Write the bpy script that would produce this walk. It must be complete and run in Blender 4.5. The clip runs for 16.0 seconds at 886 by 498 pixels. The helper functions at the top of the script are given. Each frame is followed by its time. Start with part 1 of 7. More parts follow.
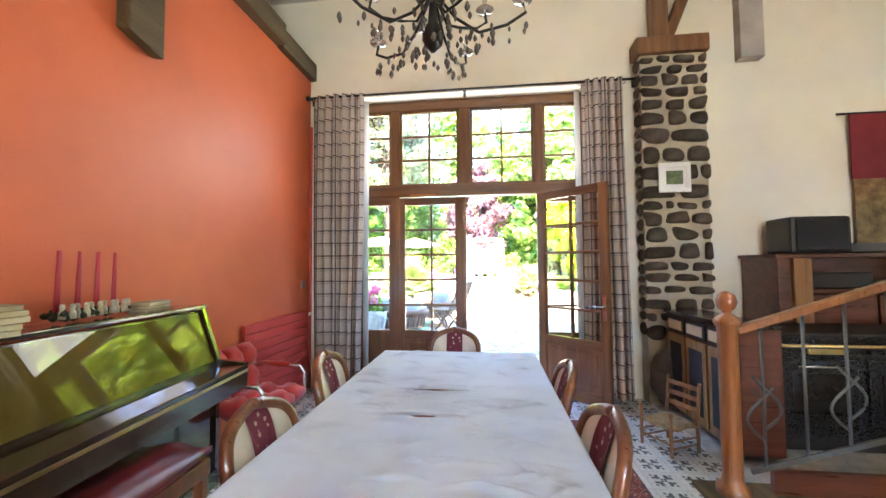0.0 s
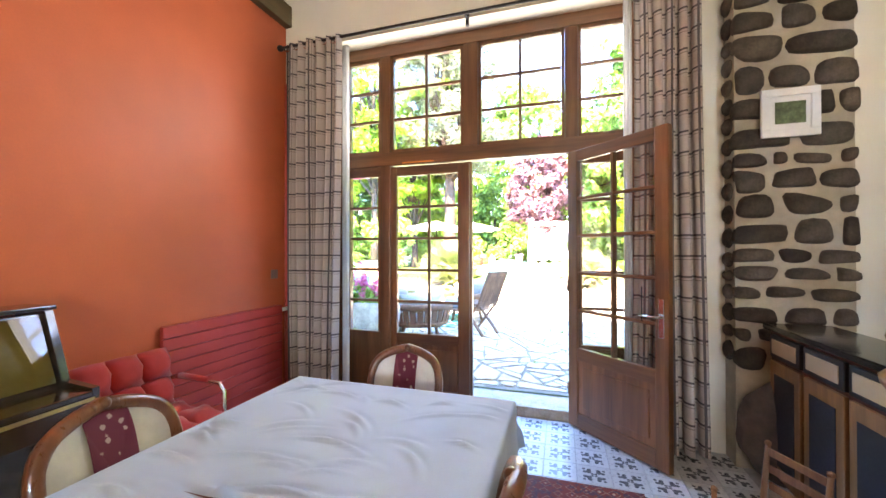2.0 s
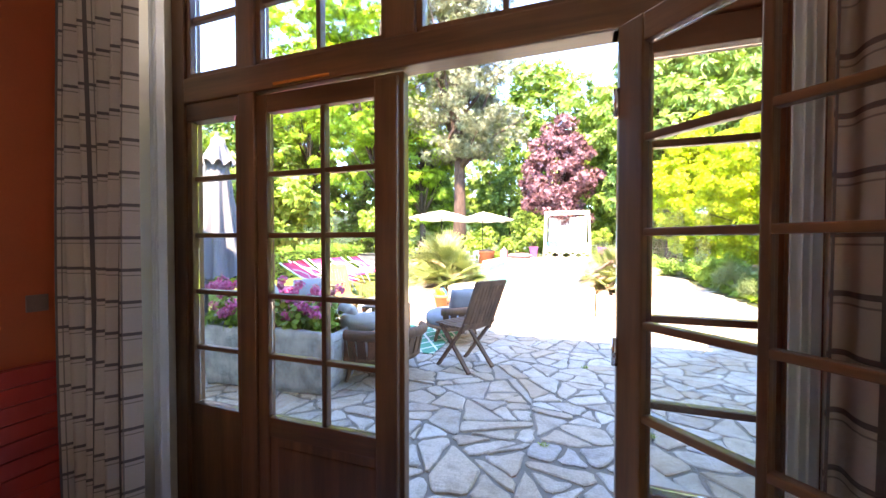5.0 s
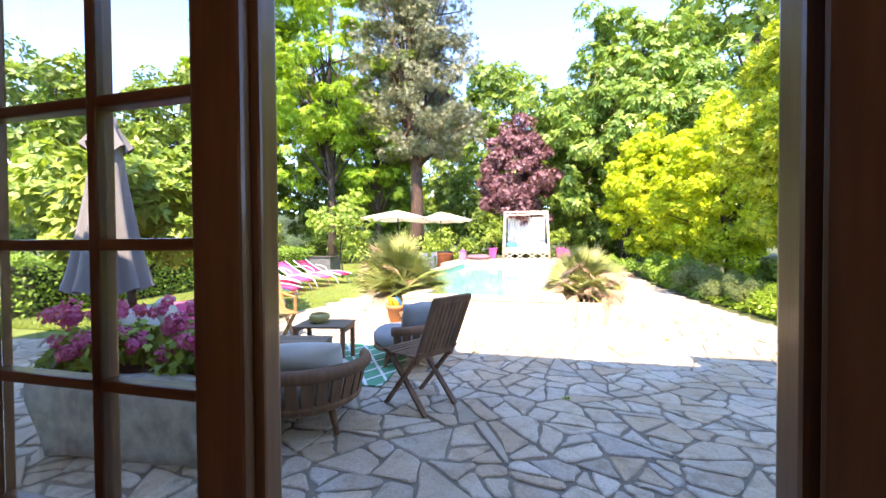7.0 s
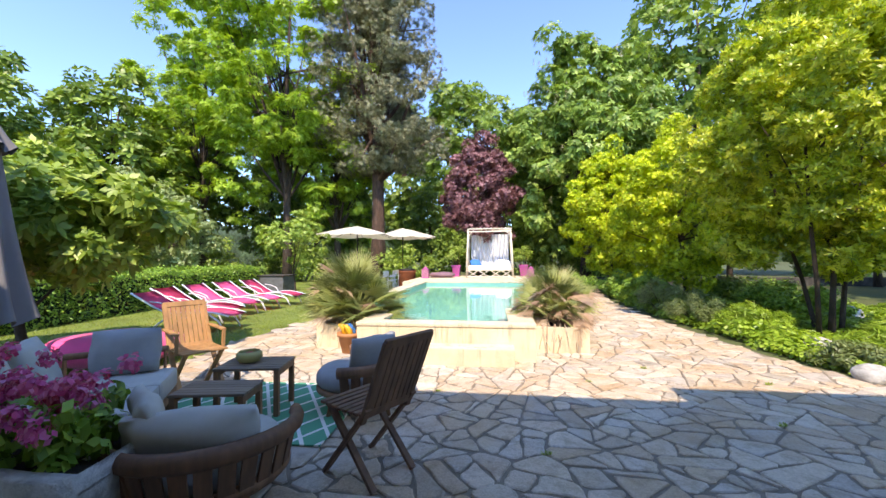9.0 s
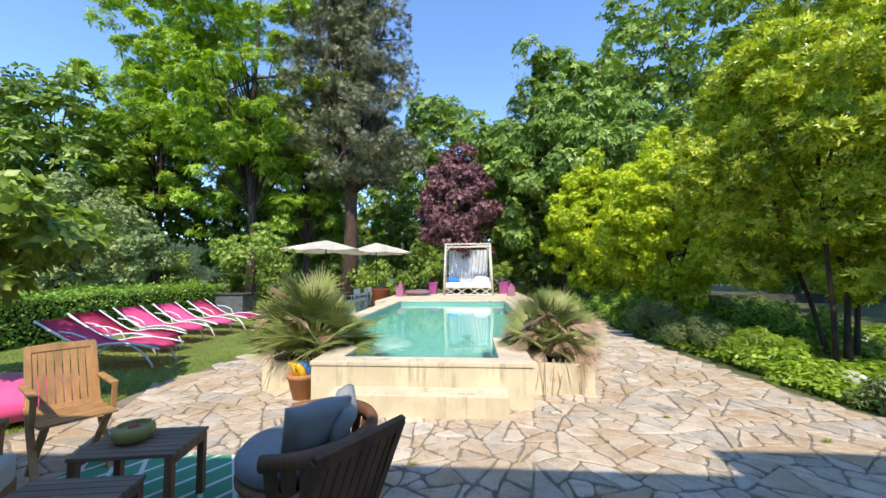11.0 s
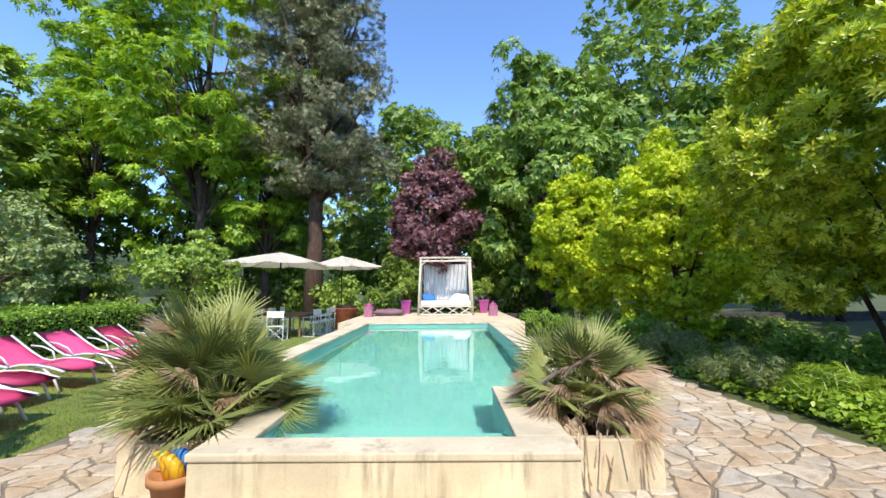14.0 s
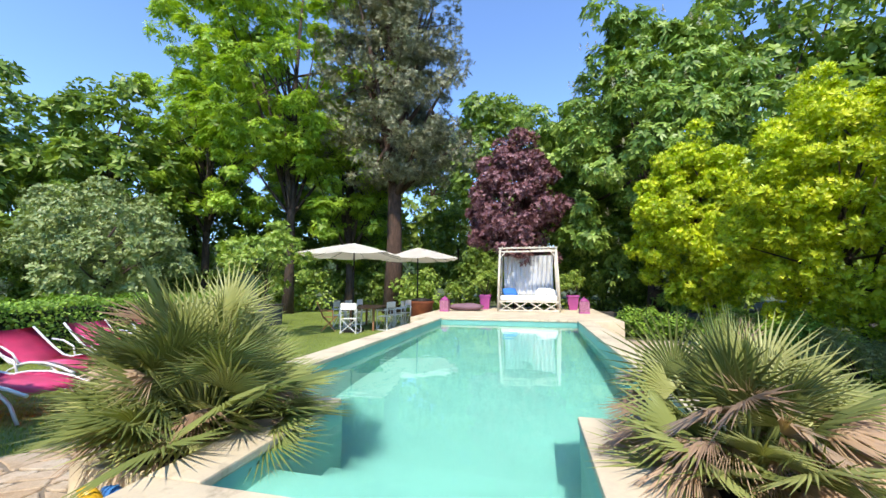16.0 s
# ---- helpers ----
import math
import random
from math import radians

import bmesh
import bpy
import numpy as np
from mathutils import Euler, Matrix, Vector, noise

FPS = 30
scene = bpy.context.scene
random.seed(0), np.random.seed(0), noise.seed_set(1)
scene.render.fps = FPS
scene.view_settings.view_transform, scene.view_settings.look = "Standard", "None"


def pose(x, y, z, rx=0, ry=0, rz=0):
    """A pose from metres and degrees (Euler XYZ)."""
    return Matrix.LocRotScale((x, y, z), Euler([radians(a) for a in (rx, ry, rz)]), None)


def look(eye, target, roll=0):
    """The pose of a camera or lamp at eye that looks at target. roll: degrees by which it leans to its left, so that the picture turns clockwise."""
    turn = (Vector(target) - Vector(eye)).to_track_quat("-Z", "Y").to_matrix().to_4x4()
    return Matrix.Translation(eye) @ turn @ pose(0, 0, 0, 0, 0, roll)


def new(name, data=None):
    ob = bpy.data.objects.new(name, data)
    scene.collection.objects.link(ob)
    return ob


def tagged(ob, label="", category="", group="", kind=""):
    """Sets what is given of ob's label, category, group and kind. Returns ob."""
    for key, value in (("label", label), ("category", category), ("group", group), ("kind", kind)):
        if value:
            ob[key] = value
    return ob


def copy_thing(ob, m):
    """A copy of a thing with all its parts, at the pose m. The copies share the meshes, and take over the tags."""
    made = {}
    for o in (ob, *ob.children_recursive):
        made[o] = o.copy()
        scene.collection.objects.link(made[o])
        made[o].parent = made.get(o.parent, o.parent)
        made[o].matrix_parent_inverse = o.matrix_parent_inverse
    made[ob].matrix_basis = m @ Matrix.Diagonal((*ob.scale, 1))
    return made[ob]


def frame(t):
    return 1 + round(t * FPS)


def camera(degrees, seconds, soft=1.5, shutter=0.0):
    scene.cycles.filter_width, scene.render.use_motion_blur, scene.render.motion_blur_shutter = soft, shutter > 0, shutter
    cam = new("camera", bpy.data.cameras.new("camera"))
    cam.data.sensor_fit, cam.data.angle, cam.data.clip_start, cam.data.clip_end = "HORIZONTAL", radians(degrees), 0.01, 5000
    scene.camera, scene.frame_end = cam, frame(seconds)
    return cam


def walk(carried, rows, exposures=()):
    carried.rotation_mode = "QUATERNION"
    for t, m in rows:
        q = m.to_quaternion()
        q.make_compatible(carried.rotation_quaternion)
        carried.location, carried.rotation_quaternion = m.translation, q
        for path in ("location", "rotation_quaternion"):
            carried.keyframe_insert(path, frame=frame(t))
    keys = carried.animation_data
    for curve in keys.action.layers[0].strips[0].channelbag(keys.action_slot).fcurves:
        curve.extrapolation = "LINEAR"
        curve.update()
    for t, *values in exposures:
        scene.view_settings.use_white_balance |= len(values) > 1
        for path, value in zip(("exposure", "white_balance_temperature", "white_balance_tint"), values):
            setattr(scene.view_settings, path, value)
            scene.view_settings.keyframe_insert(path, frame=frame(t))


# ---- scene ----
cam = camera(98.7, 16.0)
PATH = [
    (0, (0.134, -0.209, 1.352), (-0.101, 1.775, 1.441), -0.4),
    (0.5, (0.285, -0.002, 1.353), (-0.066, 1.966, 1.424), -0.2),
    (1, (0.436, 0.247, 1.367), (-0.036, 2.19, 1.411), -0.1),
    (1.5, (0.543, 0.576, 1.38), (-0.004, 2.499, 1.401), -0.1),
    (2, (0.625, 0.888, 1.365), (0.03, 2.798, 1.377), -0.1),
    (2.5, (0.716, 1.224, 1.373), (0.068, 3.117, 1.369), -0.0),
    (3, (0.705, 1.516, 1.372), (0.027, 3.397, 1.345), -0.0),
    (3.5, (0.694, 1.806, 1.399), (0.001, 3.682, 1.361), 0.1),
    (6, (0.46, 3.152, 1.464), (-0.152, 5.056, 1.427), -0.4),
    (6.5, (0.421, 3.324, 1.473), (-0.118, 5.25, 1.435), -0.4),
    (7, (0.355, 3.516, 1.482), (-0.111, 5.46, 1.447), -0.4),
    (7.5, (0.321, 3.663, 1.507), (-0.087, 5.621, 1.476), -0.4),
    (8, (0.324, 3.815, 1.52), (-0.041, 5.781, 1.509), -0.4),
    (8.5, (0.316, 3.951, 1.537), (-0.009, 5.924, 1.552), -0.4),
    (9, (0.271, 4.087, 1.535), (-0.004, 6.067, 1.584), -0.4),
    (11.5, (0.082, 5.321, 1.654), (-0.039, 7.312, 1.802), -0.5),
    (12, (0.032, 5.576, 1.674), (-0.06, 7.566, 1.851), -0.7),
    (12.5, (-0.017, 5.861, 1.688), (-0.089, 7.85, 1.887), -0.6),
    (13, (-0.079, 6.149, 1.67), (-0.134, 8.138, 1.878), -0.5),
    (13.5, (-0.102, 6.464, 1.679), (-0.134, 8.453, 1.887), -0.6),
    (14, (-0.067, 6.821, 1.669), (-0.074, 8.81, 1.877), -0.4),
    (14.5, (-0.044, 7.141, 1.667), (-0.062, 9.13, 1.877), -0.0),
    (15, (0.004, 7.437, 1.643), (-0.115, 9.422, 1.856), -0.3),
    (15.5, (0.079, 7.768, 1.577), (-0.207, 9.735, 1.795), -0.4),
    (16, (0.136, 8.056, 1.567), (-0.32, 9.994, 1.755), 0.1),
]
EXPOSURES = [(0, 5.5, 6900, 11), (2.0, 5.4, 7300, 16), (3.5, 4.8, 7900, 23), (6.0, 3.35, 8000, 23), (7.0, 2.85, 8100, 22), (8.0, 2.2, 7900, 20), (9.0, 1.72, 7700, 18), (12.0, 1.28, 7000, 8), (16.0, 1.37, 7100, 11)]
walk(cam, [(t, look(eye, target, roll)) for t, eye, target, roll in PATH], EXPOSURES)

# ---- world and sun ----
TO_SUN = Vector((0.06, -0.62, 0.78)).normalized()
ELEV = math.asin(TO_SUN.z)
world = bpy.data.worlds.new("sky")
scene.world = world
world.use_nodes = True
wn = world.node_tree.nodes
sky = wn.new("ShaderNodeTexSky")
sky.sky_type, sky.sun_disc = "NISHITA", False
sky.sun_elevation, sky.sun_rotation = ELEV, math.atan2(TO_SUN.x, TO_SUN.y)
sky.air_density, sky.dust_density, sky.ozone_density = 0.9, 0.1, 3.2
wn["Background"].inputs["Strength"].default_value = 0.15
clear = wn.new("ShaderNodeMix")
clear.data_type, clear.blend_type = "RGBA", "MULTIPLY"
clear.inputs["Factor"].default_value = 1.0
clear.inputs["B"].default_value = (0.73, 0.885, 1.07, 1)
world.node_tree.links.new(sky.outputs[0], clear.inputs["A"])
world.node_tree.links.new(clear.outputs["Result"], wn["Background"].inputs[0])
sun_data = bpy.data.lights.new("sun", "SUN")
sun_data.energy, sun_data.angle, sun_data.color = 2.4, radians(0.55), (1.0, 0.94, 0.84)
sun_ob = new("sun", sun_data)
sun_ob.matrix_world = look(TO_SUN * 60, (0, 0, 0))

day_data = bpy.data.lights.new("window_daylight", "AREA")
day_data.shape, day_data.size, day_data.size_y, day_data.energy, day_data.color = "RECTANGLE", 2.4, 0.86, 1.1, (0.97, 0.98, 1.0)
day_ob = new("window_daylight", day_data)
day_ob.matrix_world = look((-0.1, 4.05, 2.72), (-0.1, 2.0, 2.72))
# Added fill from behind the camera, brightens the pillar side of the room.
back_data = bpy.data.lights.new("added_back_fill", "AREA")
back_data.shape, back_data.size, back_data.size_y, back_data.energy, back_data.color = "RECTANGLE", 3.3, 1.3, 2.1, (1.0, 0.92, 0.79)
back_ob = new("added_back_fill", back_data)
back_ob.matrix_world = look((1.7, -4.58, 1.6), (1.7, 0.0, 1.6))

T = 0.13          # terrace level
rng = np.random.default_rng(7)
rnd = random.Random(11)


# ---- materials ----
def nodes_of(name):
    m = bpy.data.materials.new(name)
    m.use_nodes = True
    t = m.node_tree
    return m, t.nodes, t.links, t.nodes["Principled BSDF"]


def mixc(n, l, kind, fac, a, b):
    k = n.new("ShaderNodeMix")
    k.data_type, k.blend_type = "RGBA", kind
    for sock, v in ((k.inputs["Factor"], fac), (k.inputs["A"], a), (k.inputs["B"], b)):
        if isinstance(v, (int, float)):
            sock.default_value = v
        elif isinstance(v, tuple):
            sock.default_value = (*v[:3], 1)
        else:
            l.new(v, sock)
    return k.outputs["Result"]


def maths(n, l, op, a, b=0.0, c=None):
    k = n.new("ShaderNodeMath")
    k.operation = op
    for q, v in enumerate((a, b) if c is None else (a, b, c)):
        if isinstance(v, (int, float)):
            k.inputs[q].default_value = v
        else:
            l.new(v, k.inputs[q])
    return k.outputs[0]


def noisy(n, l, vec, scale, detail=4.0, rough=0.6):
    k = n.new("ShaderNodeTexNoise")
    k.inputs["Scale"].default_value, k.inputs["Detail"].default_value, k.inputs["Roughness"].default_value = scale, detail, rough
    if vec is not None:
        l.new(vec, k.inputs["Vector"])
    return k.outputs["Fac"]


def ramp(n, l, fac, stops):
    k = n.new("ShaderNodeValToRGB")
    e = k.color_ramp.elements
    while len(e) < len(stops):
        e.new(0.5)
    for el, (p, c) in zip(e, stops):
        el.position = p
        el.color = (*c, 1) if isinstance(c, tuple) else (c, c, c, 1)
    l.new(fac, k.inputs[0])
    return k.outputs[0]


def bumped(n, l, bsdf, height, strength, dist=0.02):
    k = n.new("ShaderNodeBump")
    k.inputs["Strength"].default_value, k.inputs["Distance"].default_value = strength, dist
    l.new(height, k.inputs["Height"])
    l.new(k.outputs[0], bsdf.inputs["Normal"])


def mat(name, color, rough=0.6, metal=0.0, var=0.25, scale=3.0, fine=60.0, bump=0.15, dist=0.004, stretch=None, per_object=0.0, per_island=0.0, coat=0.0, sheen=0.0):
    m, n, l, b = nodes_of(name)
    tc = n.new("ShaderNodeTexCoord").outputs["Object"]
    if stretch:
        mp = n.new("ShaderNodeMapping")
        mp.inputs["Scale"].default_value = stretch
        l.new(tc, mp.inputs[0])
        tc = mp.outputs[0]
    big, small = noisy(n, l, tc, scale, 3), noisy(n, l, tc, fine, 5, 0.7)
    dark = tuple(c * (1 - var) for c in color)
    light = tuple(min(1.0, c * (1 + var * 0.6)) for c in color)
    col = mixc(n, l, "MIX", ramp(n, l, big, [(0.3, 0.0), (0.7, 1.0)]), dark, light)
    col = mixc(n, l, "MULTIPLY", 0.5, col, ramp(n, l, small, [(0.3, 1 - var), (0.65, 1.0)]))
    for amount, node, out in ((per_object, "ShaderNodeObjectInfo", "Random"), (per_island, "ShaderNodeNewGeometry", "Random Per Island")):
        if amount:
            r = n.new(node).outputs[out]
            col = mixc(n, l, "MULTIPLY", 1.0, col, ramp(n, l, r, [(0.0, 1 - amount), (1.0, 1.0)]))
    l.new(col, b.inputs["Base Color"])
    rr = maths(n, l, "MULTIPLY_ADD", small, 0.25, rough - 0.12)
    l.new(rr, b.inputs["Roughness"])
    b.inputs["Metallic"].default_value = metal
    b.inputs["Coat Weight"].default_value = coat
    b.inputs["Coat Roughness"].default_value = 0.08
    b.inputs["Sheen Weight"].default_value = sheen
    if bump:
        bumped(n, l, b, small, bump, dist)
    return m


def leaf_mat(name, a, b_, c, trans=0.35, rough=0.45):
    m, n, l, b = nodes_of(name)
    r = n.new("ShaderNodeNewGeometry").outputs["Random Per Island"]
    tc = n.new("ShaderNodeTexCoord").outputs["Object"]
    big = noisy(n, l, tc, 0.7, 3)
    col = ramp(n, l, r, [(0.0, a), (0.5, b_), (1.0, c)])
    col = mixc(n, l, "MULTIPLY", 0.6, col, ramp(n, l, big, [(0.3, 0.62), (0.7, 1.0)]))
    l.new(col, b.inputs["Base Color"])
    b.inputs["Roughness"].default_value = rough
    tr = n.new("ShaderNodeBsdfTranslucent")
    l.new(mixc(n, l, "MULTIPLY", 1.0, col, (1.0, 1.0, 0.45)), tr.inputs[0])
    mx = n.new("ShaderNodeMixShader")
    mx.inputs[0].default_value = trans
    l.new(b.outputs[0], mx.inputs[1])
    l.new(tr.outputs[0], mx.inputs[2])
    l.new(mx.outputs[0], n["Material Output"].inputs[0])
    return m


def wood(name, color, rough=0.45, axis="z", coat=0.0, var=0.45, per_object=0.15, grain=1.0):
    st = {"x": (1.5, 22, 22), "y": (22, 1.5, 22), "z": (22, 22, 1.5)}[axis]
    return mat(name, color, rough, 0, var, 0.6 * grain, 3.0 * grain, 0.2, 0.003, st, per_object, 0, coat)


RED_PAINT = mat("red_wall_paint", (0.64, 0.138, 0.050), 0.5, 0, 0.12, 1.2, 90, 0.08, 0.002)
WHITE_PAINT = mat("cream_wall_paint", (0.78, 0.73, 0.60), 0.75, 0, 0.07, 1.0, 80, 0.10, 0.002)
CEILING = mat("white_ceiling_paint", (0.72, 0.70, 0.65), 0.8, 0, 0.08)
RENDER = mat("exterior_render", (0.62, 0.56, 0.46), 0.85, 0, 0.15)
DOOR_WOOD = wood("varnished_door_wood", (0.215, 0.088, 0.033), 0.36, "z", 0.25)
DOOR_WOOD_H = wood("varnished_door_wood_across", (0.215, 0.088, 0.033), 0.36, "x", 0.25)
BEAM_WOOD = wood("old_beam_wood", (0.13, 0.085, 0.035), 0.7, "y")
POST_WOOD = wood("oak_post_wood", (0.24, 0.11, 0.045), 0.5, "z")
CHAIR_WOOD = wood("walnut_chair_wood", (0.19, 0.065, 0.022), 0.3, "z", 0.35)
STAIR_WOOD = wood("turned_stair_wood", (0.33, 0.115, 0.035), 0.3, "z", 0.4, 0.3)
BUFFET_WOOD = wood("mahogany_buffet_wood", (0.13, 0.035, 0.018), 0.3, "x", 0.3)
TEAK_GREY = wood("weathered_teak", (0.29, 0.145, 0.072), 0.7, "z", 0, 0.4)
TEAK_DARK = wood("dark_weathered_teak", (0.20, 0.095, 0.048), 0.65, "z", 0, 0.4)
TEAK_WARM = wood("oiled_teak", (0.46, 0.245, 0.095), 0.6, "z", 0, 0.3)
TEAK_TOP = wood("weathered_teak_slat", (0.27, 0.19, 0.13), 0.7, "x", 0, 0.35)
LACQUER = mat("dark_piano_lacquer", (0.040, 0.022, 0.010), 0.13, 0, 0.3, 2, 40, 0.0, coat=0.8)
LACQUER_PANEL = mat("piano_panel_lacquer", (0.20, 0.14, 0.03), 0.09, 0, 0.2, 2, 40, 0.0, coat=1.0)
OXBLOOD = mat("oxblood_leather", (0.13, 0.012, 0.014), 0.35, 0, 0.3, 6, 150, 0.2, 0.002)
RED_FABRIC = mat("red_wool_fabric", (0.50, 0.035, 0.028), 0.9, 0, 0.2, 5, 300, 0.3, 0.002, sheen=0.3)
RED_METAL = mat("red_radiator_enamel", (0.54, 0.060, 0.045), 0.4, 0, 0.1, 2, 60, 0.03)
CHROME = mat("chrome", (0.75, 0.74, 0.72), 0.18, 1.0, 0.05, 3, 80, 0)
BLACK_IRON = mat("black_iron", (0.035, 0.033, 0.032), 0.5, 0.6, 0.3, 5, 80, 0.1)
GREY_IRON = mat("grey_painted_iron", (0.10, 0.105, 0.105), 0.45, 0.3, 0.25)
BLACK_PLASTIC = mat("black_plastic", (0.018, 0.018, 0.020), 0.4, 0, 0.2)
BRASS = mat("worn_brass", (0.60, 0.42, 0.17), 0.35, 1.0, 0.3)
CLOTH = mat("white_table_linen", (0.47, 0.57, 0.69), 0.8, 0, 0.12, 2.5, 160, 0.15, 0.003, sheen=0.2)
CREAM_FABRIC = mat("cream_upholstery", (0.62, 0.56, 0.46), 0.85, 0, 0.12, 12, 250, 0.2, 0.001)
SHEER = mat("white_sheer_cloth", (0.80, 0.79, 0.76), 0.8, 0, 0.06)
MORTAR = mat("cream_mortar", (0.47, 0.41, 0.31), 0.9, 0, 0.2, 6, 120, 0.4, 0.006)
PILLAR_STONE = mat("dark_field_stone", (0.125, 0.098, 0.072), 0.75, 0, 0.6, 9, 70, 0.8, 0.012, None, 0.65)


def flagstone_mat():
    """Split stone: each slab has its own tint, with veins, rusty stains and chipped relief."""
    m, n, l, b = nodes_of("terrace_flagstone")
    tc = n.new("ShaderNodeNewGeometry").outputs["Position"]
    r = maths(n, l, "FRACT", maths(n, l, "ADD", n.new("ShaderNodeObjectInfo").outputs["Random"], n.new("ShaderNodeNewGeometry").outputs["Random Per Island"]))
    col = ramp(n, l, r, [(0.0, (0.42, 0.37, 0.30)), (0.22, (0.66, 0.57, 0.45)), (0.42, (0.52, 0.39, 0.27)), (0.6, (0.69, 0.61, 0.50)), (0.8, (0.48, 0.43, 0.37)), (1.0, (0.61, 0.47, 0.33))])
    veins = noisy(n, l, tc, 7, 7, 0.72)
    col = mixc(n, l, "MULTIPLY", 0.75, col, ramp(n, l, veins, [(0.36, (0.55, 0.52, 0.47)), (0.52, (1.0, 1.0, 1.0))]))
    stain = ramp(n, l, noisy(n, l, tc, 1.7, 4), [(0.45, 0.0), (0.68, 0.65)])
    col = mixc(n, l, "MIX", stain, col, (0.46, 0.31, 0.17))
    grain = noisy(n, l, tc, 60, 5, 0.75)
    col = mixc(n, l, "MULTIPLY", 0.6, col, ramp(n, l, grain, [(0.33, 0.55), (0.6, 1.0)]))
    l.new(col, b.inputs["Base Color"])
    l.new(maths(n, l, "MULTIPLY_ADD", veins, 0.4, 0.42), b.inputs["Roughness"])
    bumped(n, l, b, maths(n, l, "ADD", veins, maths(n, l, "MULTIPLY", grain, 0.25)), 0.8, 0.022)
    return m


STONE = flagstone_mat()
JOINT = mat("terrace_joint_mortar", (0.24, 0.20, 0.15), 0.9, 0, 0.3, 5, 60, 0.4, 0.01)


def stained_mat(name, color):
    """Render with rain streaks, patches and fine grain."""
    m = mat(name, color, 0.8, 0, 0.2, 2.2, 45, 0.35, 0.006)
    n, l = m.node_tree.nodes, m.node_tree.links
    b = n["Principled BSDF"]
    old = b.inputs["Base Color"].links[0].from_socket
    tc = n.new("ShaderNodeTexCoord").outputs["Object"]
    mp = n.new("ShaderNodeMapping")
    mp.inputs["Scale"].default_value = (9, 9, 0.9)
    l.new(tc, mp.inputs[0])
    streak = ramp(n, l, noisy(n, l, mp.outputs[0], 1.0, 5, 0.65), [(0.52, 0.0), (0.72, 1.0)])
    patch = ramp(n, l, noisy(n, l, tc, 1.3, 4), [(0.42, 0.0), (0.62, 1.0)])
    f = maths(n, l, "MULTIPLY", maths(n, l, "MULTIPLY", streak, patch), 0.75)
    l.new(mixc(n, l, "MIX", f, old, (0.20, 0.165, 0.11)), b.inputs["Base Color"])
    return m


POOL_WALL = stained_mat("pale_yellow_pool_render", (0.66, 0.57, 0.40))
COPING = stained_mat("pale_stone_coping", (0.64, 0.55, 0.40))
LINER = mat("turquoise_pool_liner", (0.165, 0.44, 0.41), 0.4, 0, 0.08, 1.2, 30, 0.0)
GROUND = mat("grassy_earth", (0.085, 0.105, 0.03), 0.95, 0, 0.4, 0.5, 25, 0.6, 0.03)
LAWN = mat("mown_grass", (0.23, 0.31, 0.06), 0.9, 0, 0.3, 0.8, 70, 0.6, 0.02, None, 0, 0.35)
SOIL = mat("dark_soil", (0.045, 0.033, 0.022), 0.95, 0, 0.4, 6, 50, 0.6, 0.02)
BARK = mat("brown_bark", (0.085, 0.058, 0.042), 0.95, 0, 0.45, 3, 25, 0.9, 0.05, (4, 4, 1))
PINE_BARK = mat("pine_bark", (0.125, 0.072, 0.050), 0.95, 0, 0.5, 3, 20, 1.0, 0.06, (4, 4, 1))
GREY_CUSHION = mat("grey_outdoor_cushion", (0.30, 0.31, 0.315), 0.9, 0, 0.12, 5, 220, 0.2, 0.002)
PALE_CUSHION = mat("pale_grey_cushion", (0.45, 0.45, 0.41), 0.9, 0, 0.1, 5, 220, 0.2, 0.002)
PARASOL_GREY = mat("grey_parasol_canvas", (0.18, 0.175, 0.18), 0.85, 0, 0.1, 3, 200, 0.15, 0.002)
PARASOL_WHITE = mat("cream_parasol_canvas", (0.78, 0.74, 0.66), 0.8, 0, 0.06)
PURPLE = mat("purple_glazed_pot", (0.40, 0.075, 0.27), 0.4, 0, 0.15)
MAUVE = mat("mauve_cushion", (0.20, 0.115, 0.145), 0.9, 0, 0.15)
TERRACOTTA = mat("terracotta", (0.52, 0.235, 0.10), 0.8, 0, 0.25)
RUST = mat("rusted_steel", (0.25, 0.075, 0.03), 0.8, 0.2, 0.4)
TROUGH = mat("weathered_trough_stone", (0.55, 0.54, 0.50), 0.85, 0, 0.45, 8, 50, 0.9, 0.015)
WHITEWASH = mat("whitewashed_branch_wood", (0.66, 0.61, 0.50), 0.75, 0, 0.2)
WHITE_FABRIC = mat("white_outdoor_fabric", (0.80, 0.79, 0.76), 0.85, 0, 0.06)
BLUE_FABRIC = mat("blue_cushion_fabric", (0.03, 0.17, 0.50), 0.85, 0, 0.1)
YELLOW = mat("yellow_plastic", (0.72, 0.42, 0.03), 0.4, 0, 0.1)
WHITE_METAL = mat("white_lacquered_metal", (0.74, 0.75, 0.76), 0.3, 0.2, 0.05)
SHADE_STRIP_AND_LID = mat("dark_shade_strip_and_lid", (0.07, 0.065, 0.06), 0.9, 0, 0.5, 4, 30, 0.7, 0.03)
CANDLE = mat("red_candle_wax", (0.42, 0.03, 0.04), 0.45, 0, 0.1)
PAPER = mat("old_paper", (0.50, 0.44, 0.28), 0.85, 0, 0.25, 8, 200, 0.2, 0.002)
FIGURE = mat("painted_plaster", (0.50, 0.44, 0.33), 0.7, 0, 0.4, 30, 100, 0.3)
GREEN_GARLAND = mat("dark_green_garland", (0.025, 0.04, 0.02), 0.8, 0, 0.4, 20, 100, 0.4)
RUSH = mat("woven_rush", (0.30, 0.21, 0.11), 0.85, 0, 0.35, 20, 130, 0.5, 0.004)
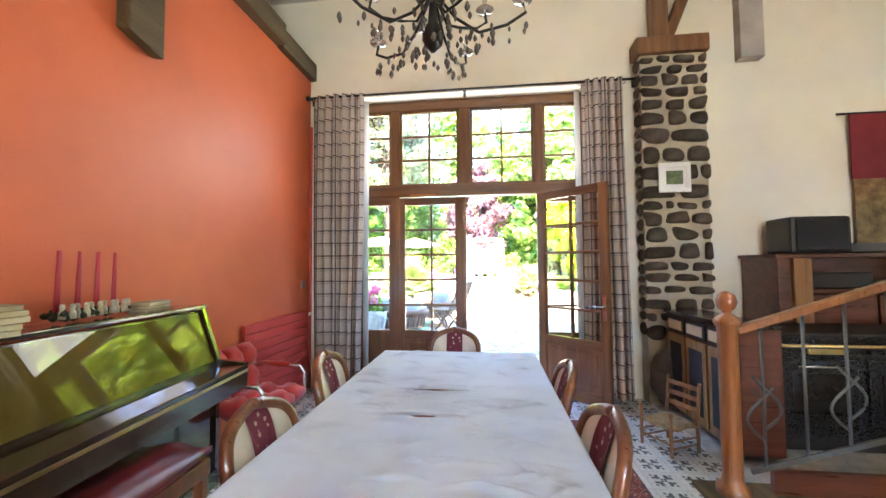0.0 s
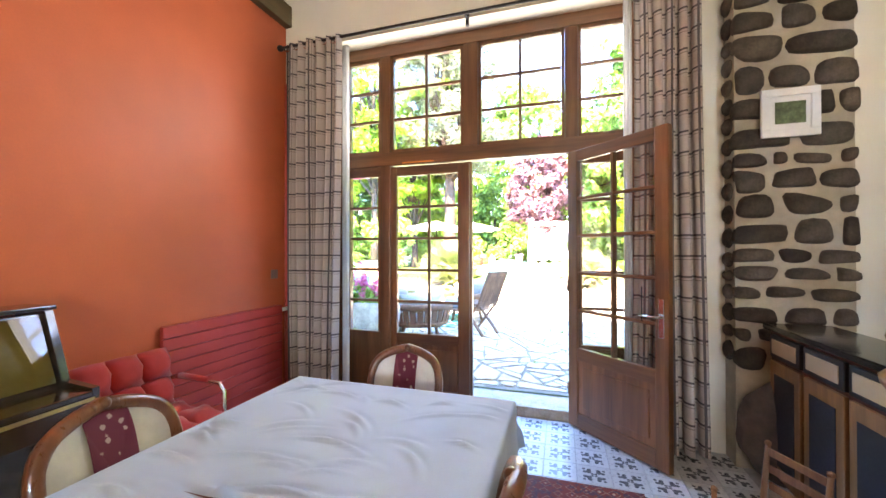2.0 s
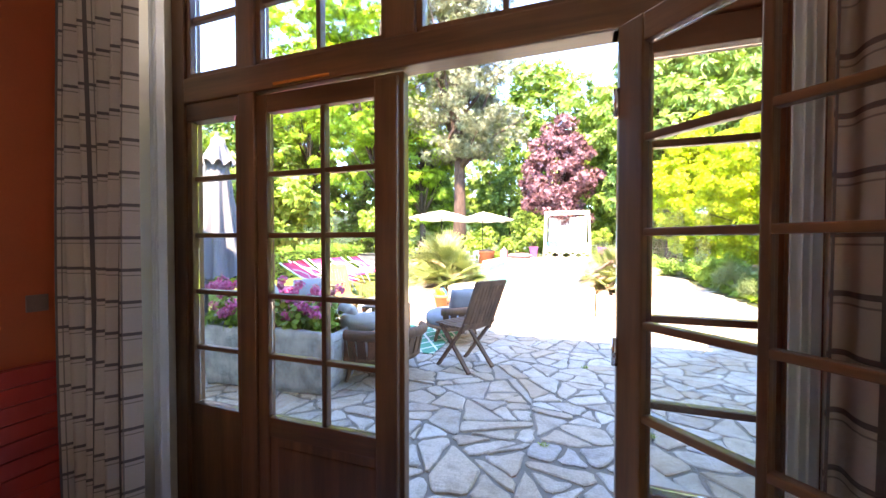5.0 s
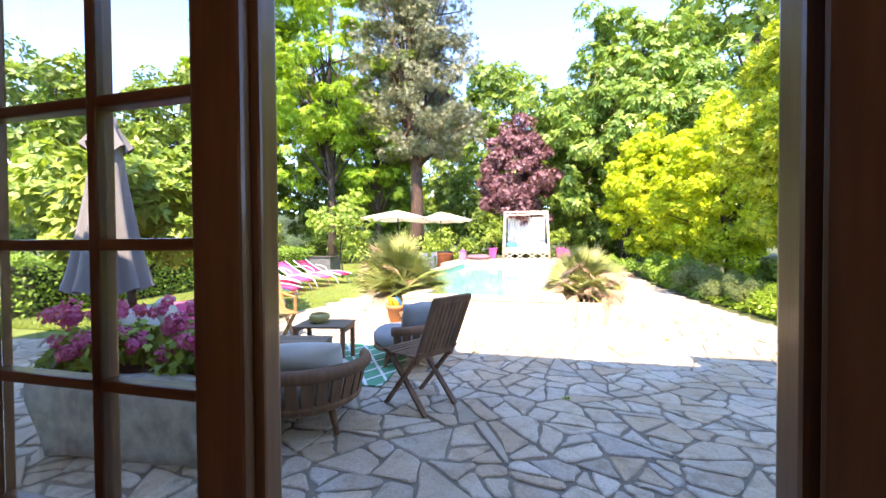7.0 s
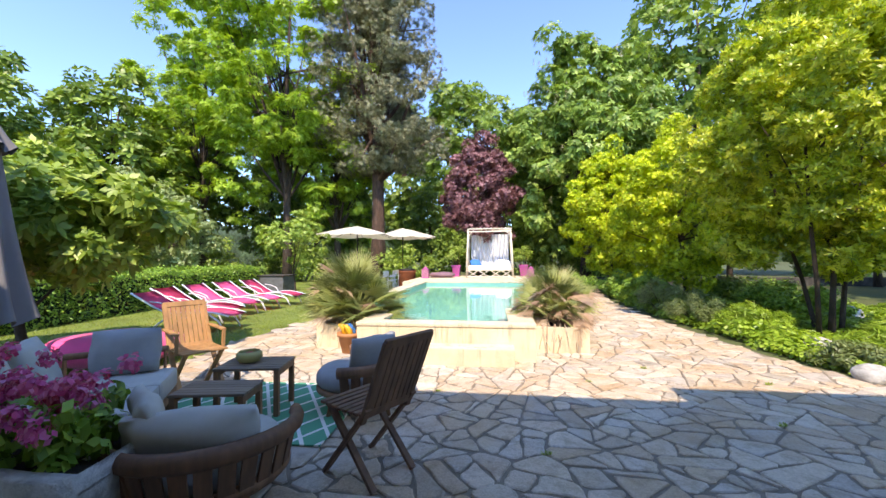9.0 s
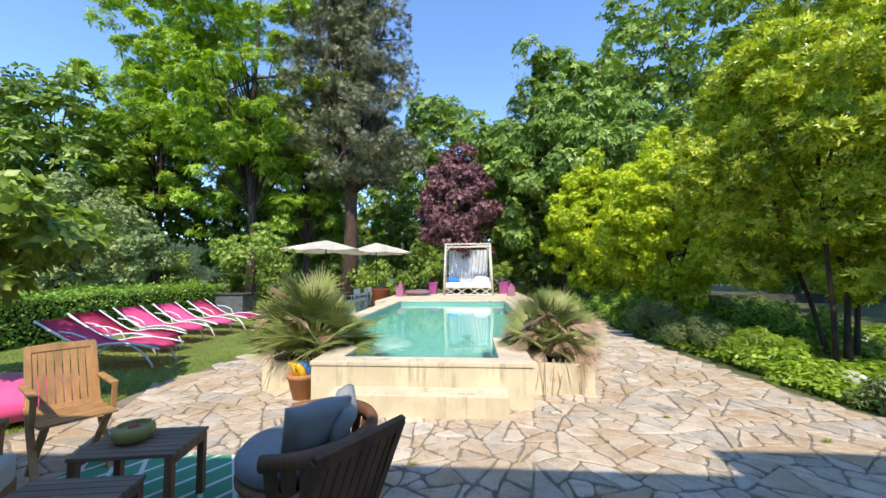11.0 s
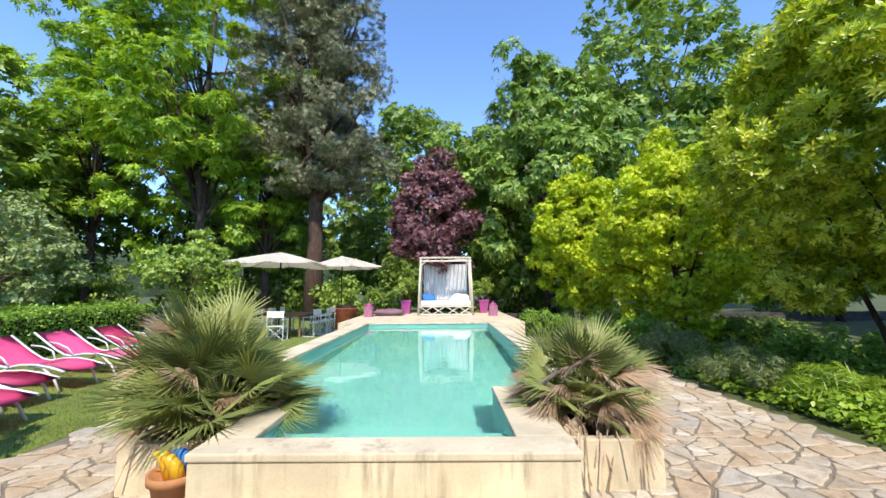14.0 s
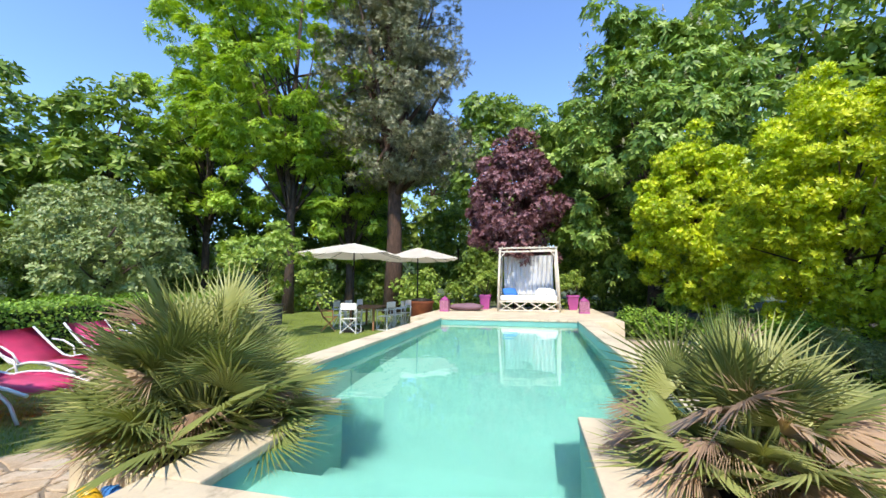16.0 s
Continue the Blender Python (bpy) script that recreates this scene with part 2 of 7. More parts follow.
MARBLE = mat("black_marble", (0.02, 0.02, 0.021), 0.12, 0, 0.5, 8, 30, 0)
CARVED = mat("carved_face_stone", (0.09, 0.066, 0.052), 0.8, 0, 0.35, 10, 60, 0.5, 0.01)
CURTAIN_RED = mat("red_hanging_cloth", (0.22, 0.022, 0.028), 0.9, 0, 0.2)
TAPESTRY = mat("ochre_tapestry", (0.26, 0.17, 0.075), 0.9, 0, 0.6, 8, 60, 0.2)

L_LOCUST = leaf_mat("locust_leaves", (0.190, 0.330, 0.030), (0.330, 0.520, 0.045), (0.500, 0.700, 0.080), 0.42)
L_PINE = leaf_mat("pine_needles", (0.110, 0.125, 0.066), (0.205, 0.220, 0.115), (0.340, 0.335, 0.190), 0.12)
L_PLUM = leaf_mat("purple_plum_leaves", (0.105, 0.042, 0.052), (0.240, 0.100, 0.115), (0.420, 0.210, 0.230), 0.25)
L_CHEST = leaf_mat("chestnut_leaves", (0.110, 0.215, 0.034), (0.230, 0.380, 0.060), (0.440, 0.600, 0.130), 0.28)
L_LAUREL = leaf_mat("golden_laurel_leaves", (0.280, 0.400, 0.014), (0.560, 0.700, 0.024), (0.850, 0.890, 0.060), 0.35)
L_BAY = leaf_mat("glossy_bay_leaves", (0.190, 0.300, 0.022), (0.500, 0.610, 0.045), (0.880, 0.890, 0.120), 0.45, 0.3)
L_WOOD = leaf_mat("woodland_leaves", (0.105, 0.190, 0.034), (0.205, 0.330, 0.052), (0.360, 0.500, 0.085), 0.35)
L_FIG = leaf_mat("fig_leaves", (0.170, 0.290, 0.045), (0.310, 0.460, 0.075), (0.510, 0.640, 0.140), 0.35)
L_APPLE = leaf_mat("apple_leaves", (0.160, 0.235, 0.080), (0.290, 0.380, 0.135), (0.460, 0.540, 0.230), 0.25)
L_HEDGE = leaf_mat("hedge_leaves", (0.120, 0.250, 0.030), (0.230, 0.410, 0.050), (0.400, 0.600, 0.090), 0.3)
L_PALM = leaf_mat("fan_palm_leaves", (0.190, 0.250, 0.080), (0.350, 0.410, 0.135), (0.580, 0.610, 0.260), 0.25, 0.4)
L_DRY = leaf_mat("dry_palm_leaves", (0.340, 0.225, 0.150), (0.540, 0.380, 0.265), (0.720, 0.560, 0.410), 0.2)
L_COVER = leaf_mat("ground_cover_leaves", (0.17, 0.29, 0.025), (0.28, 0.44, 0.040), (0.42, 0.58, 0.070), 0.35)
L_LAVENDER = leaf_mat("grey_green_shrub_leaves", (0.125, 0.180, 0.060), (0.205, 0.270, 0.090), (0.320, 0.390, 0.150), 0.3)
L_FLOWER = leaf_mat("pink_geranium_petals", (0.620, 0.060, 0.250), (0.780, 0.130, 0.380), (0.860, 0.290, 0.540), 0.35)
L_GRASS = leaf_mat("lawn_blades", (0.20, 0.29, 0.045), (0.29, 0.39, 0.065), (0.42, 0.50, 0.11), 0.4)

PINK_MESH = mat("pink_sling_fabric", (0.90, 0.080, 0.27), 0.7, 0, 0.10, 4, 160, 0.15, 0.002, sheen=0.3)
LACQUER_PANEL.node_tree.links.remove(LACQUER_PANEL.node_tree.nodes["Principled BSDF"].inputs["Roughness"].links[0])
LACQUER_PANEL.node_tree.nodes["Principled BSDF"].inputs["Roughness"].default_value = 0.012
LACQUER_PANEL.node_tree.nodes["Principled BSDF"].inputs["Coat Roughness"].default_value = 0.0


def glass_mat():
    m, n, l, b = nodes_of("window_glass")
    b.inputs["Base Color"].default_value = (0.97, 0.985, 0.975, 1)
    b.inputs["Transmission Weight"].default_value, b.inputs["Roughness"].default_value, b.inputs["IOR"].default_value = 1.0, 0.0, 1.45
    return m


GLASS = glass_mat()


def water_mat():
    m, n, l, b = nodes_of("pool_water")
    b.inputs["Base Color"].default_value = (0.80, 0.97, 0.95, 1)
    b.inputs["Transmission Weight"].default_value, b.inputs["Roughness"].default_value, b.inputs["IOR"].default_value = 1.0, 0.015, 1.33
    tc = n.new("ShaderNodeTexCoord").outputs["Object"]
    bumped(n, l, b, noisy(n, l, tc, 2.6, 2, 0.5), 0.06, 0.05)
    return m


WATER = water_mat()


def tile_mat():
    m, n, l, b = nodes_of("patterned_cement_tile")
    tc = n.new("ShaderNodeTexCoord").outputs["Object"]
    sp = n.new("ShaderNodeSeparateXYZ")
    l.new(tc, sp.inputs[0])
    ax, ay = maths(n, l, "ABSOLUTE", sp.outputs[0]), maths(n, l, "ABSOLUTE", sp.outputs[1])

    def spot(cx, cy, r):
        dx, dy = maths(n, l, "SUBTRACT", ax, cx), maths(n, l, "SUBTRACT", ay, cy)
        d = maths(n, l, "SQRT", maths(n, l, "ADD", maths(n, l, "MULTIPLY", dx, dx), maths(n, l, "MULTIPLY", dy, dy)))
        return maths(n, l, "LESS_THAN", d, r)
    marks = spot(0.030, 0.030, 0.0165)
    for q in ((0.052, 0.026, 0.012), (0.026, 0.052, 0.012), (0.058, 0.055, 0.0095), (0.010, 0.010, 0.009)):
        marks = maths(n, l, "MAXIMUM", marks, spot(*q))
    edge = maths(n, l, "GREATER_THAN", maths(n, l, "MAXIMUM", ax, ay), 0.096)
    r = n.new("ShaderNodeObjectInfo").outputs["Random"]
    nz = noisy(n, l, tc, 30, 4)
    base = mixc(n, l, "MIX", nz, (0.50, 0.52, 0.53), (0.66, 0.67, 0.66))
    base = mixc(n, l, "MULTIPLY", 1.0, base, ramp(n, l, r, [(0, 0.86), (1, 1.0)]))
    col = mixc(n, l, "MIX", marks, base, (0.055, 0.062, 0.072))
    col = mixc(n, l, "MIX", maths(n, l, "MULTIPLY", edge, 0.5), col, (0.30, 0.31, 0.32))
    l.new(col, b.inputs["Base Color"])
    l.new(maths(n, l, "MULTIPLY_ADD", nz, 0.25, 0.17), b.inputs["Roughness"])
    return m


TILE = tile_mat()


def check_mat(name, base, line, pitch=0.125):
    """Woven window-pane check that follows the cloth's own length and width."""
    m, n, l, b = nodes_of(name)
    uv = n.new("ShaderNodeUVMap")
    sp = n.new("ShaderNodeSeparateXYZ")
    l.new(uv.outputs[0], sp.inputs[0])
    lines = None
    for q, p in ((0, pitch), (1, pitch)):
        f = maths(n, l, "FRACT", maths(n, l, "DIVIDE", sp.outputs[q], p))
        a = maths(n, l, "LESS_THAN", f, 0.10)
        b2 = maths(n, l, "LESS_THAN", maths(n, l, "ABSOLUTE", maths(n, l, "SUBTRACT", f, 0.22)), 0.018)
        k = maths(n, l, "MAXIMUM", maths(n, l, "MULTIPLY", a, 0.85), maths(n, l, "MULTIPLY", b2, 0.6))
        lines = k if lines is None else maths(n, l, "MAXIMUM", lines, k)
    tc = n.new("ShaderNodeTexCoord").outputs["Object"]
    nz = noisy(n, l, tc, 220, 3)
    col = mixc(n, l, "MIX", lines, mixc(n, l, "MIX", nz, base, tuple(c * 0.8 for c in base)), line)
    l.new(col, b.inputs["Base Color"])
    b.inputs["Roughness"].default_value = 0.9
    bumped(n, l, b, nz, 0.2, 0.001)
    tr = n.new("ShaderNodeBsdfTranslucent")
    l.new(col, tr.inputs[0])
    mx = n.new("ShaderNodeMixShader")
    mx.inputs[0].default_value = 0.12
    l.new(b.outputs[0], mx.inputs[1])
    l.new(tr.outputs[0], mx.inputs[2])
    l.new(mx.outputs[0], n["Material Output"].inputs[0])
    return m


CHECK = check_mat("checked_curtain_cloth", (0.53, 0.45, 0.39), (0.055, 0.045, 0.05), 0.138)


def brocade_mat():
    m, n, l, b = nodes_of("burgundy_brocade")
    tc = n.new("ShaderNodeTexCoord").outputs["Object"]
    v = n.new("ShaderNodeTexVoronoi")
    v.inputs["Scale"].default_value = 26
    l.new(tc, v.inputs["Vector"])
    f = ramp(n, l, maths(n, l, "ADD", v.outputs["Distance"], maths(n, l, "MULTIPLY", noisy(n, l, tc, 55, 3), 0.5)), [(0.42, 0.0), (0.5, 1.0)])
    l.new(mixc(n, l, "MIX", f, (0.42, 0.30, 0.24), (0.13, 0.012, 0.028)), b.inputs["Base Color"])
    b.inputs["Roughness"].default_value = 0.8
    return m


BROCADE = brocade_mat()


def rug_mat(name, ground, marks, third, scale):
    m, n, l, b = nodes_of(name)
    tc = n.new("ShaderNodeTexCoord").outputs["Object"]
    v = n.new("ShaderNodeTexVoronoi")
    v.distance = "MANHATTAN"
    v.inputs["Scale"].default_value, v.inputs["Randomness"].default_value = scale, 0.35
    l.new(tc, v.inputs["Vector"])
    f = ramp(n, l, v.outputs["Distance"], [(0.12, 1.0), (0.2, 0.0), (0.45, 0.0), (0.5, 0.8), (0.56, 0.0)])
    col = mixc(n, l, "MIX", f, ground, marks)
    col = mixc(n, l, "MIX", ramp(n, l, noisy(n, l, tc, scale * 2.2, 3), [(0.5, 0.0), (0.58, 0.75)]), col, third)
    l.new(col, b.inputs["Base Color"])
    b.inputs["Roughness"].default_value = 0.95
    bumped(n, l, b, noisy(n, l, tc, 300, 2), 0.4, 0.002)
    return m


RUG = rug_mat("persian_rug_wool", (0.17, 0.035, 0.028), (0.42, 0.30, 0.20), (0.045, 0.035, 0.06), 14)


def lattice_mat():
    m, n, l, b = nodes_of("green_lattice_rug")
    tc = n.new("ShaderNodeTexCoord").outputs["Object"]
    sp = n.new("ShaderNodeSeparateXYZ")
    l.new(tc, sp.inputs[0])
    lines = None
    for sgn in (1, -1):
        u = maths(n, l, "ADD", maths(n, l, "MULTIPLY", sp.outputs[0], 4.2), maths(n, l, "MULTIPLY", sp.outputs[1], 2.6 * sgn))
        f = maths(n, l, "LESS_THAN", maths(n, l, "ABSOLUTE", maths(n, l, "SUBTRACT", maths(n, l, "FRACT", u), 0.5)), 0.075)
        lines = f if lines is None else maths(n, l, "MAXIMUM", lines, f)
    col = mixc(n, l, "MIX", lines, (0.06, 0.30, 0.17), (0.66, 0.68, 0.62))
    l.new(col, b.inputs["Base Color"])
    b.inputs["Roughness"].default_value = 0.9
    bumped(n, l, b, noisy(n, l, tc, 200, 2), 0.3, 0.002)
    return m


LATTICE = lattice_mat()


# ---- mesh helpers ----
def box(bm, x0, x1, y0, y1, z0, z1, bevel=0.0):
    r = bmesh.ops.create_cube(bm, size=1.0, matrix=Matrix.Translation(((x0 + x1) / 2, (y0 + y1) / 2, (z0 + z1) / 2)) @ Matrix.Diagonal((x1 - x0, y1 - y0, z1 - z0, 1)))
    if bevel:
        es = {e for v in r["verts"] for e in v.link_edges}
        bmesh.ops.bevel(bm, geom=list(es), offset=bevel, segments=2, affect="EDGES", profile=0.6)
    return bm


def obox(bm, m, sx, sy, sz, bevel=0.0):
    """A box of that size about the pose m."""
    r = bmesh.ops.create_cube(bm, size=1.0, matrix=m @ Matrix.Diagonal((sx, sy, sz, 1)))
    if bevel:
        es = {e for v in r["verts"] for e in v.link_edges}
        bmesh.ops.bevel(bm, geom=list(es), offset=bevel, segments=2, affect="EDGES", profile=0.6)
    return bm


def bar(bm, p, q, w, h, bevel=0.0):
    """A squared bar from p to q."""
    p, q = Vector(p), Vector(q)
    d = q - p
    m = Matrix.Translation((p + q) / 2) @ d.to_track_quat("Z", "Y").to_matrix().to_4x4()
    return obox(bm, m, w, h, d.length, bevel)


def tube(bm, pts, radii, seg=8, caps=True):
    """A round tube through the points."""
    pts = [Vector(p) for p in pts]
    if isinstance(radii, (int, float)):
        radii = [radii] * len(pts)
    rings, ref = [], Vector((0.31, 0.17, 0.93)).normalized()
    for q, p in enumerate(pts):
        d = (pts[min(q + 1, len(pts) - 1)] - pts[max(q - 1, 0)]).normalized()
        if abs(d.dot(ref)) > 0.97:
            ref = Vector((0.93, 0.31, 0.17)).normalized()
        u = d.cross(ref).normalized()
        v = d.cross(u)
        rings.append([bm.verts.new(p + (u * math.cos(a) + v * math.sin(a)) * radii[q]) for a in (2 * math.pi * k / seg for k in range(seg))])
    for a, b in zip(rings, rings[1:]):
        for k in range(seg):
            bm.faces.new((a[k], a[(k + 1) % seg], b[(k + 1) % seg], b[k])).smooth = True
    if caps:
        bm.faces.new(rings[0][::-1])
        bm.faces.new(rings[-1])
    return bm


def lathe(bm, profile, seg=24, m=Matrix()):
    """A turned body from (radius, height) pairs about the z axis."""
    rings = [[bm.verts.new(m @ Vector((r * math.cos(2 * math.pi * k / seg), r * math.sin(2 * math.pi * k / seg), z))) for k in range(seg)] for r, z in profile]
    for a, b in zip(rings, rings[1:]):
        for k in range(seg):
            bm.faces.new((a[k], a[(k + 1) % seg], b[(k + 1) % seg], b[k])).smooth = True
    bm.faces.new(rings[0][::-1])
    bm.faces.new(rings[-1])
    return bm


def pillow(bm, m, sx, sy, sz, n=7, pinch=0.75):
    """A stuffed cushion, thick in the middle and thin at the seam."""
    r = bmesh.ops.create_grid(bm, x_segments=n, y_segments=n, size=0.5)
    top = r["verts"]
    r2 = bmesh.ops.create_grid(bm, x_segments=n, y_segments=n, size=0.5)
    for vs, s in ((top, 1), (r2["verts"], -1)):
        for v in vs:
            a, b = abs(2 * v.co.x), abs(2 * v.co.y)
            t = ((1 - a ** 3.5) * (1 - b ** 3.5)) ** 0.5
            k = 1 - 0.06 * (1 - t) * pinch * (a * b)
            v.co = m @ Vector((v.co.x * sx * k, v.co.y * sy * k, s * sz / 2 * (0.25 + 0.75 * t) + 0.012 * math.sin(9 * v.co.x + 5 * v.co.y)))
    allv = top + r2["verts"]
    for f in {f for v in allv for f in v.link_faces}:
        f.smooth = True
    rim = [e for e in {e for v in allv for e in v.link_edges} if e.is_boundary]
    bmesh.ops.bridge_loops(bm, edges=rim)
    return bm


def mesh_of(name, bm, material, smooth=False):
    me = bpy.data.meshes.new(name)
    bmesh.ops.recalc_face_normals(bm, faces=bm.faces)
    if smooth:
        for f in bm.faces:
            f.smooth = True
    bm.to_mesh(me)
    bm.free()
    me.materials.append(material)
    return me


def part(name, bm, material, parent, label="", smooth=False):
    ob = new(name, mesh_of(name, bm, material, smooth))
    ob.parent = parent
    if label:
        ob["label"] = label
    return ob


def thing(name, label, category, group="", kind="", m=Matrix()):
    ob = new(name)
    ob.matrix_basis = m
    return tagged(ob, label, category, group, kind)


def solid(name, bm, material, label="", category="", group="", kind="structure", smooth=False):
    return tagged(new(name, mesh_of(name, bm, material, smooth)), label, category, group, kind)


def B():
    return bmesh.new()


def raw_mesh(name, verts, faces, material, smooth=False):
    """A mesh from arrays; faces is (n, 3) or (n, 4)."""
    me = bpy.data.meshes.new(name)
    verts, faces = np.asarray(verts, np.float32), np.asarray(faces, np.int32)
    k = faces.shape[1]
    me.vertices.add(len(verts))
    me.vertices.foreach_set("co", verts.ravel())
    me.loops.add(faces.size)
    me.loops.foreach_set("vertex_index", faces.ravel())
    me.polygons.add(len(faces))
    me.polygons.foreach_set("loop_start", np.arange(0, faces.size, k, dtype=np.int32))
    me.update(calc_edges=True)
    me.materials.append(material)
    return me


def leaf_quads(pos, normal, length, width, r=rng):
    """Diamond-shaped leaves: arrays of vertices and faces."""
    n = len(pos)
    nrm = normal / np.maximum(np.linalg.norm(normal, axis=1, keepdims=True), 1e-6)
    t = np.cross(nrm, r.normal(size=(n, 3)))
    t /= np.maximum(np.linalg.norm(t, axis=1, keepdims=True), 1e-6)
    s = np.cross(nrm, t)
    ln = (length * r.uniform(0.65, 1.25, n))[:, None]
    wd = (width * r.uniform(0.7, 1.2, n))[:, None]
    v = np.stack([pos - t * ln / 2, pos + s * wd / 2 - nrm * ln * 0.06, pos + t * ln / 2 - nrm * ln * 0.10, pos - s * wd / 2 - nrm * ln * 0.06], 1).reshape(-1, 3)
    f = np.arange(4 * n).reshape(n, 4)
    return v, f


def crown_leaves(centres, radii, per, length, width, up=0.5, flat=0.7, r=rng, shell=0.55):
    """Leaves in clumps, thicker towards each clump's skin."""
    k = len(centres)
    c = np.repeat(np.asarray(centres, float), per, 0)
    rad = np.repeat(np.asarray(radii, float), per)
    d = r.normal(size=(k * per, 3))
    d /= np.linalg.norm(d, axis=1, keepdims=True)
    q = r.uniform(shell, 1.08, k * per) ** 0.8
    off = d * (rad * q)[:, None] * np.array((1, 1, flat))
    nrm = d + np.array((0, 0, up)) + r.normal(scale=0.45, size=d.shape)
    return leaf_quads(c + off, nrm, length, width, r)


def unit(v):
    return v / np.maximum(np.linalg.norm(v, axis=-1, keepdims=True), 1e-6)


def rosettes(pos, axis, k, length, width, spread, droop, r):
    """Whorls of k pointed leaves that share a stalk; each whorl is one island."""
    n = len(pos)
    a = unit(axis)
    u = unit(np.cross(a, r.normal(size=(n, 3))))
    v = np.cross(a, u)
    phi = 2 * np.pi * np.arange(k)[None] / k + r.uniform(0, 6.28, (n, 1)) + r.normal(scale=0.2, size=(n, k))
    rad = np.cos(phi)[..., None] * u[:, None] + np.sin(phi)[..., None] * v[:, None]
    side = -np.sin(phi)[..., None] * u[:, None] + np.cos(phi)[..., None] * v[:, None]
    sp = (spread + r.normal(scale=0.18, size=(n, k)))[..., None]
    d = np.cos(sp) * a[:, None] + np.sin(sp) * rad
    ln = length * r.uniform(0.65, 1.2, (n, k, 1))
    wd = width * r.uniform(0.75, 1.2, (n, k, 1))
    base = pos[:, None]
    mid = base + d * ln * 0.52 + np.array((0, 0, -0.25 * droop)) * ln
    tip = base + d * ln + np.array((0, 0, -droop)) * ln
    leaf = np.stack([mid - side * wd / 2, tip, mid + side * wd / 2], 2).reshape(n, 3 * k, 3)
    verts = np.concatenate([base, leaf], 1).reshape(-1, 3)
    one = np.stack([np.zeros(k, int), 1 + 3 * np.arange(k), 2 + 3 * np.arange(k), 3 + 3 * np.arange(k)], 1)
    faces = (one[None] + (np.arange(n) * (1 + 3 * k))[:, None, None]).reshape(-1, 4)
    return verts, faces


def crown_whorls(centres, radii, per, k, length, width, spread, droop, up, flat, r, middle):
    """Whorls on the outer, upper side of every clump of a crown."""
    c = np.repeat(np.asarray(centres, float), per, 0)
    rad = np.repeat(np.asarray(radii, float), per)
    out = unit(c - np.asarray(middle)) * 0.8 + np.array((0, 0, 0.15))
    d = unit(unit(r.normal(size=c.shape)) + out * 0.55)
    q = r.uniform(0.62, 1.08, len(c))
    pos = c + d * (rad * q)[:, None] * np.array((1, 1, flat))
    return rosettes(pos, d + np.array((0, 0, up)) + r.normal(scale=0.3, size=d.shape), k, length, width, spread, droop, r)


def clump_centres(n, centre, size, r=rng, inner=0.35, lump=0.18):
    """Clump centres in an uneven ellipsoid."""
    d = r.normal(size=(n, 3))
    d /= np.linalg.norm(d, axis=1, keepdims=True)
    q = r.uniform(inner ** 3, 1.0, n) ** (1 / 3)
    wob = 1 + lump * np.sin(3.1 * d[:, 0] * 2 + 1.3) * np.cos(2.7 * d[:, 2] * 2 + d[:, 1] * 4)
    return np.asarray(centre) + d * (q * wob)[:, None] * np.asarray(size)


def limbs(bm, base, top, r0, targets, r=rnd, seg=8, bend=0.25):
    """A tapered trunk and limbs that reach for the targets."""
    base, top = Vector(base), Vector(top)
    n = 7
    pts = [base.lerp(top, k / n) + Vector((bend * math.sin(k * 1.3) * (k / n), bend * math.cos(k * 1.7) * (k / n), 0)) for k in range(n + 1)]
    tube(bm, pts, [r0 * (1.25 if k == 0 else 1 - 0.8 * k / n) for k in range(n + 1)], seg)
    for tgt in targets:
        tgt = Vector(tgt)
        k = min(n - 1, max(2, int(n * (0.35 + 0.5 * r.random()))))
        s = pts[k]
        mid = s.lerp(tgt, 0.5) + Vector((0, 0, 0.12 * (tgt - s).length * r.uniform(-0.6, 1)))
        rr = r0 * (1 - 0.8 * k / n) * 0.5
        tube(bm, [s, s.lerp(mid, 0.55), mid, tgt], [rr, rr * 0.8, rr * 0.55, rr * 0.15], 6)


# ---- house ----
def wall_with_opening():
    bm = B()
    box(bm, -5.0, -1.42, 3.9, 4.2, -0.2, 4.45)
    box(bm, 1.22, 6.5, 3.9, 4.2, -0.2, 4.45)
    box(bm, -1.42, 1.22, 3.9, 4.2, 3.27, 4.45)
    return solid("wall_north", bm, WHITE_PAINT, "cream painted wall with the tall garden window", "wall")


wall_with_opening()
solid("wall_west", box(B(), -2.0, -1.88, -4.6, 3.9, -0.2, 3.5), RED_PAINT, "brick-red painted partition wall", "wall")
solid("wall_far_west", box(B(), -5.2, -5.0, -4.6, 4.4, -0.2, 4.45), WHITE_PAINT, "cream painted outer wall", "wall")
solid("wall_east", box(B(), 6.3, 6.5, -4.6, 3.9, -0.2, 4.45), WHITE_PAINT, "cream painted wall", "wall")
bm = B()
for q in ((-5.2, 0.0, -0.2, 4.45), (3.4, 6.5, -0.2, 4.45), (0.0, 3.4, -0.2, 0.9), (0.0, 3.4, 2.3, 4.45)):
    box(bm, q[0], q[1], -4.8, -4.6, q[2], q[3])
solid("wall_south", bm, WHITE_PAINT, "cream painted wall", "wall")
solid("ceiling", box(B(), -5.2, 6.5, -4.8, 4.4, 4.45, 4.47), CEILING, "white painted ceiling", "ceiling")
bm = B()
box(bm, -7.0, 2.47, -5.2, 4.60, 4.472, 4.53)
box(bm, 2.47, 8.0, -5.2, 4.60, 4.472, 5.04)
solid("roof", bm, RENDER, "roof of the house in two heights", "roof")
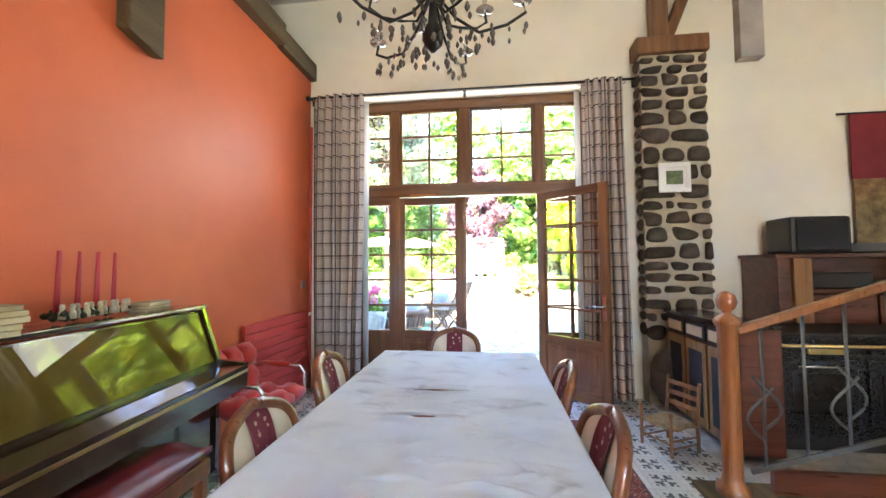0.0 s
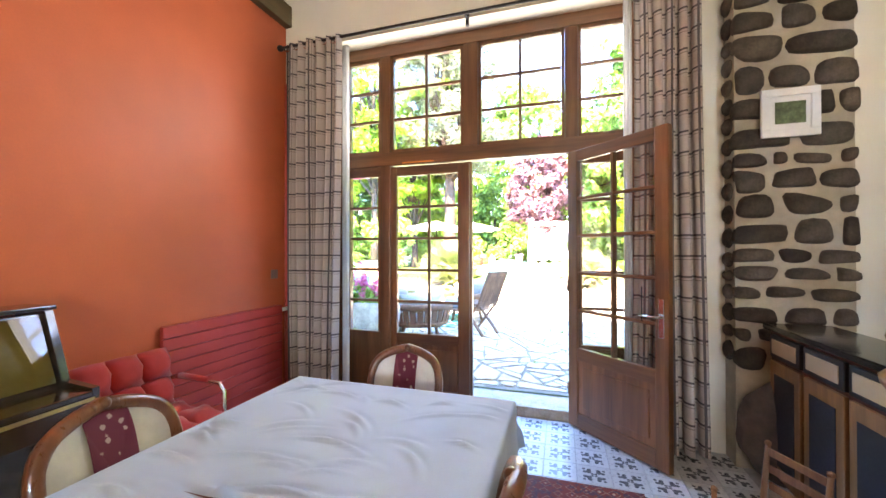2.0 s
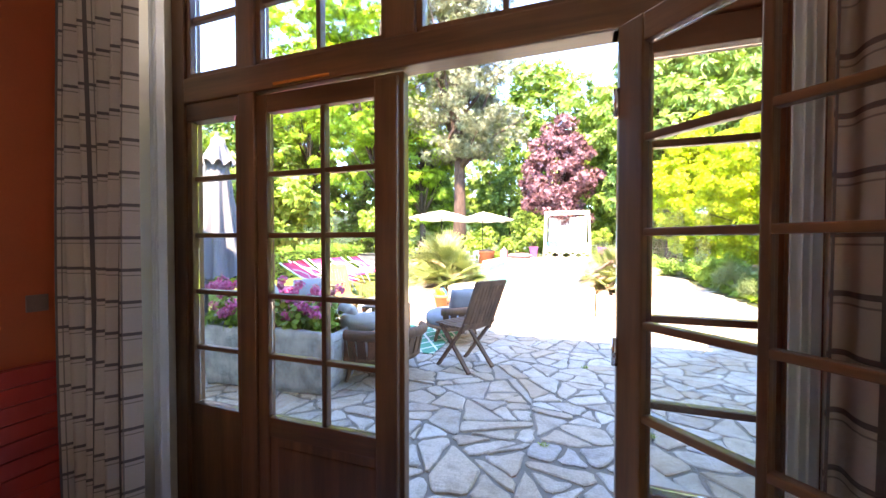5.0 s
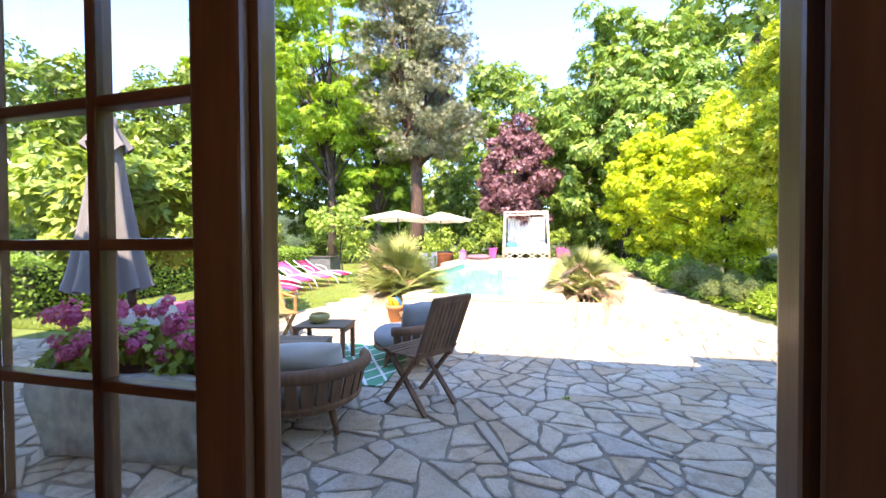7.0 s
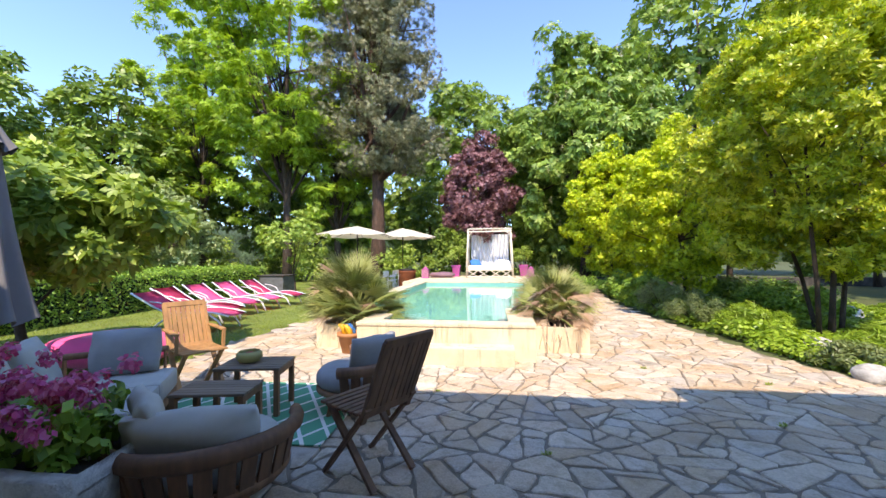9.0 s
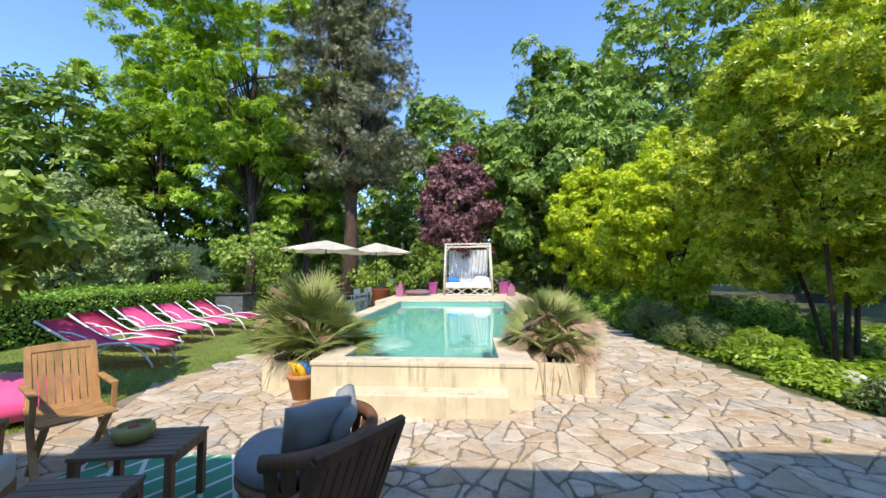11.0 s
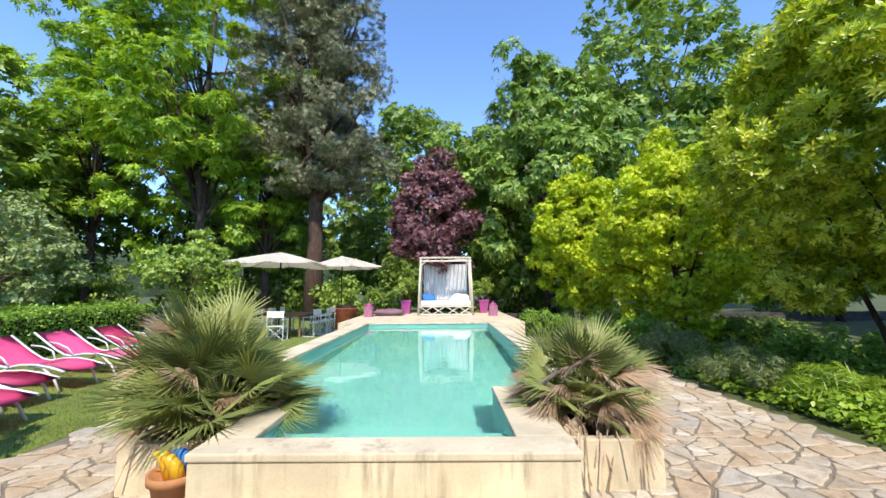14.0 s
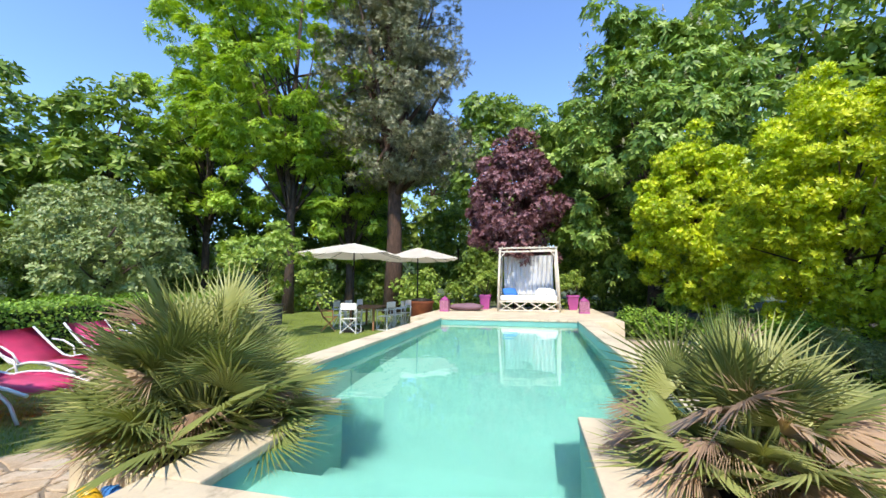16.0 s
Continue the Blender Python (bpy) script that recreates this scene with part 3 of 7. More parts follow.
solid("floor", box(B(), -5.2, 6.5, -4.8, 4.4, -0.3, -0.008), mat("grey_floor_screed", (0.40, 0.41, 0.41), 0.6), "grey cement floor under the tiles", "floor")
bm = B()
box(bm, -5.2, -1.43, 4.202, 4.48, -0.2, 0.084)
box(bm, 1.23, 6.5, 4.202, 4.48, -0.2, 0.084)
solid("plinth", bm, STONE, "pale stone plinth along the house", "plinth")
solid("door_sill", box(B(), -1.42, 1.22, 4.10, 4.48, -0.008, 0.080, 0.010), STONE, "worn pale stone threshold", "sill")

bm = B()
for q in range(12):
    y0, y1 = -4.6 + q * 8.5 / 12, -4.6 + (q + 1) * 8.5 / 12
    w = 0.012 * math.sin(q * 2.1)
    box(bm, -2.03, -1.80 + w, y0, y1 + 0.004, 3.50 + w, 3.70 + w * 1.5, 0.01)
solid("ceiling_beam", bm, BEAM_WOOD, "rough hewn timber beam on the red wall", "beam", kind="structure")
bm = B()
box(bm, -1.878, -1.79, 1.59, 1.82, 2.60, 3.50, 0.012)
for v in bm.verts:
    if v.co.z < 2.7:
        v.co.z += (1.82 - v.co.y) * 0.25 + (-1.79 - v.co.x) * 0.2
solid("timber_bracket", bm, BEAM_WOOD, "dark old timber bracket on the red wall", "beam")
solid("pipe_casing", box(B(), 2.65, 2.87, 3.80, 3.9, 3.40, 4.45, 0.005), mat("grey_casing_paint", (0.42, 0.38, 0.35), 0.7), "grey boxed casing on the wall", "casing")

# ---- tall window with doors ----
GLASS_Y = 4.12
# Unseen window, added in the south wall to carry the back fill.
window = thing("window_2", "plain wooden window added unseen behind the room to let light in", "window", kind="structure")
for q in ((0.0, 0.07, 0.9, 2.3), (3.33, 3.4, 0.9, 2.3), (0.07, 3.33, 0.9, 0.97), (0.07, 3.33, 2.23, 2.3), (1.66, 1.74, 0.97, 2.23)):
    part("window_frame", box(B(), q[0], q[1], -4.74, -4.66, q[2], q[3], 0.005), DOOR_WOOD, window)
for q in ((0.07, 1.66), (1.74, 3.33)):
    part("pane", box(B(), q[0], q[1], -4.702, -4.698, 0.97, 2.23), GLASS, window).visible_shadow = False
window = thing("window_1", "tall varnished wooden garden window with small panes", "window", kind="structure")


def panes(x0, x1, z0, z1, cols, rows, parent, y=GLASS_Y, bars=True):
    """Glass panes and glazing bars in a light."""
    w, h = (x1 - x0) / cols, (z1 - z0) / rows
    for a in range(cols):
        for b in range(rows):
            g = part("pane", box(B(), x0 + a * w + 0.004, x0 + (a + 1) * w - 0.004, y - 0.002, y + 0.002, z0 + b * h + 0.004, z0 + (b + 1) * h - 0.004), GLASS, parent)
            g.visible_shadow = False
    for a in range(1, cols):
        part("glazing_bar", box(B(), x0 + a * w - 0.012, x0 + a * w + 0.012, y - 0.02, y + 0.02, z0, z1, 0.005), DOOR_WOOD, parent)
    for b in range(1, rows):
        part("glazing_bar", box(B(), x0, x1, y - 0.018, y + 0.018, z0 + b * h - 0.012, z0 + b * h + 0.012, 0.005), DOOR_WOOD_H, parent)


def frame_bar(x0, x1, z0, z1, name="window_frame", y0=4.075, y1=4.165, wood_=None, bv=0.008):
    return part(name, box(B(), x0, x1, y0, y1, z0, z1, bv), wood_ or DOOR_WOOD, window)


frame_bar(-1.42, -1.33, 0.0, 3.27)
frame_bar(1.13, 1.22, 0.0, 3.27)
frame_bar(-0.975, -0.875, 0.0, 3.16)
frame_bar(0.655, 0.755, 2.15, 3.16)
frame_bar(0.678, 0.755, 0.0, 2.15, y1=4.132)
frame_bar(-0.185, -0.055, 2.275, 3.16)
frame_bar(-1.33, 1.13, 3.16, 3.27, wood_=DOOR_WOOD_H)
frame_bar(-1.33, 1.13, 2.15, 2.275, y0=4.07, y1=4.17, wood_=DOOR_WOOD_H)
for x0, x1, c in ((-1.33, -0.975, 1), (-0.875, -0.185, 2), (-0.055, 0.655, 2), (0.755, 1.13, 1)):
    sash = 0.028
    for a, b_, z0, z1 in ((x0, x0 + sash, 2.275, 3.16), (x1 - sash, x1, 2.275, 3.16), (x0, x1, 2.275, 2.275 + sash), (x0, x1, 3.16 - sash, 3.16)):
        part("sash", box(B(), a + 0.001, b_ - 0.001, 4.09, 4.15, z0 + 0.001, z1 - 0.001, 0.004), DOOR_WOOD, window)
    panes(x0 + sash, x1 - sash, 2.275 + sash, 3.16 - sash, c, 3, window)
for x0, x1 in ((-1.33, -0.975), (0.755, 1.13)):
    panes(x0 + 0.03, x1 - 0.03, 0.62, 2.06, 1, 5, window)
    part("sash", box(B(), x0, x1, 4.085, 4.155, 2.06, 2.15, 0.005), DOOR_WOOD_H, window)
    part("panel", box(B(), x0, x1, 4.09, 4.15, 0.0, 0.62, 0.006), DOOR_WOOD, window)
    for a, b_ in ((x0, x0 + 0.03), (x1 - 0.03, x1)):
        part("sash", box(B(), a, b_, 4.088, 4.152, 0.62, 2.06, 0.004), DOOR_WOOD, window)


def leaf_door(name, label):
    """A glazed door leaf 0.80 wide: local x from the hinge, y through the thickness."""
    d = thing(name, label, "door", kind="structure")
    w, h, st = 0.795, 2.14, 0.088
    part("stile", box(B(), 0, st, -0.024, 0.024, 0.012, h, 0.006), DOOR_WOOD, d)
    part("stile", box(B(), w - st, w, -0.024, 0.024, 0.012, h, 0.006), DOOR_WOOD, d)
    part("rail", box(B(), st, w - st, -0.023, 0.023, h - 0.085, h - 0.001, 0.005), DOOR_WOOD_H, d)
    part("rail", box(B(), st, w - st, -0.023, 0.023, 0.53, 0.622, 0.005), DOOR_WOOD_H, d)
    part("rail", box(B(), st, w - st, -0.023, 0.023, 0.013, 0.13, 0.005), DOOR_WOOD_H, d)
    part("panel", box(B(), st - 0.004, w - st + 0.004, -0.012, 0.012, 0.12, 0.54), DOOR_WOOD, d)
    part("panel_field", box(B(), st + 0.045, w - st - 0.045, -0.019, 0.019, 0.175, 0.485, 0.008), DOOR_WOOD, d)
    panes(st, w - st, 0.622, h - 0.085, 2, 5, d, 0.0)
    return d


leaf = leaf_door("door_1", "closed varnished wooden garden door with ten panes")
leaf.matrix_basis = pose(-0.905, 4.115, 0.0)
part("cover_strip", box(B(), 0.672, 0.778, -0.050, -0.0245, 0.014, 2.12, 0.008), DOOR_WOOD, leaf, "wide rounded cover strip")
leaf2 = leaf_door("door_2", "open varnished wooden garden door with ten panes")
leaf2.matrix_basis = pose(0.69, 4.055, 0.0, 0, 0, -44.5)
for d, px in ((leaf2, 0.752),):
    bm = B()
    box(bm, px - 0.018, px + 0.018, -0.031, -0.024, 0.83, 1.07, 0.003)
    part("handle_plate", bm, CHROME, d, "chrome handle plate")
    bm = B()
    tube(bm, [(px, -0.03, 0.96), (px, -0.075, 0.96), (px - 0.02, -0.082, 0.96), (px - 0.115, -0.082, 0.962)], 0.008, 8)
    part("door_handle", bm, CHROME, d, "chrome lever handle")
    bm = B()
    tube(bm, [(px - 0.11, -0.055, 0.92), (px - 0.11, -0.055, 1.14)], 0.004, 6)
    part("bolt_rod", bm, BLACK_IRON, d)
for z in (0.25, 1.05, 1.85):
    bm = B()
    tube(bm, [(0.0, -0.03, z), (0.0, -0.03, z + 0.09)], 0.010, 8)
    part("hinge", bm, CHROME, leaf2, "steel hinge")

# ---- ground, pool, terrace ----
bm = B()
xs = [-400, -60, -5.2, -2.80, 1.63, 6.5, 60, 400]
ys = [-400, -60, -4.8, 4.4, 9.5, 18.9, 60, 400]
for a in range(7):
    for b_ in range(7):
        if (2 <= a <= 4 and b_ == 2) or (a == 3 and b_ == 4):
            continue
        vs = [bm.verts.new((x, y, 0.085)) for x, y in ((xs[a], ys[b_]), (xs[a + 1], ys[b_]), (xs[a + 1], ys[b_ + 1]), (xs[a], ys[b_ + 1]))]
        bm.faces.new(vs)
bmesh.ops.remove_doubles(bm, verts=bm.verts, dist=0.001)
solid("ground", bm, GROUND, "grassy earth of the garden", "ground")

bm = B()
ring = []
for k in range(96):
    t_ = 2 * math.pi * k / 96
    rr_ = 150 + 12 * math.sin(5 * t_)
    h = 15 + 4 * math.sin(7 * t_ + 1) + 3 * math.sin(17 * t_) + rnd.uniform(-1.5, 1.5)
    ring.append([bm.verts.new((rr_ * f * math.cos(t_), rr_ * f * math.sin(t_), z)) for f, z in ((0.93, 0.0), (0.95, h * 0.75), (1.0, h), (1.06, 0.0))])
for k in range(96):
    p_, q_ = ring[k], ring[(k + 1) % 96]
    for m_ in range(3):
        bm.faces.new((p_[m_], q_[m_], q_[m_ + 1], p_[m_ + 1]))
solid("backdrop", bm, mat("distant_woods", (0.075, 0.125, 0.045), 0.95, 0, 0.6, 0.25, 1.2, 1.0, 2.0), "distant wooded hills around the garden", "hills")

Z_TOP, WATER_Z = 0.63, 0.50


def pool_shell():
    p = thing("swimming_pool", "raised swimming pool with pale yellow rendered walls and turquoise water", "pool", kind="structure")
    for x0, x1, y0, y1 in ((-1.73, 0.80, 9.38, 9.60), (-1.73, -1.47, 9.60, 11.02), (0.475, 0.80, 9.60, 11.02), (-2.80, -2.48, 10.90, 18.95), (1.31, 1.63, 10.90, 18.95),
                           (-2.48, -1.73, 10.90, 11.05), (0.80, 1.31, 10.90, 11.05), (-2.48, 1.31, 18.86, 19.10)):
        part("wall", box(B(), x0, x1, y0, y1, 0.0, 0.575, 0.012 if y0 < 9.5 else 0.0), POOL_WALL, p, "pale yellow rendered wall with streaks")
    # liner
    bm = B()
    box(bm, -1.47, -1.44, 9.60, 11.05, -0.6, 0.57)
    box(bm, 0.445, 0.475, 9.60, 11.05, -0.6, 0.57)
    box(bm, -1.44, 0.445, 9.60, 9.63, -0.35, 0.57)
    box(bm, -2.48, -2.45, 11.02, 18.86, -1.2, 0.57)
    box(bm, 1.28, 1.31, 11.02, 18.86, -1.2, 0.57)
    box(bm, -2.45, -1.44, 11.05, 11.08, -1.2, 0.57)
    box(bm, 0.445, 1.28, 11.05, 11.08, -1.2, 0.57)
    box(bm, -2.45, 1.28, 18.83, 18.86, -1.2, 0.57)
    box(bm, -2.48, 1.31, 11.3, 18.86, -1.25, -0.95)
    for q, (y0, y1, z) in enumerate(((9.60, 10.22, 0.33), (10.22, 10.5, -0.05), (10.5, 10.9, -0.35), (10.9, 11.3, -0.6))):
        box(bm, -1.47 if q < 3 else -2.48, 0.475 if q < 3 else 1.31, y0, y1, -1.25, z)
    part("liner", bm, LINER, p, "turquoise pool liner with shallow steps")
    bm = B()
    for pts in ([(-1.44, 9.63), (0.445, 9.63), (0.445, 11.06), (-1.44, 11.06)],):
        bm.faces.new([bm.verts.new((x, y, WATER_Z)) for x, y in pts])
    bm.faces.new([bm.verts.new((x, y, WATER_Z)) for x, y in [(-2.45, 11.06), (1.28, 11.06), (1.28, 18.83), (-2.45, 18.83)]])
    w = part("water", bm, WATER, p, "clear turquoise water with faint ripples")
    w.visible_shadow = False
    # coping stones
    def coping(x0, x1, y0, y1, along, n):
        for k in range(n):
            a, b = k / n, (k + 1) / n
            bm = B()
            if along == "x":
                box(bm, x0 + (x1 - x0) * a + 0.002, x0 + (x1 - x0) * b - 0.002, y0, y1, 0.575, Z_TOP + rnd.uniform(-0.003, 0.003), 0.012)
            else:
                box(bm, x0, x1, y0 + (y1 - y0) * a + 0.002, y0 + (y1 - y0) * b - 0.002, 0.575, Z_TOP + rnd.uniform(-0.003, 0.003), 0.012)
            part("coping", bm, COPING, p)
    coping(-1.742, 0.812, 9.366, 9.645, "x", 1)
    coping(-1.742, -1.425, 9.647, 11.04, "y", 2)
    coping(0.43, 0.812, 9.647, 11.04, "y", 2)
    coping(-2.84, -2.435, 11.045, 18.8, "y", 12)
    coping(1.265, 1.67, 11.045, 18.8, "y", 12)
    coping(-2.84, -1.78, 10.86, 11.043, "x", 2)
    coping(0.85, 1.67, 10.86, 11.043, "x", 2)
    coping(-2.84, 1.67, 18.81, 19.16, "x", 8)
    return p


pool_shell()
bm = B()
box(bm, -1.41, 0.50, 9.07, 9.378, 0.0, 0.355, 0.014)
solid("pool_step", bm, POOL_WALL, "pale yellow rendered step against the pool wall", "step")


def planter_box(name, x0, x1, y0, y1):
    p = thing(name, "pale yellow rendered planter beside the pool", "planter", kind="structure")
    bm = B()
    box(bm, x0, x1, y0, y0 + 0.09, 0.0, 0.50, 0.012)
    box(bm, x0, x0 + 0.09, y0 + 0.09, y1, 0.0, 0.497)
    box(bm, x1 - 0.09, x1, y0 + 0.09, y1, 0.0, 0.497)
    part("wall", bm, POOL_WALL, p)
    part("soil", box(B(), x0 + 0.09, x1 - 0.09, y0 + 0.09, y1, 0.0, 0.43), SOIL, p, "dry dark soil")


planter_box("planter", -2.59, -1.775, 9.87, 10.86)
planter_box("planter", 0.845, 1.62, 9.91, 10.86)
bm = B()
box(bm, -3.5, 2.5, 19.17, 25.2, 0.0, 0.60, 0.02)
solid("pool_deck", bm, COPING, "pale raised deck behind the pool", "deck")

# ---- trees ----


def tree(name, label, base, height, r0, centres, radii, per, leaf, lmat, bark=BARK, up=0.5, flat=0.7, targets=12, lean=(0, 0), seed=1, trunk_to=0.85, group="garden trees", middle=None):
    """leaf is (leaves in a whorl, length, width, spread, droop)."""
    r = np.random.default_rng(seed)
    t = thing(name, label, "tree", group, m=Matrix.Translation(base))
    bm = B()
    pick = [centres[k] for k in np.linspace(0, len(centres) - 1, targets).astype(int)]
    limbs(bm, (0, 0, -0.1), (lean[0], lean[1], height * trunk_to), r0, pick, random.Random(seed))
    part("trunk", bm, bark, t, "bark-covered trunk with limbs")
    v, f = crown_whorls(centres, radii, per, *leaf, up, flat, r, middle if middle is not None else np.mean(centres, 0))
    ob = new("crown", raw_mesh("crown", v, f, lmat))
    ob.parent = t
    return t


G0 = 0.085


def ball_tree(name, label, base, centre, size, n, rad, per, leaf, lmat, seed, r0=0.2, inner=0.45, cone=0.0, **kw):
    """A crown of clumps in an uneven ellipsoid; cone narrows its upper part."""
    r = np.random.default_rng(seed)
    c = clump_centres(n, centre, size, r, inner)
    f = 1 - cone * np.clip((c[:, 2] - centre[2]) / size[2], -0.4, 1)
    c[:, 0], c[:, 1] = c[:, 0] * f, c[:, 1] * f
    return tree(name, label, base, centre[2] + size[2], r0, c, r.uniform(rad * 0.65, rad * 1.3, n), per, leaf, lmat, seed=seed, **kw)


# chestnut, plum, laurels, bay
ball_tree("chestnut_tree", "broad dark green horse chestnut with flower candles", (5.2, 26.0, G0), (0, 0, 7.4), (4.6, 4.0, 5.9), 280, 0.72, 62, (6, 0.25, 0.105, 1.2, 0.35), L_CHEST, 27, 0.32, up=0.45, cone=0.15)
ball_tree("plum_tree", "young purple-leaved plum tree with dense crown", (-0.6, 24.2, G0), (0, 0, 5.0), (1.85, 1.6, 2.9), 130, 0.42, 60, (5, 0.17, 0.075, 0.9, 0.1), L_PLUM, 22, 0.13, up=0.3, cone=0.45)
ball_tree("laurel_bush", "rounded golden-green laurel bush", (5.1, 21.2, G0), (0, 0, 3.5), (1.75, 1.6, 2.7), 190, 0.32, 74, (6, 0.12, 0.045, 0.85, 0.0), L_LAUREL, 23, 0.09, up=0.3, inner=0.62, cone=0.25)
ball_tree("laurel_bush", "large rounded golden-green laurel bush", (6.05, 16.8, G0), (0, 0, 3.1), (1.75, 1.7, 2.45), 230, 0.30, 78, (6, 0.105, 0.038, 0.85, 0.0), L_LAUREL, 24, 0.09, up=0.3, inner=0.62, cone=0.15)
ball_tree("bay_tree", "tall glossy bay tree with long narrow leaves", (6.15, 11.75, G0), (0.2, 0.1, 3.85), (2.3, 2.0, 2.5), 330, 0.34, 80, (6, 0.115, 0.036, 0.95, 0.0), L_BAY, 25, 0.05, up=0.25, inner=0.62)
for k, (x, y, lx, ly) in enumerate(((-0.30, -0.15, -0.5, -0.5), (0.22, 0.10, 0.7, 0.3), (0.02, 0.30, -0.2, 0.9))):
    part("stem", tube(B(), [(x, y, -0.1), (x + lx * 0.25, y + ly * 0.3, 1.0), (x + lx * 0.7, y + ly * 0.7, 2.1), (x + lx, y + ly, 3.6)], [0.045, 0.036, 0.03, 0.02], 8), BARK, bpy.data.objects["bay_tree"])


def pine():
    r = np.random.default_rng(31)
    c, rad = [], []
    for lev in range(30):
        z = 7.2 + lev * 0.52
        reach = 4.7 * (1 - 0.5 * (lev / 30) ** 1.6) * (0.6 if lev < 2 else 1)
        for k in range(8):
            a = r.uniform(0, 2 * np.pi)
            far = reach * r.uniform(0.6, 1.0)
            for f in (0.4, 0.62, 0.82, 1.0):
                d = far * f
                w = r.normal(scale=0.16, size=2)
                c.append((d * math.cos(a) + w[0], d * math.sin(a) + w[1], z + r.uniform(-0.15, 0.15) - 0.10 * d + 0.05 * d * f))
                rad.append(r.uniform(0.28, 0.55))
    return tree("pine_tree", "tall grey-green pine with a bare brown trunk", (-7.0, 27.0, G0), 22.5, 0.46, np.array(c), np.array(rad), 20, (7, 0.25, 0.048, 0.95, 0.15), L_PINE, PINE_BARK, 0.3, 0.7, 90, seed=31, trunk_to=0.97, middle=(0, 0, 13))


pine()


def feathery(base, seed, spread, height, low, off=(0, 0), n=150, name="locust_tree", label="tall light green locust tree with feathery leaves"):
    r = np.random.default_rng(seed)
    c = clump_centres(n, (off[0], off[1], (height + low) / 2), (spread, spread * 0.8, (height - low) / 2), r, 0.3, 0.35)
    return tree(name, label, base, height, 0.26, c, r.uniform(0.45, 1.0, n), 50, (6, 0.27, 0.10, 1.3, 0.25), L_LOCUST, BARK, 0.9, 0.5, 40, seed=seed)


feathery((-12.2, 25.5, G0), 41, 5.2, 21.0, 4.6, (-1.4, 0), 220)
feathery((-19.5, 27.5, G0), 42, 4.6, 19.0, 6.0, (0, 0), 120)
feathery((-10.3, 28.5, G0), 43, 3.2, 13.0, 3.0, (0, 0), 80)
ball_tree("fig_tree", "low spreading fig tree with large leaves", (-6.2, 8.5, G0), (0, 0, 2.1), (1.85, 1.15, 0.80), 110, 0.30, 36, (5, 0.17, 0.09, 1.1, 0.15), L_FIG, 51, 0.07, up=0.5)
ball_tree("sapling_tree", "slim young tree with a thin pale trunk", (-7.1, 17.3, G0), (0, 0, 2.2), (1.15, 1.0, 0.95), 40, 0.22, 20, (5, 0.14, 0.06, 0.9, 0.1), L_FIG, 52, 0.04, up=0.5, trunk_to=0.7)
ball_tree("old_apple_tree", "rounded grey-green apple tree behind the hedge", (-14.0, 18.0, G0), (0, 0, 2.5), (2.9, 2.2, 1.6), 110, 0.42, 38, (5, 0.16, 0.075, 0.9, 0.1), L_APPLE, 53, 0.14, up=0.5)
ball_tree("old_apple_tree", "tall grey-green apple tree before the woods", (-18.0, 20.5, G0), (0, 0, 3.6), (2.8, 2.4, 2.4), 120, 0.48, 36, (5, 0.17, 0.085, 0.9, 0.1), L_APPLE, 54, 0.16, up=0.5)

def flower_candles():
    r = np.random.default_rng(77)
    c = clump_centres(90, (0, 0, 7.6), (4.2, 3.8, 5.6), r, 0.93)
    c = c[c[:, 1] < 1.5]
    p = np.repeat(c, 26, 0)
    h = r.uniform(0, 1, len(p))
    p = p + np.stack([r.normal(size=len(p)) * 0.05 * (1.1 - h), r.normal(size=len(p)) * 0.05 * (1.1 - h), h * 0.34], 1)
    v, f = leaf_quads(p, r.normal(size=p.shape), 0.06, 0.05, r)
    ob = new("blossom", raw_mesh("blossom", v, f, leaf_mat("chestnut_blossom", (0.50, 0.46, 0.34), (0.58, 0.54, 0.40), (0.66, 0.62, 0.48))))
    ob.parent = bpy.data.objects["chestnut_tree"]
    ob["label"] = "upright cream flower candles"


flower_candles()

# woods behind, in copies of three trees
woods = [ball_tree("woodland_tree", "tall dark green woodland tree", (x, y, G0), (0, 0, h * 0.55), (h * 0.27, h * 0.27, h * 0.46), 120, h * 0.060, 18 if h < 15 else 36, (5, 0.46 if h < 15 else 0.52, 0.21 if h < 15 else 0.27, 1.1, 0.2), L_WOOD, s, h * 0.016, group="woods behind the garden")
         for x, y, h, s in ((-22.5, 24.0, 12.5, 61), (16.0, 36.0, 25.0, 62), (-2.0, 47.0, 20.5, 63))]
for k, (w, x, y, rot, s) in enumerate((
        (0, -27, 20, 40, 1.0), (0, -24, 31, 130, 1.1), (0, -18.5, 34, 200, 0.9), (0, -12.0, 34, 250, 0.75), (0, -5.0, 35, 20, 0.62), (0, 1.0, 33, 75, 0.62),
        (0, 4.5, 34, 300, 0.8), (0, 10.0, 31, 160, 0.85), (0, 13.0, 27, 220, 0.7), (1, 23, 34, 90, 0.85), (2, 8.5, 46, 120, 0.85), (2, -10.5, 48, 220, 0.9), (2, -20, 45, 10, 0.95),
        (0, 17.5, 24, 100, 0.7), (0, 19.0, 19, 10, 0.8), (0, -33, 26, 310, 1.1), (0, 15.5, 14, 60, 0.75), (0, -30.0, 12, 200, 0.9), (2, 17, 47, 55, 0.8), (0, -2.5, 31, 190, 0.42), (0, 8.0, 27.5, 280, 0.42), (0, -9.5, 30.5, 80, 0.45))):
    o = copy_thing(woods[w], pose(x, y, G0, 0, 0, rot))
    o.scale = (s, s, s)


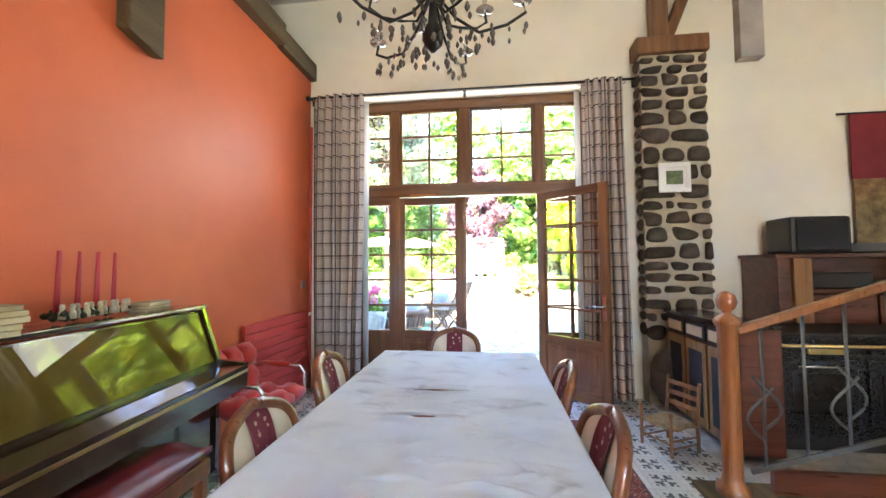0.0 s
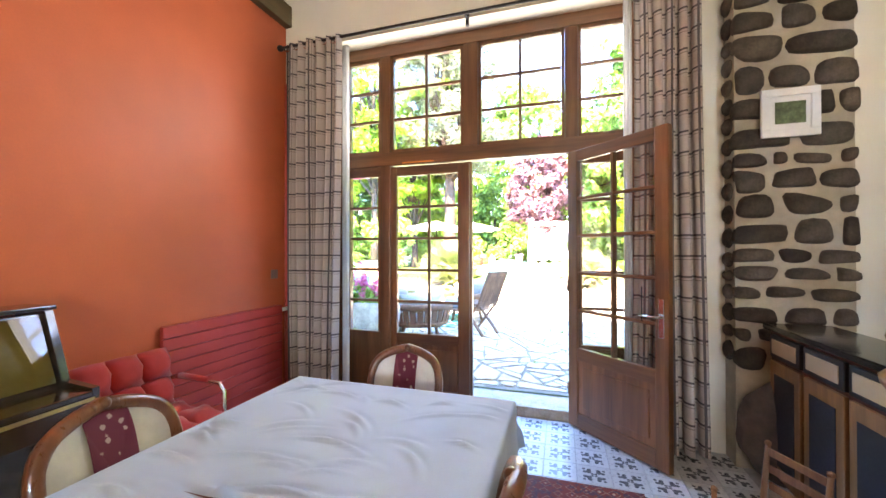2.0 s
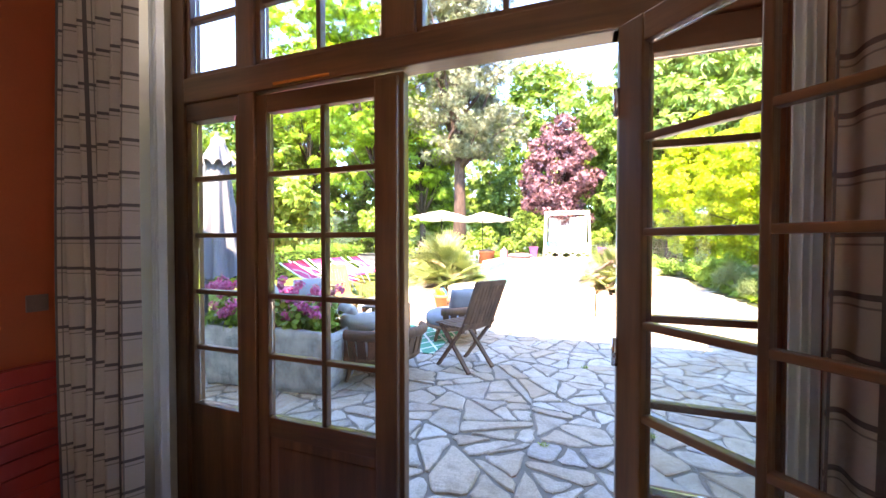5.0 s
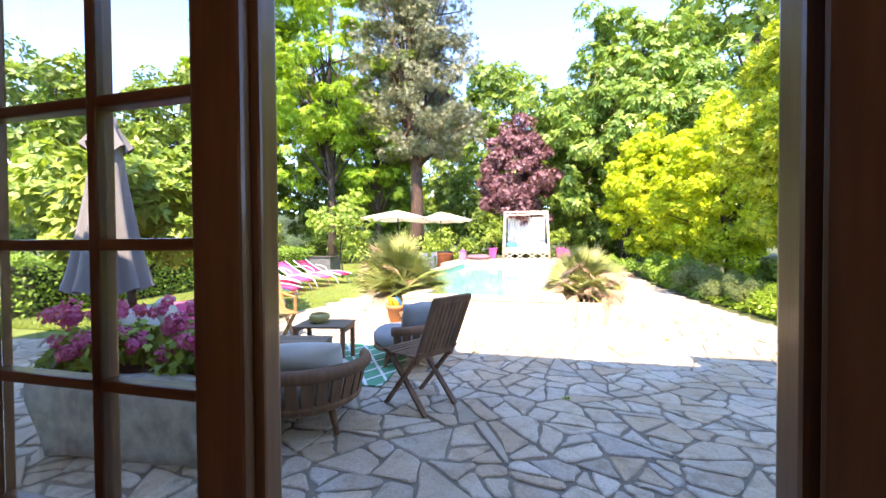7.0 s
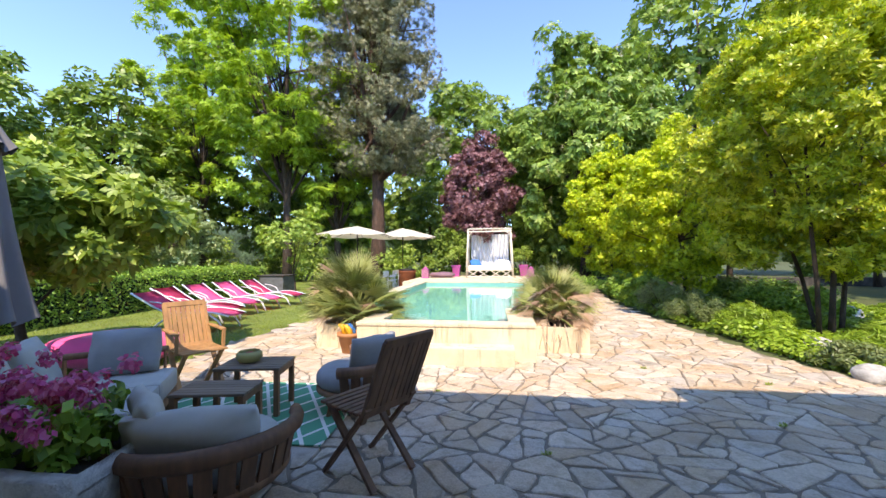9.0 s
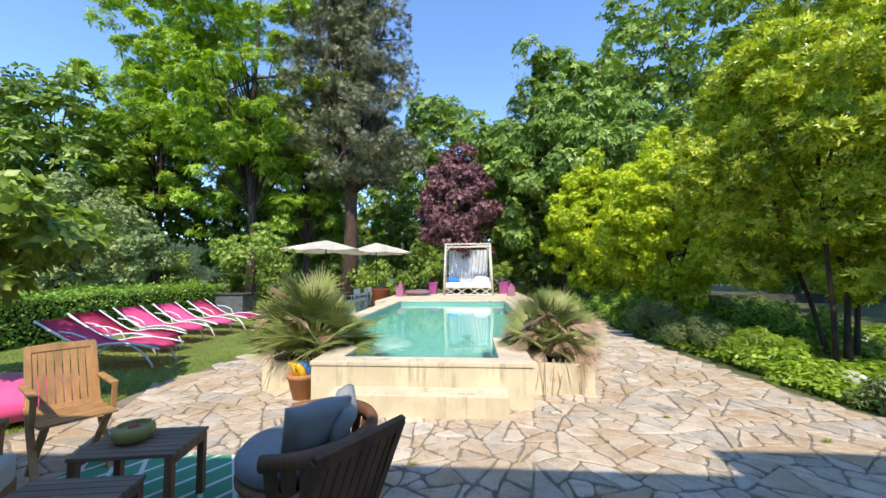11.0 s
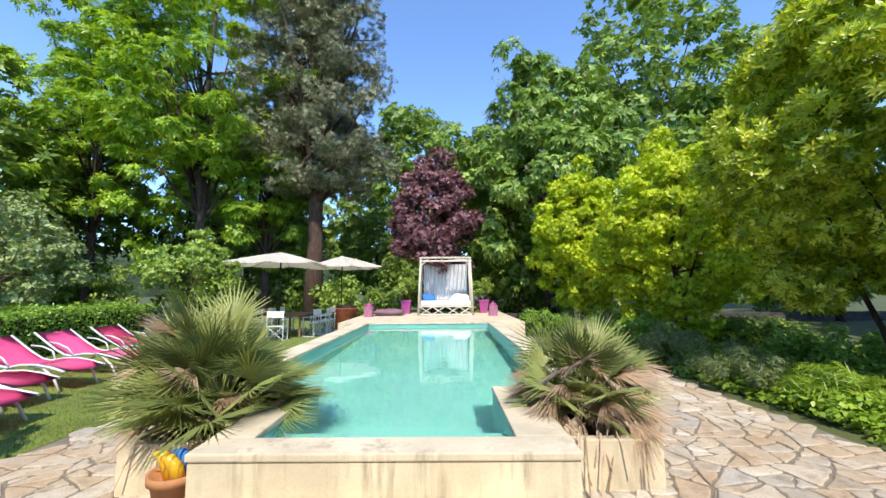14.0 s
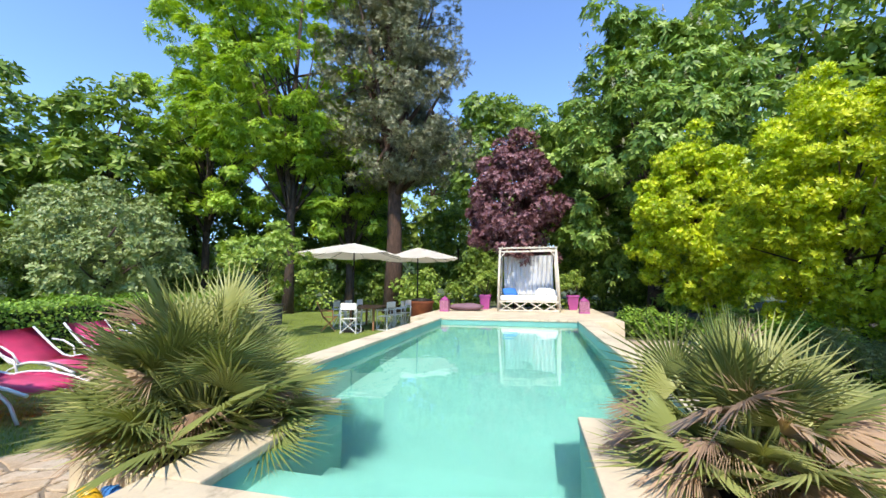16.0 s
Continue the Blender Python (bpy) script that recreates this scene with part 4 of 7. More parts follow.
# hedge
def hedge():
    h = thing("hedge", "clipped dense green hedge along the lawn", "hedge")
    r = np.random.default_rng(71)
    n = 26000
    t = r.uniform(0, 1, n)
    base = np.stack([-9.7 - 1.2 * t, 8.5 + 12.0 * t, np.zeros(n)], 1)
    side = r.uniform(-1, 1, (n, 1))
    z = r.uniform(0, 1, n)
    top = r.uniform(0, 1, n) < 0.4
    z = np.where(top, 1.0, z)
    off = np.where(top[:, None], side, np.sign(side)) * 0.62
    lump = 0.06 * np.sin(base[:, 1] * 3.1) + 0.05 * np.sin(base[:, 1] * 7.3 + 1)
    p = base + np.concatenate([off, np.zeros((n, 1)), (G0 + z * (1.08 + lump))[:, None]], 1) + r.normal(scale=0.05, size=(n, 3))
    nrm = np.concatenate([off, np.zeros((n, 1)), np.where(top, 1.0, 0.35)[:, None]], 1) + r.normal(scale=0.45, size=(n, 3))
    v, f = leaf_quads(p, nrm, 0.085, 0.05, r)
    ob = new("foliage", raw_mesh("foliage", v, f, L_HEDGE))
    ob.parent = h
    # Solid core behind the leaves, with the hedge's inner shade as its near-black colour.
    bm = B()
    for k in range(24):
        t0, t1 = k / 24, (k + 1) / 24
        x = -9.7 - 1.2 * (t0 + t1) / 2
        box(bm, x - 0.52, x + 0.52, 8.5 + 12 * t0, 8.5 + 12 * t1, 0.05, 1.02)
    part("inner_mass", bm, mat("hedge_inner_shade", (0.022, 0.035, 0.012), 0.95, 0, 0.5, 12, 60, 0.8, 0.04), h)


hedge()


# ---- terrace furniture ----
def slat_chair(label, w_, m, arms=True):
    """A folding teak chair: x is ahead, z up, from the ground."""
    c = thing("folding_chair", label, "chair", "folding garden chairs", m=m)
    for y in (-0.20, 0.20):
        part("leg", bar(B(), (0.23, y, 0), (-0.20, y, 0.50), 0.045, 0.026, 0.005), w_, c)
        part("leg", bar(B(), (-0.22, y * 0.86, 0), (0.22, y * 0.86, 0.44), 0.045, 0.026, 0.005), w_, c)
        part("back_post", bar(B(), (-0.14, y * 0.98, 0.40), (-0.36, y * 0.98, 0.92), 0.042, 0.028, 0.005), w_, c)
        if not arms:
            continue
        part("arm", bar(B(), (-0.25, y * 1.12, 0.66), (0.14, y * 1.12, 0.64), 0.05, 0.022, 0.006), w_, c)
        part("arm_post", bar(B(), (0.12, y * 1.12, 0.43), (0.13, y * 1.12, 0.63), 0.034, 0.024, 0.004), w_, c)
    for k in range(8):
        x = -0.17 + k * 0.056
        part("seat_slat", box(B(), x, x + 0.042, -0.215, 0.215, 0.435 + 0.002 * abs(k - 4), 0.455 + 0.002 * abs(k - 4), 0.004), w_, c)
    for f in (0.12, 0.98):
        p = Vector((-0.14, 0, 0.40)).lerp(Vector((-0.36, 0, 0.92)), f)
        part("back_rail", obox(B(), Matrix.Translation(p) @ pose(0, 0, 0, 0, -23, 0), 0.026, 0.42, 0.06, 0.006), w_, c)
    for k in range(8):
        y = -0.165 + k * 0.047
        part("back_slat", bar(B(), (-0.175, y, 0.47), (-0.352, y, 0.90), 0.041, 0.012, 0.003), w_, c)
    return c


slat_chair("dark weathered teak folding chair on the flagstones", TEAK_DARK, pose(-0.57, 6.58, T, 0, 0, 150), False)
slat_chair("sunlit orange-brown teak folding armchair beside the sofa", TEAK_WARM, pose(-2.95, 7.82, T, 0, 0, -30))


def tub_chair(label, m, cushion):
    """A round-backed slatted armchair: x is ahead."""
    c = thing("tub_armchair", label, "armchair", "round garden armchairs", m=m)
    R = 0.44
    arc = [radians(70 + k * 220 / 22) for k in range(23)]

    def rail(z, r, rad):
        bm = B()
        tube(bm, [(r * math.cos(a), r * math.sin(a), z + 0.03 * math.sin((a - arc[0]) / (arc[-1] - arc[0]) * math.pi)) for a in arc], rad, 8)
        for v in bm.verts:
            v.co.z = z + (v.co.z - z) * 1.25
        return bm
    part("top_rail", rail(0.44, R + 0.02, 0.040), TEAK_DARK, c)
    part("seat_rail", rail(0.21, R - 0.04, 0.024), TEAK_GREY, c)
    for k in range(17):
        a = radians(76 + k * 208 / 16)
        part("slat", obox(B(), pose((R - 0.008) * math.cos(a), (R - 0.008) * math.sin(a), 0.335, 0, 0, math.degrees(a)) @ pose(0, 0, 0, 0, 13, 0), 0.014, 0.078, 0.25, 0.003), TEAK_DARK, c)
    bm = B()
    lathe(bm, [(0.0, 0.20), (R - 0.03, 0.20), (R - 0.03, 0.235), (0.0, 0.235)], 24)
    part("seat_base", bm, TEAK_GREY, c)
    for a in (45, 135, 225, 315):
        p = Vector((math.cos(radians(a)), math.sin(radians(a)), 0))
        bm = B()
        tube(bm, [p * 0.38 + Vector((0, 0, 0.0)), p * 0.30 + Vector((0, 0, 0.21))], [0.018, 0.028], 8)
        part("leg", bm, TEAK_GREY, c)
    bm = B()
    lathe(bm, [(0.0, 0.236), (R - 0.09, 0.236), (R - 0.06, 0.27), (R - 0.06, 0.34), (R - 0.10, 0.385), (0.0, 0.40)], 28, pose(0.03, 0, 0))
    part("seat_cushion", bm, cushion, c, "thick grey seat cushion")
    part("back_cushion", pillow(B(), pose(-0.25, 0.0, 0.51, 0, 74, 0), 0.30, 0.62, 0.17), cushion, c, "plump grey back cushion")
    part("back_cushion", pillow(B(), pose(-0.12, 0.25, 0.56, 76, 0, 30), 0.42, 0.32, 0.13), cushion, c, "plump grey side cushion")
    return c


tub_chair("round slatted teak armchair with grey cushions, seen from behind", pose(-1.35, 6.08, T, 0, 0, 112), PALE_CUSHION)
tub_chair("round slatted teak armchair with dark grey cushions near the pool", pose(-1.02, 7.62, T, 0, 0, 195) @ Matrix.Diagonal((1, 1, 1, 1)), GREY_CUSHION)


def sofa():
    m = pose(-2.06, 6.27, T, 0, 0, 120.7)
    s = thing("corner_sofa", "low teak garden sofa with pale grey cushions", "sofa", m=m)
    L, D = 1.20, 0.95
    part("frame", box(B(), 0.0, L, 0.02, D, 0.16, 0.26, 0.015), TEAK_GREY, s)
    for x, y in ((0.06, 0.08), (L - 0.06, 0.08), (0.06, D - 0.06), (L - 0.06, D - 0.06)):
        part("leg", box(B(), x - 0.03, x + 0.03, y - 0.03, y + 0.03, 0.0, 0.16, 0.005), TEAK_GREY, s)
    bm = B()
    box(bm, 0.0, L * 0.5 - 0.005, 0.0, D - 0.12, 0.26, 0.43, 0.035)
    part("seat_cushion", bm, PALE_CUSHION, s, smooth=False)
    part("seat_cushion", box(B(), L * 0.5 + 0.005, L - 0.06, 0.0, D - 0.12, 0.26, 0.43, 0.035), PALE_CUSHION, s)
    bm = B()
    tube(bm, [(-0.1, D - 0.25, 0.50), (-0.06, D - 0.05, 0.54), (0.15, D + 0.03, 0.57), (L * 0.6, D + 0.05, 0.58), (L - 0.05, D + 0.02, 0.58), (L + 0.02, D - 0.15, 0.58), (L + 0.04, 0.1, 0.58)], 0.028, 8)
    part("back_rail", bm, TEAK_GREY, s)
    for k in range(8):
        x = 0.02 + k * (L - 0.04) / 7
        part("slat", bar(B(), (x, D, 0.24), (x, D + 0.03, 0.57), 0.05, 0.014, 0.003), TEAK_GREY, s)
    for k in range(5):
        y = 0.12 + k * 0.18
        part("slat", bar(B(), (L + 0.01, y, 0.24), (L + 0.035, y, 0.57), 0.014, 0.05, 0.003), TEAK_GREY, s)
    part("cushion", pillow(B(), pose(L - 0.14, 0.36, 0.62, 0, -76, 0), 0.38, 0.50, 0.17), GREY_CUSHION, s)
    part("cushion", pillow(B(), pose(L * 0.55, D - 0.18, 0.62, 72, 0, 14), 0.46, 0.44, 0.17), PALE_CUSHION, s)
    part("cushion", pillow(B(), pose(0.18, D - 0.14, 0.62, 70, 0, -8), 0.46, 0.42, 0.17), PALE_CUSHION, s)
    return s


sofa()


def coffee_table(label, x, y, lx, ly, h, rot):
    t = thing("coffee_table", label, "table", "small garden tables", m=pose(x, y, T, 0, 0, rot))
    n = int(ly / 0.055)
    for k in range(n):
        y0 = -ly / 2 + k * ly / n
        part("slat", box(B(), -lx / 2, lx / 2, y0 + 0.003, y0 + ly / n - 0.003, h - 0.022, h, 0.003), TEAK_TOP, t)
    for sx in (-1, 1):
        part("apron", box(B(), sx * (lx / 2 - 0.02) - 0.012, sx * (lx / 2 - 0.02) + 0.012, -ly / 2 + 0.02, ly / 2 - 0.02, h - 0.075, h - 0.024, 0.003), TEAK_GREY, t)
        for sy in (-1, 1):
            part("leg", box(B(), sx * (lx / 2 - 0.03) - 0.022, sx * (lx / 2 - 0.03) + 0.022, sy * (ly / 2 - 0.03) - 0.022, sy * (ly / 2 - 0.03) + 0.022, 0.0, h - 0.024, 0.004), TEAK_GREY, t)


coffee_table("higher square slatted teak coffee table with a candle bowl", -1.95, 7.38, 0.58, 0.42, 0.45, 10)
coffee_table("lower slatted teak coffee table on the green rug", -1.98, 6.93, 0.58, 0.36, 0.37, 10)
bowl = thing("candle_bowl", "round olive-yellow ceramic candle bowl on the table", "bowl", m=pose(-2.02, 7.38, T + 0.45))
bm = B()
lathe(bm, [(0.055, 0.0), (0.09, 0.012), (0.115, 0.05), (0.112, 0.085), (0.09, 0.105), (0.082, 0.10), (0.09, 0.08), (0.05, 0.075)], 28)
part("body", bm, mat("olive_ceramic", (0.36, 0.31, 0.10), 0.4, 0, 0.2), bowl)
bm = B()
tube(bm, [(0, 0, 0.076), (0, 0, 0.092)], 0.03, 12)
part("candle", bm, CANDLE, bowl)
solid("outdoor_rug", box(B(), -0.92, 0.92, -0.68, 0.68, 0.0, 0.012), LATTICE, "green and white lattice outdoor rug on flagstones", "rug", kind="thing").matrix_basis = pose(-1.98, 7.44, T + 0.012, 0, 0, 2)


def trough(m):
    t = thing("stone_trough", "rough grey stone trough planted with pink geraniums", "planter", "stone troughs by the door", m=m @ Matrix.Diagonal((1, 1.05, 1.32, 1)))
    bm = B()
    box(bm, -0.68, 0.68, -0.30, 0.30, 0.0, 0.42)
    bmesh.ops.subdivide_edges(bm, edges=bm.edges[:], cuts=7, use_grid_fill=True)
    top = [f for f in bm.faces if f.calc_center_median().z > 0.415 and abs(f.calc_center_median().x) < 0.60 and abs(f.calc_center_median().y) < 0.225]
    ext = bmesh.ops.extrude_face_region(bm, geom=top)
    for v in ext["geom"]:
        if isinstance(v, bmesh.types.BMVert):
            v.co.z -= 0.07
    bmesh.ops.delete(bm, geom=top, context="FACES")
    for v in bm.verts:
        k = noise.noise_vector(v.co * 4.0)
        v.co += Vector(k) * 0.022
        if v.co.z < 0.3:
            v.co.x *= 0.88 + 0.4 * v.co.z
            v.co.y *= 0.86 + 0.46 * v.co.z
    part("trough", bm, TROUGH, t, smooth=True)
    part("soil", box(B(), -0.6, 0.6, -0.23, 0.23, 0.3, 0.362), SOIL, t)
    r = np.random.default_rng(81)
    n = 90
    c = np.stack([r.uniform(-0.58, 0.56, n), r.uniform(-0.24, 0.24, n), r.uniform(0.40, 0.58, n)], 1)
    v, f = crown_leaves(c, np.full(n, 0.07), 26, 0.055, 0.05, 0.9, 0.8, r)
    ob = new("foliage", raw_mesh("foliage", v, f, L_HEDGE))
    ob.parent = t
    m_ = 70
    c = np.stack([r.uniform(-0.60, 0.55, m_), r.uniform(-0.27, 0.24, m_), r.uniform(0.50, 0.72, m_)], 1)
    v, f = crown_leaves(c, r.uniform(0.035, 0.06, m_), 55, 0.030, 0.026, 0.7, 0.8, r)
    ob = new("flower_mass", raw_mesh("flower_mass", v, f, L_FLOWER))
    ob.parent = t
    ob["label"] = "clustered pink geranium blooms"


trough(pose(-2.13, 5.60, T, 0, 0, 6))
trough(pose(2.22, 5.02, T - 0.01, 0, 0, -4))


def closed_parasol():
    p = thing("closed_parasol", "tall closed grey canvas parasol on a pole", "parasol", m=pose(-4.85, 7.2, T))
    bm = B()
    tube(bm, [(-0.42, 0.10, 0.05), (-0.42, 0.10, 2.75)], 0.034, 10)
    part("mast", bm, GREY_IRON, p, "dark side mast")
    bm = B()
    tube(bm, [(-0.42, 0.10, 2.10), (-0.30, 0.07, 2.75), (-0.02, 0.0, 3.06)], 0.022, 8)
    part("arm", bm, GREY_IRON, p)
    bm = B()
    tube(bm, [(0, 0, 0.85), (0, 0, 3.06)], 0.020, 8)
    part("inner_pole", bm, GREY_IRON, p)
    part("base_plate", box(B(), -0.75, -0.12, -0.2, 0.4, 0.0, 0.06, 0.01), GREY_IRON, p)

    def folds(z0, z1, r0, r1, depth, n=9, rows=14):
        bm = B()
        rings = []
        for q in range(rows + 1):
            t_ = q / rows
            z = z0 + (z1 - z0) * t_
            r = r0 + (r1 - r0) * t_ ** 0.8
            rings.append([bm.verts.new(((r * (1 + depth * (1 - t_) * math.cos(n * a + 0.4 * math.sin(3 * t_)))) * math.cos(a), (r * (1 + depth * (1 - t_) * math.cos(n * a))) * math.sin(a), z + 0.04 * (1 - t_) * math.cos(n * a))) for a in (2 * math.pi * k / 90 for k in range(90))])
        for a_, b_ in zip(rings, rings[1:]):
            for k in range(90):
                bm.faces.new((a_[k], a_[(k + 1) % 90], b_[(k + 1) % 90], b_[k])).smooth = True
        bm.faces.new(rings[-1])
        return bm
    part("canopy", folds(0.78, 2.95, 0.38, 0.10, 0.22), PARASOL_GREY, p)
    part("vent_cap", folds(2.55, 2.98, 0.24, 0.06, 0.14), PARASOL_GREY, p)


closed_parasol()
bm = B()
pillow(bm, pose(0, 0, 0.22), 1.5, 0.9, 0.44, 9)
solid("bean_bag", bm, PINK_MESH, "flat pink bean bag on the lawn", "bean bag", kind="thing").matrix_basis = pose(-5.0, 8.75, G0 + 0.02, 0, 0, 22)

# ---- by the pool ----
pot = thing("terracotta_pot", "small terracotta pot holding yellow and blue toys", "pot", m=pose(-1.93, 9.60, T) @ Matrix.Scale(1.22, 4))
bm = B()
lathe(bm, [(0.085, 0.0), (0.13, 0.20), (0.145, 0.205), (0.148, 0.25), (0.13, 0.25), (0.12, 0.20), (0.07, 0.19)], 26)
part("body", bm, TERRACOTTA, pot)
for k, (x, y, m_) in enumerate(((-0.05, 0.02, YELLOW), (0.03, -0.03, YELLOW), (0.04, 0.05, BLUE_FABRIC))):
    bm = B()
    tube(bm, [(x, y, 0.19), (x - 0.02, y, 0.27), (x - 0.05, y - 0.02, 0.33), (x - 0.09, y - 0.02, 0.335)], [0.035, 0.04, 0.03, 0.012], 10)
    part("toy", bm, m_, pot, "bright plastic pool toy")


def fan_palm(x, y, z, n, spread, height, dry, seed, label):
    """Stalks that carry pleated fans, split into blades at the rim."""
    r = np.random.default_rng(seed)
    t = thing("fan_palm", label, "palm", "palms by the pool", m=pose(x, y, z))
    sets = {"fronds": ([], []), "dry_fronds": ([], [])}
    stems = B()
    blades = 26
    for k in range(n):
        a = r.uniform(0, 2 * math.pi)
        el = math.asin(r.uniform(-0.22, 1.0)) * 0.97
        d = Vector((math.cos(a) * math.cos(el), math.sin(a) * math.cos(el), math.sin(el)))
        st = r.uniform(0.45, 1.0)
        hub = Vector((d.x * spread * st * 0.62, d.y * spread * st * 0.62, 0.20 + max(-0.08, d.z) * height * 0.66 * st))
        tube(stems, [(0, 0, 0.05), hub * 0.55 + Vector((0, 0, 0.06)), hub], [0.012, 0.009, 0.006], 5)
        is_dry = r.uniform() < (dry if d.z < 0.75 else dry * 0.35)
        out = (d + Vector((0, 0, 0.15 if not is_dry else -0.45))).normalized()
        side = out.cross(Vector((r.normal() * 0.45, r.normal() * 0.45, 1))).normalized()
        nrm = side.cross(out).normalized()
        rad = r.uniform(0.36, 0.58) * (0.85 if is_dry else 1.0) * (0.1 + 0.9 * spread)
        vs, fs = sets["dry_fronds" if is_dry else "fronds"]
        o = len(vs)
        vs.append(tuple(hub))
        half = radians(r.uniform(80, 105) * (0.42 if is_dry else 1.0))
        step = 2 * half / (blades - 1)
        for j in range(blades):
            b_ = -half + step * j
            ray = out * math.cos(b_) + side * math.sin(b_)
            cup = nrm * (0.10 * rad * math.cos(b_ * 0.9))
            ln = rad * (0.82 + 0.18 * math.cos(b_)) * r.uniform(0.88, 1.06)
            sag = Vector((0, 0, -ln * r.uniform(0.02, 0.14) * (2.6 if is_dry else 1)))
            across = (side * math.cos(b_) - out * math.sin(b_)) * (ln * 0.34 * math.tan(step * 0.47))
            m_ = hub + ray * ln * 0.36 + cup * 0.6
            pleat = nrm * 0.008
            w = [m_ - across - pleat, m_ + nrm * 0.006, m_ + across - pleat, hub + ray * ln + cup * 0.2 + sag]
            q = len(vs)
            vs.extend(tuple(p) for p in w)
            fs.append((o, q, q + 3, q + 1))
            fs.append((o, q + 1, q + 3, q + 2))
    for nm, mt in (("fronds", L_PALM), ("dry_fronds", L_DRY)):
        vs, fs = sets[nm]
        if fs:
            ob = new(nm, raw_mesh(nm, np.array(vs), np.array(fs), mt))
            ob.parent = t
    part("leaf_stem", stems, L_PALM, t)
    # hanging dead leaves over the planter's edge
    bm = B()
    for k in range(16):
        x0 = r.uniform(-0.32, 0.32)
        y0 = -0.40 - r.uniform(0, 0.12)
        bar(bm, (x0, y0, 0.12), (x0 + r.normal() * 0.08, y0 - 0.10, -0.04 - r.uniform(0, 0.30)), 0.012, 0.002)
    part("hanging_leaves", bm, L_DRY, t, "dead leaves hanging over the wall")


fan_palm(-2.12, 10.38, 0.43, 125, 1.0, 1.15, 0.08, 91, "bushy green fan palm in the rendered planter")
fan_palm(1.20, 10.42, 0.43, 140, 0.79, 0.86, 0.60, 92, "half-withered fan palm with brown fronds in planter")


def lounger():
    c = thing("sun_lounger", "curved sun lounger with bright pink sling and pale metal frame", "sun lounger", "pink sun loungers")
    prof = [(0.0, 0.30), (0.25, 0.36), (0.55, 0.40), (0.85, 0.39), (1.10, 0.345), (1.28, 0.37), (1.50, 0.47), (1.75, 0.61), (2.02, 0.77)]
    for y in (-0.31, 0.31):
        bm = B()
        tube(bm, [(x, y, z) for x, z in prof], 0.020, 8)
        part("rail", bm, WHITE_METAL, c)
        bm = B()
        tube(bm, [(0.10, y * 0.95, 0.0), (0.22, y * 0.95, 0.20), (0.45, y * 0.95, 0.36), (0.7, y * 0.95, 0.38)], 0.018, 7)
        part("leg", bm, WHITE_METAL, c)
        bm = B()
        tube(bm, [(1.62, y * 0.95, 0.0), (1.48, y * 0.95, 0.14), (1.28, y * 0.95, 0.27), (1.0, y * 0.95, 0.36)], 0.018, 7)
        part("leg", bm, WHITE_METAL, c)
        bm = B()
        tube(bm, [(1.05, y * 1.06, 0.37), (1.15, y * 1.14, 0.50), (1.38, y * 1.14, 0.58), (1.60, y * 1.08, 0.60)], 0.014, 7)
        part("arm", bm, WHITE_METAL, c)
    bm = B()
    rows = []
    for x, z in prof:
        rows.append([bm.verts.new((x, y, z - 0.022 * (1 - (y / 0.31) ** 2) + 0.006)) for y in (-0.305, -0.15, 0.0, 0.15, 0.305)])
    for a_, b_ in zip(rows, rows[1:]):
        for k in range(4):
            bm.faces.new((a_[k], a_[k + 1], b_[k + 1], b_[k])).smooth = True
    bmesh.ops.solidify(bm, geom=bm.faces[:], thickness=0.008)
    part("sling", bm, PINK_MESH, c)
    return c


first = lounger()
spots = [(-5.05, 11.35, 186), (-5.75, 12.25, 178), (-6.0, 13.25, 172), (-6.0, 14.3, 171), (-5.9, 15.4, 172)]
first.matrix_basis = pose(spots[0][0], spots[0][1], G0 + 0.02, 0, 0, spots[0][2])
for x, y, a in spots[1:]:
    copy_thing(first, pose(x, y, G0 + 0.02, 0, 0, a))


def open_parasol(x, y, label, w=1.5, top=2.85, low=2.42, rot=10):
    p = thing("garden_parasol", label, "parasol", "open parasols", m=pose(x, y, G0, 0, 0, rot))
    bm = B()
    tube(bm, [(0, 0, 0), (0, 0, top - 0.05)], 0.025, 8)
    part("pole", bm, BLACK_IRON, p)
    bm = B()
    box(bm, -0.3, 0.3, -0.3, 0.3, 0, 0.08, 0.01)
    part("base_plate", bm, BLACK_IRON, p)
    bm = B()
    n = 8
    apex = bm.verts.new((0, 0, top))
    rings = []
    for f in (0.33, 0.66, 1.0):
        ring = []
        for k in range(n * 4):
            a = 2 * math.pi * k / (n * 4)
            sq = w / max(abs(math.cos(a)), abs(math.sin(a))) ** 0.75
            sag = 0.05 * abs(math.sin(n * a / 2)) * f
            ring.append(bm.verts.new((sq * f * math.cos(a), sq * f * math.sin(a), top - (top - low) * f ** 1.1 - sag)))
        rings.append(ring)
    for k in range(n * 4):
        bm.faces.new((apex, rings[0][k], rings[0][(k + 1) % (n * 4)]))
        for a_, b_ in zip(rings, rings[1:]):
            bm.faces.new((a_[k], b_[k], b_[(k + 1) % (n * 4)], a_[(k + 1) % (n * 4)]))
    bmesh.ops.solidify(bm, geom=bm.faces[:], thickness=0.01)
    part("canopy", bm, PARASOL_WHITE, p)
    for k in range(n):
        a = 2 * math.pi * k / n
        sq = w / max(abs(math.cos(a)), abs(math.sin(a))) ** 0.75 * 0.97
        bm = B()
        tube(bm, [(0, 0, top - 0.06), (sq * math.cos(a), sq * math.sin(a), low - 0.045)], 0.008, 5)
        part("rib", bm, GREY_IRON, p)


open_parasol(-5.45, 19.3, "open cream parasol over the garden table", 1.45, 2.82, 2.42)
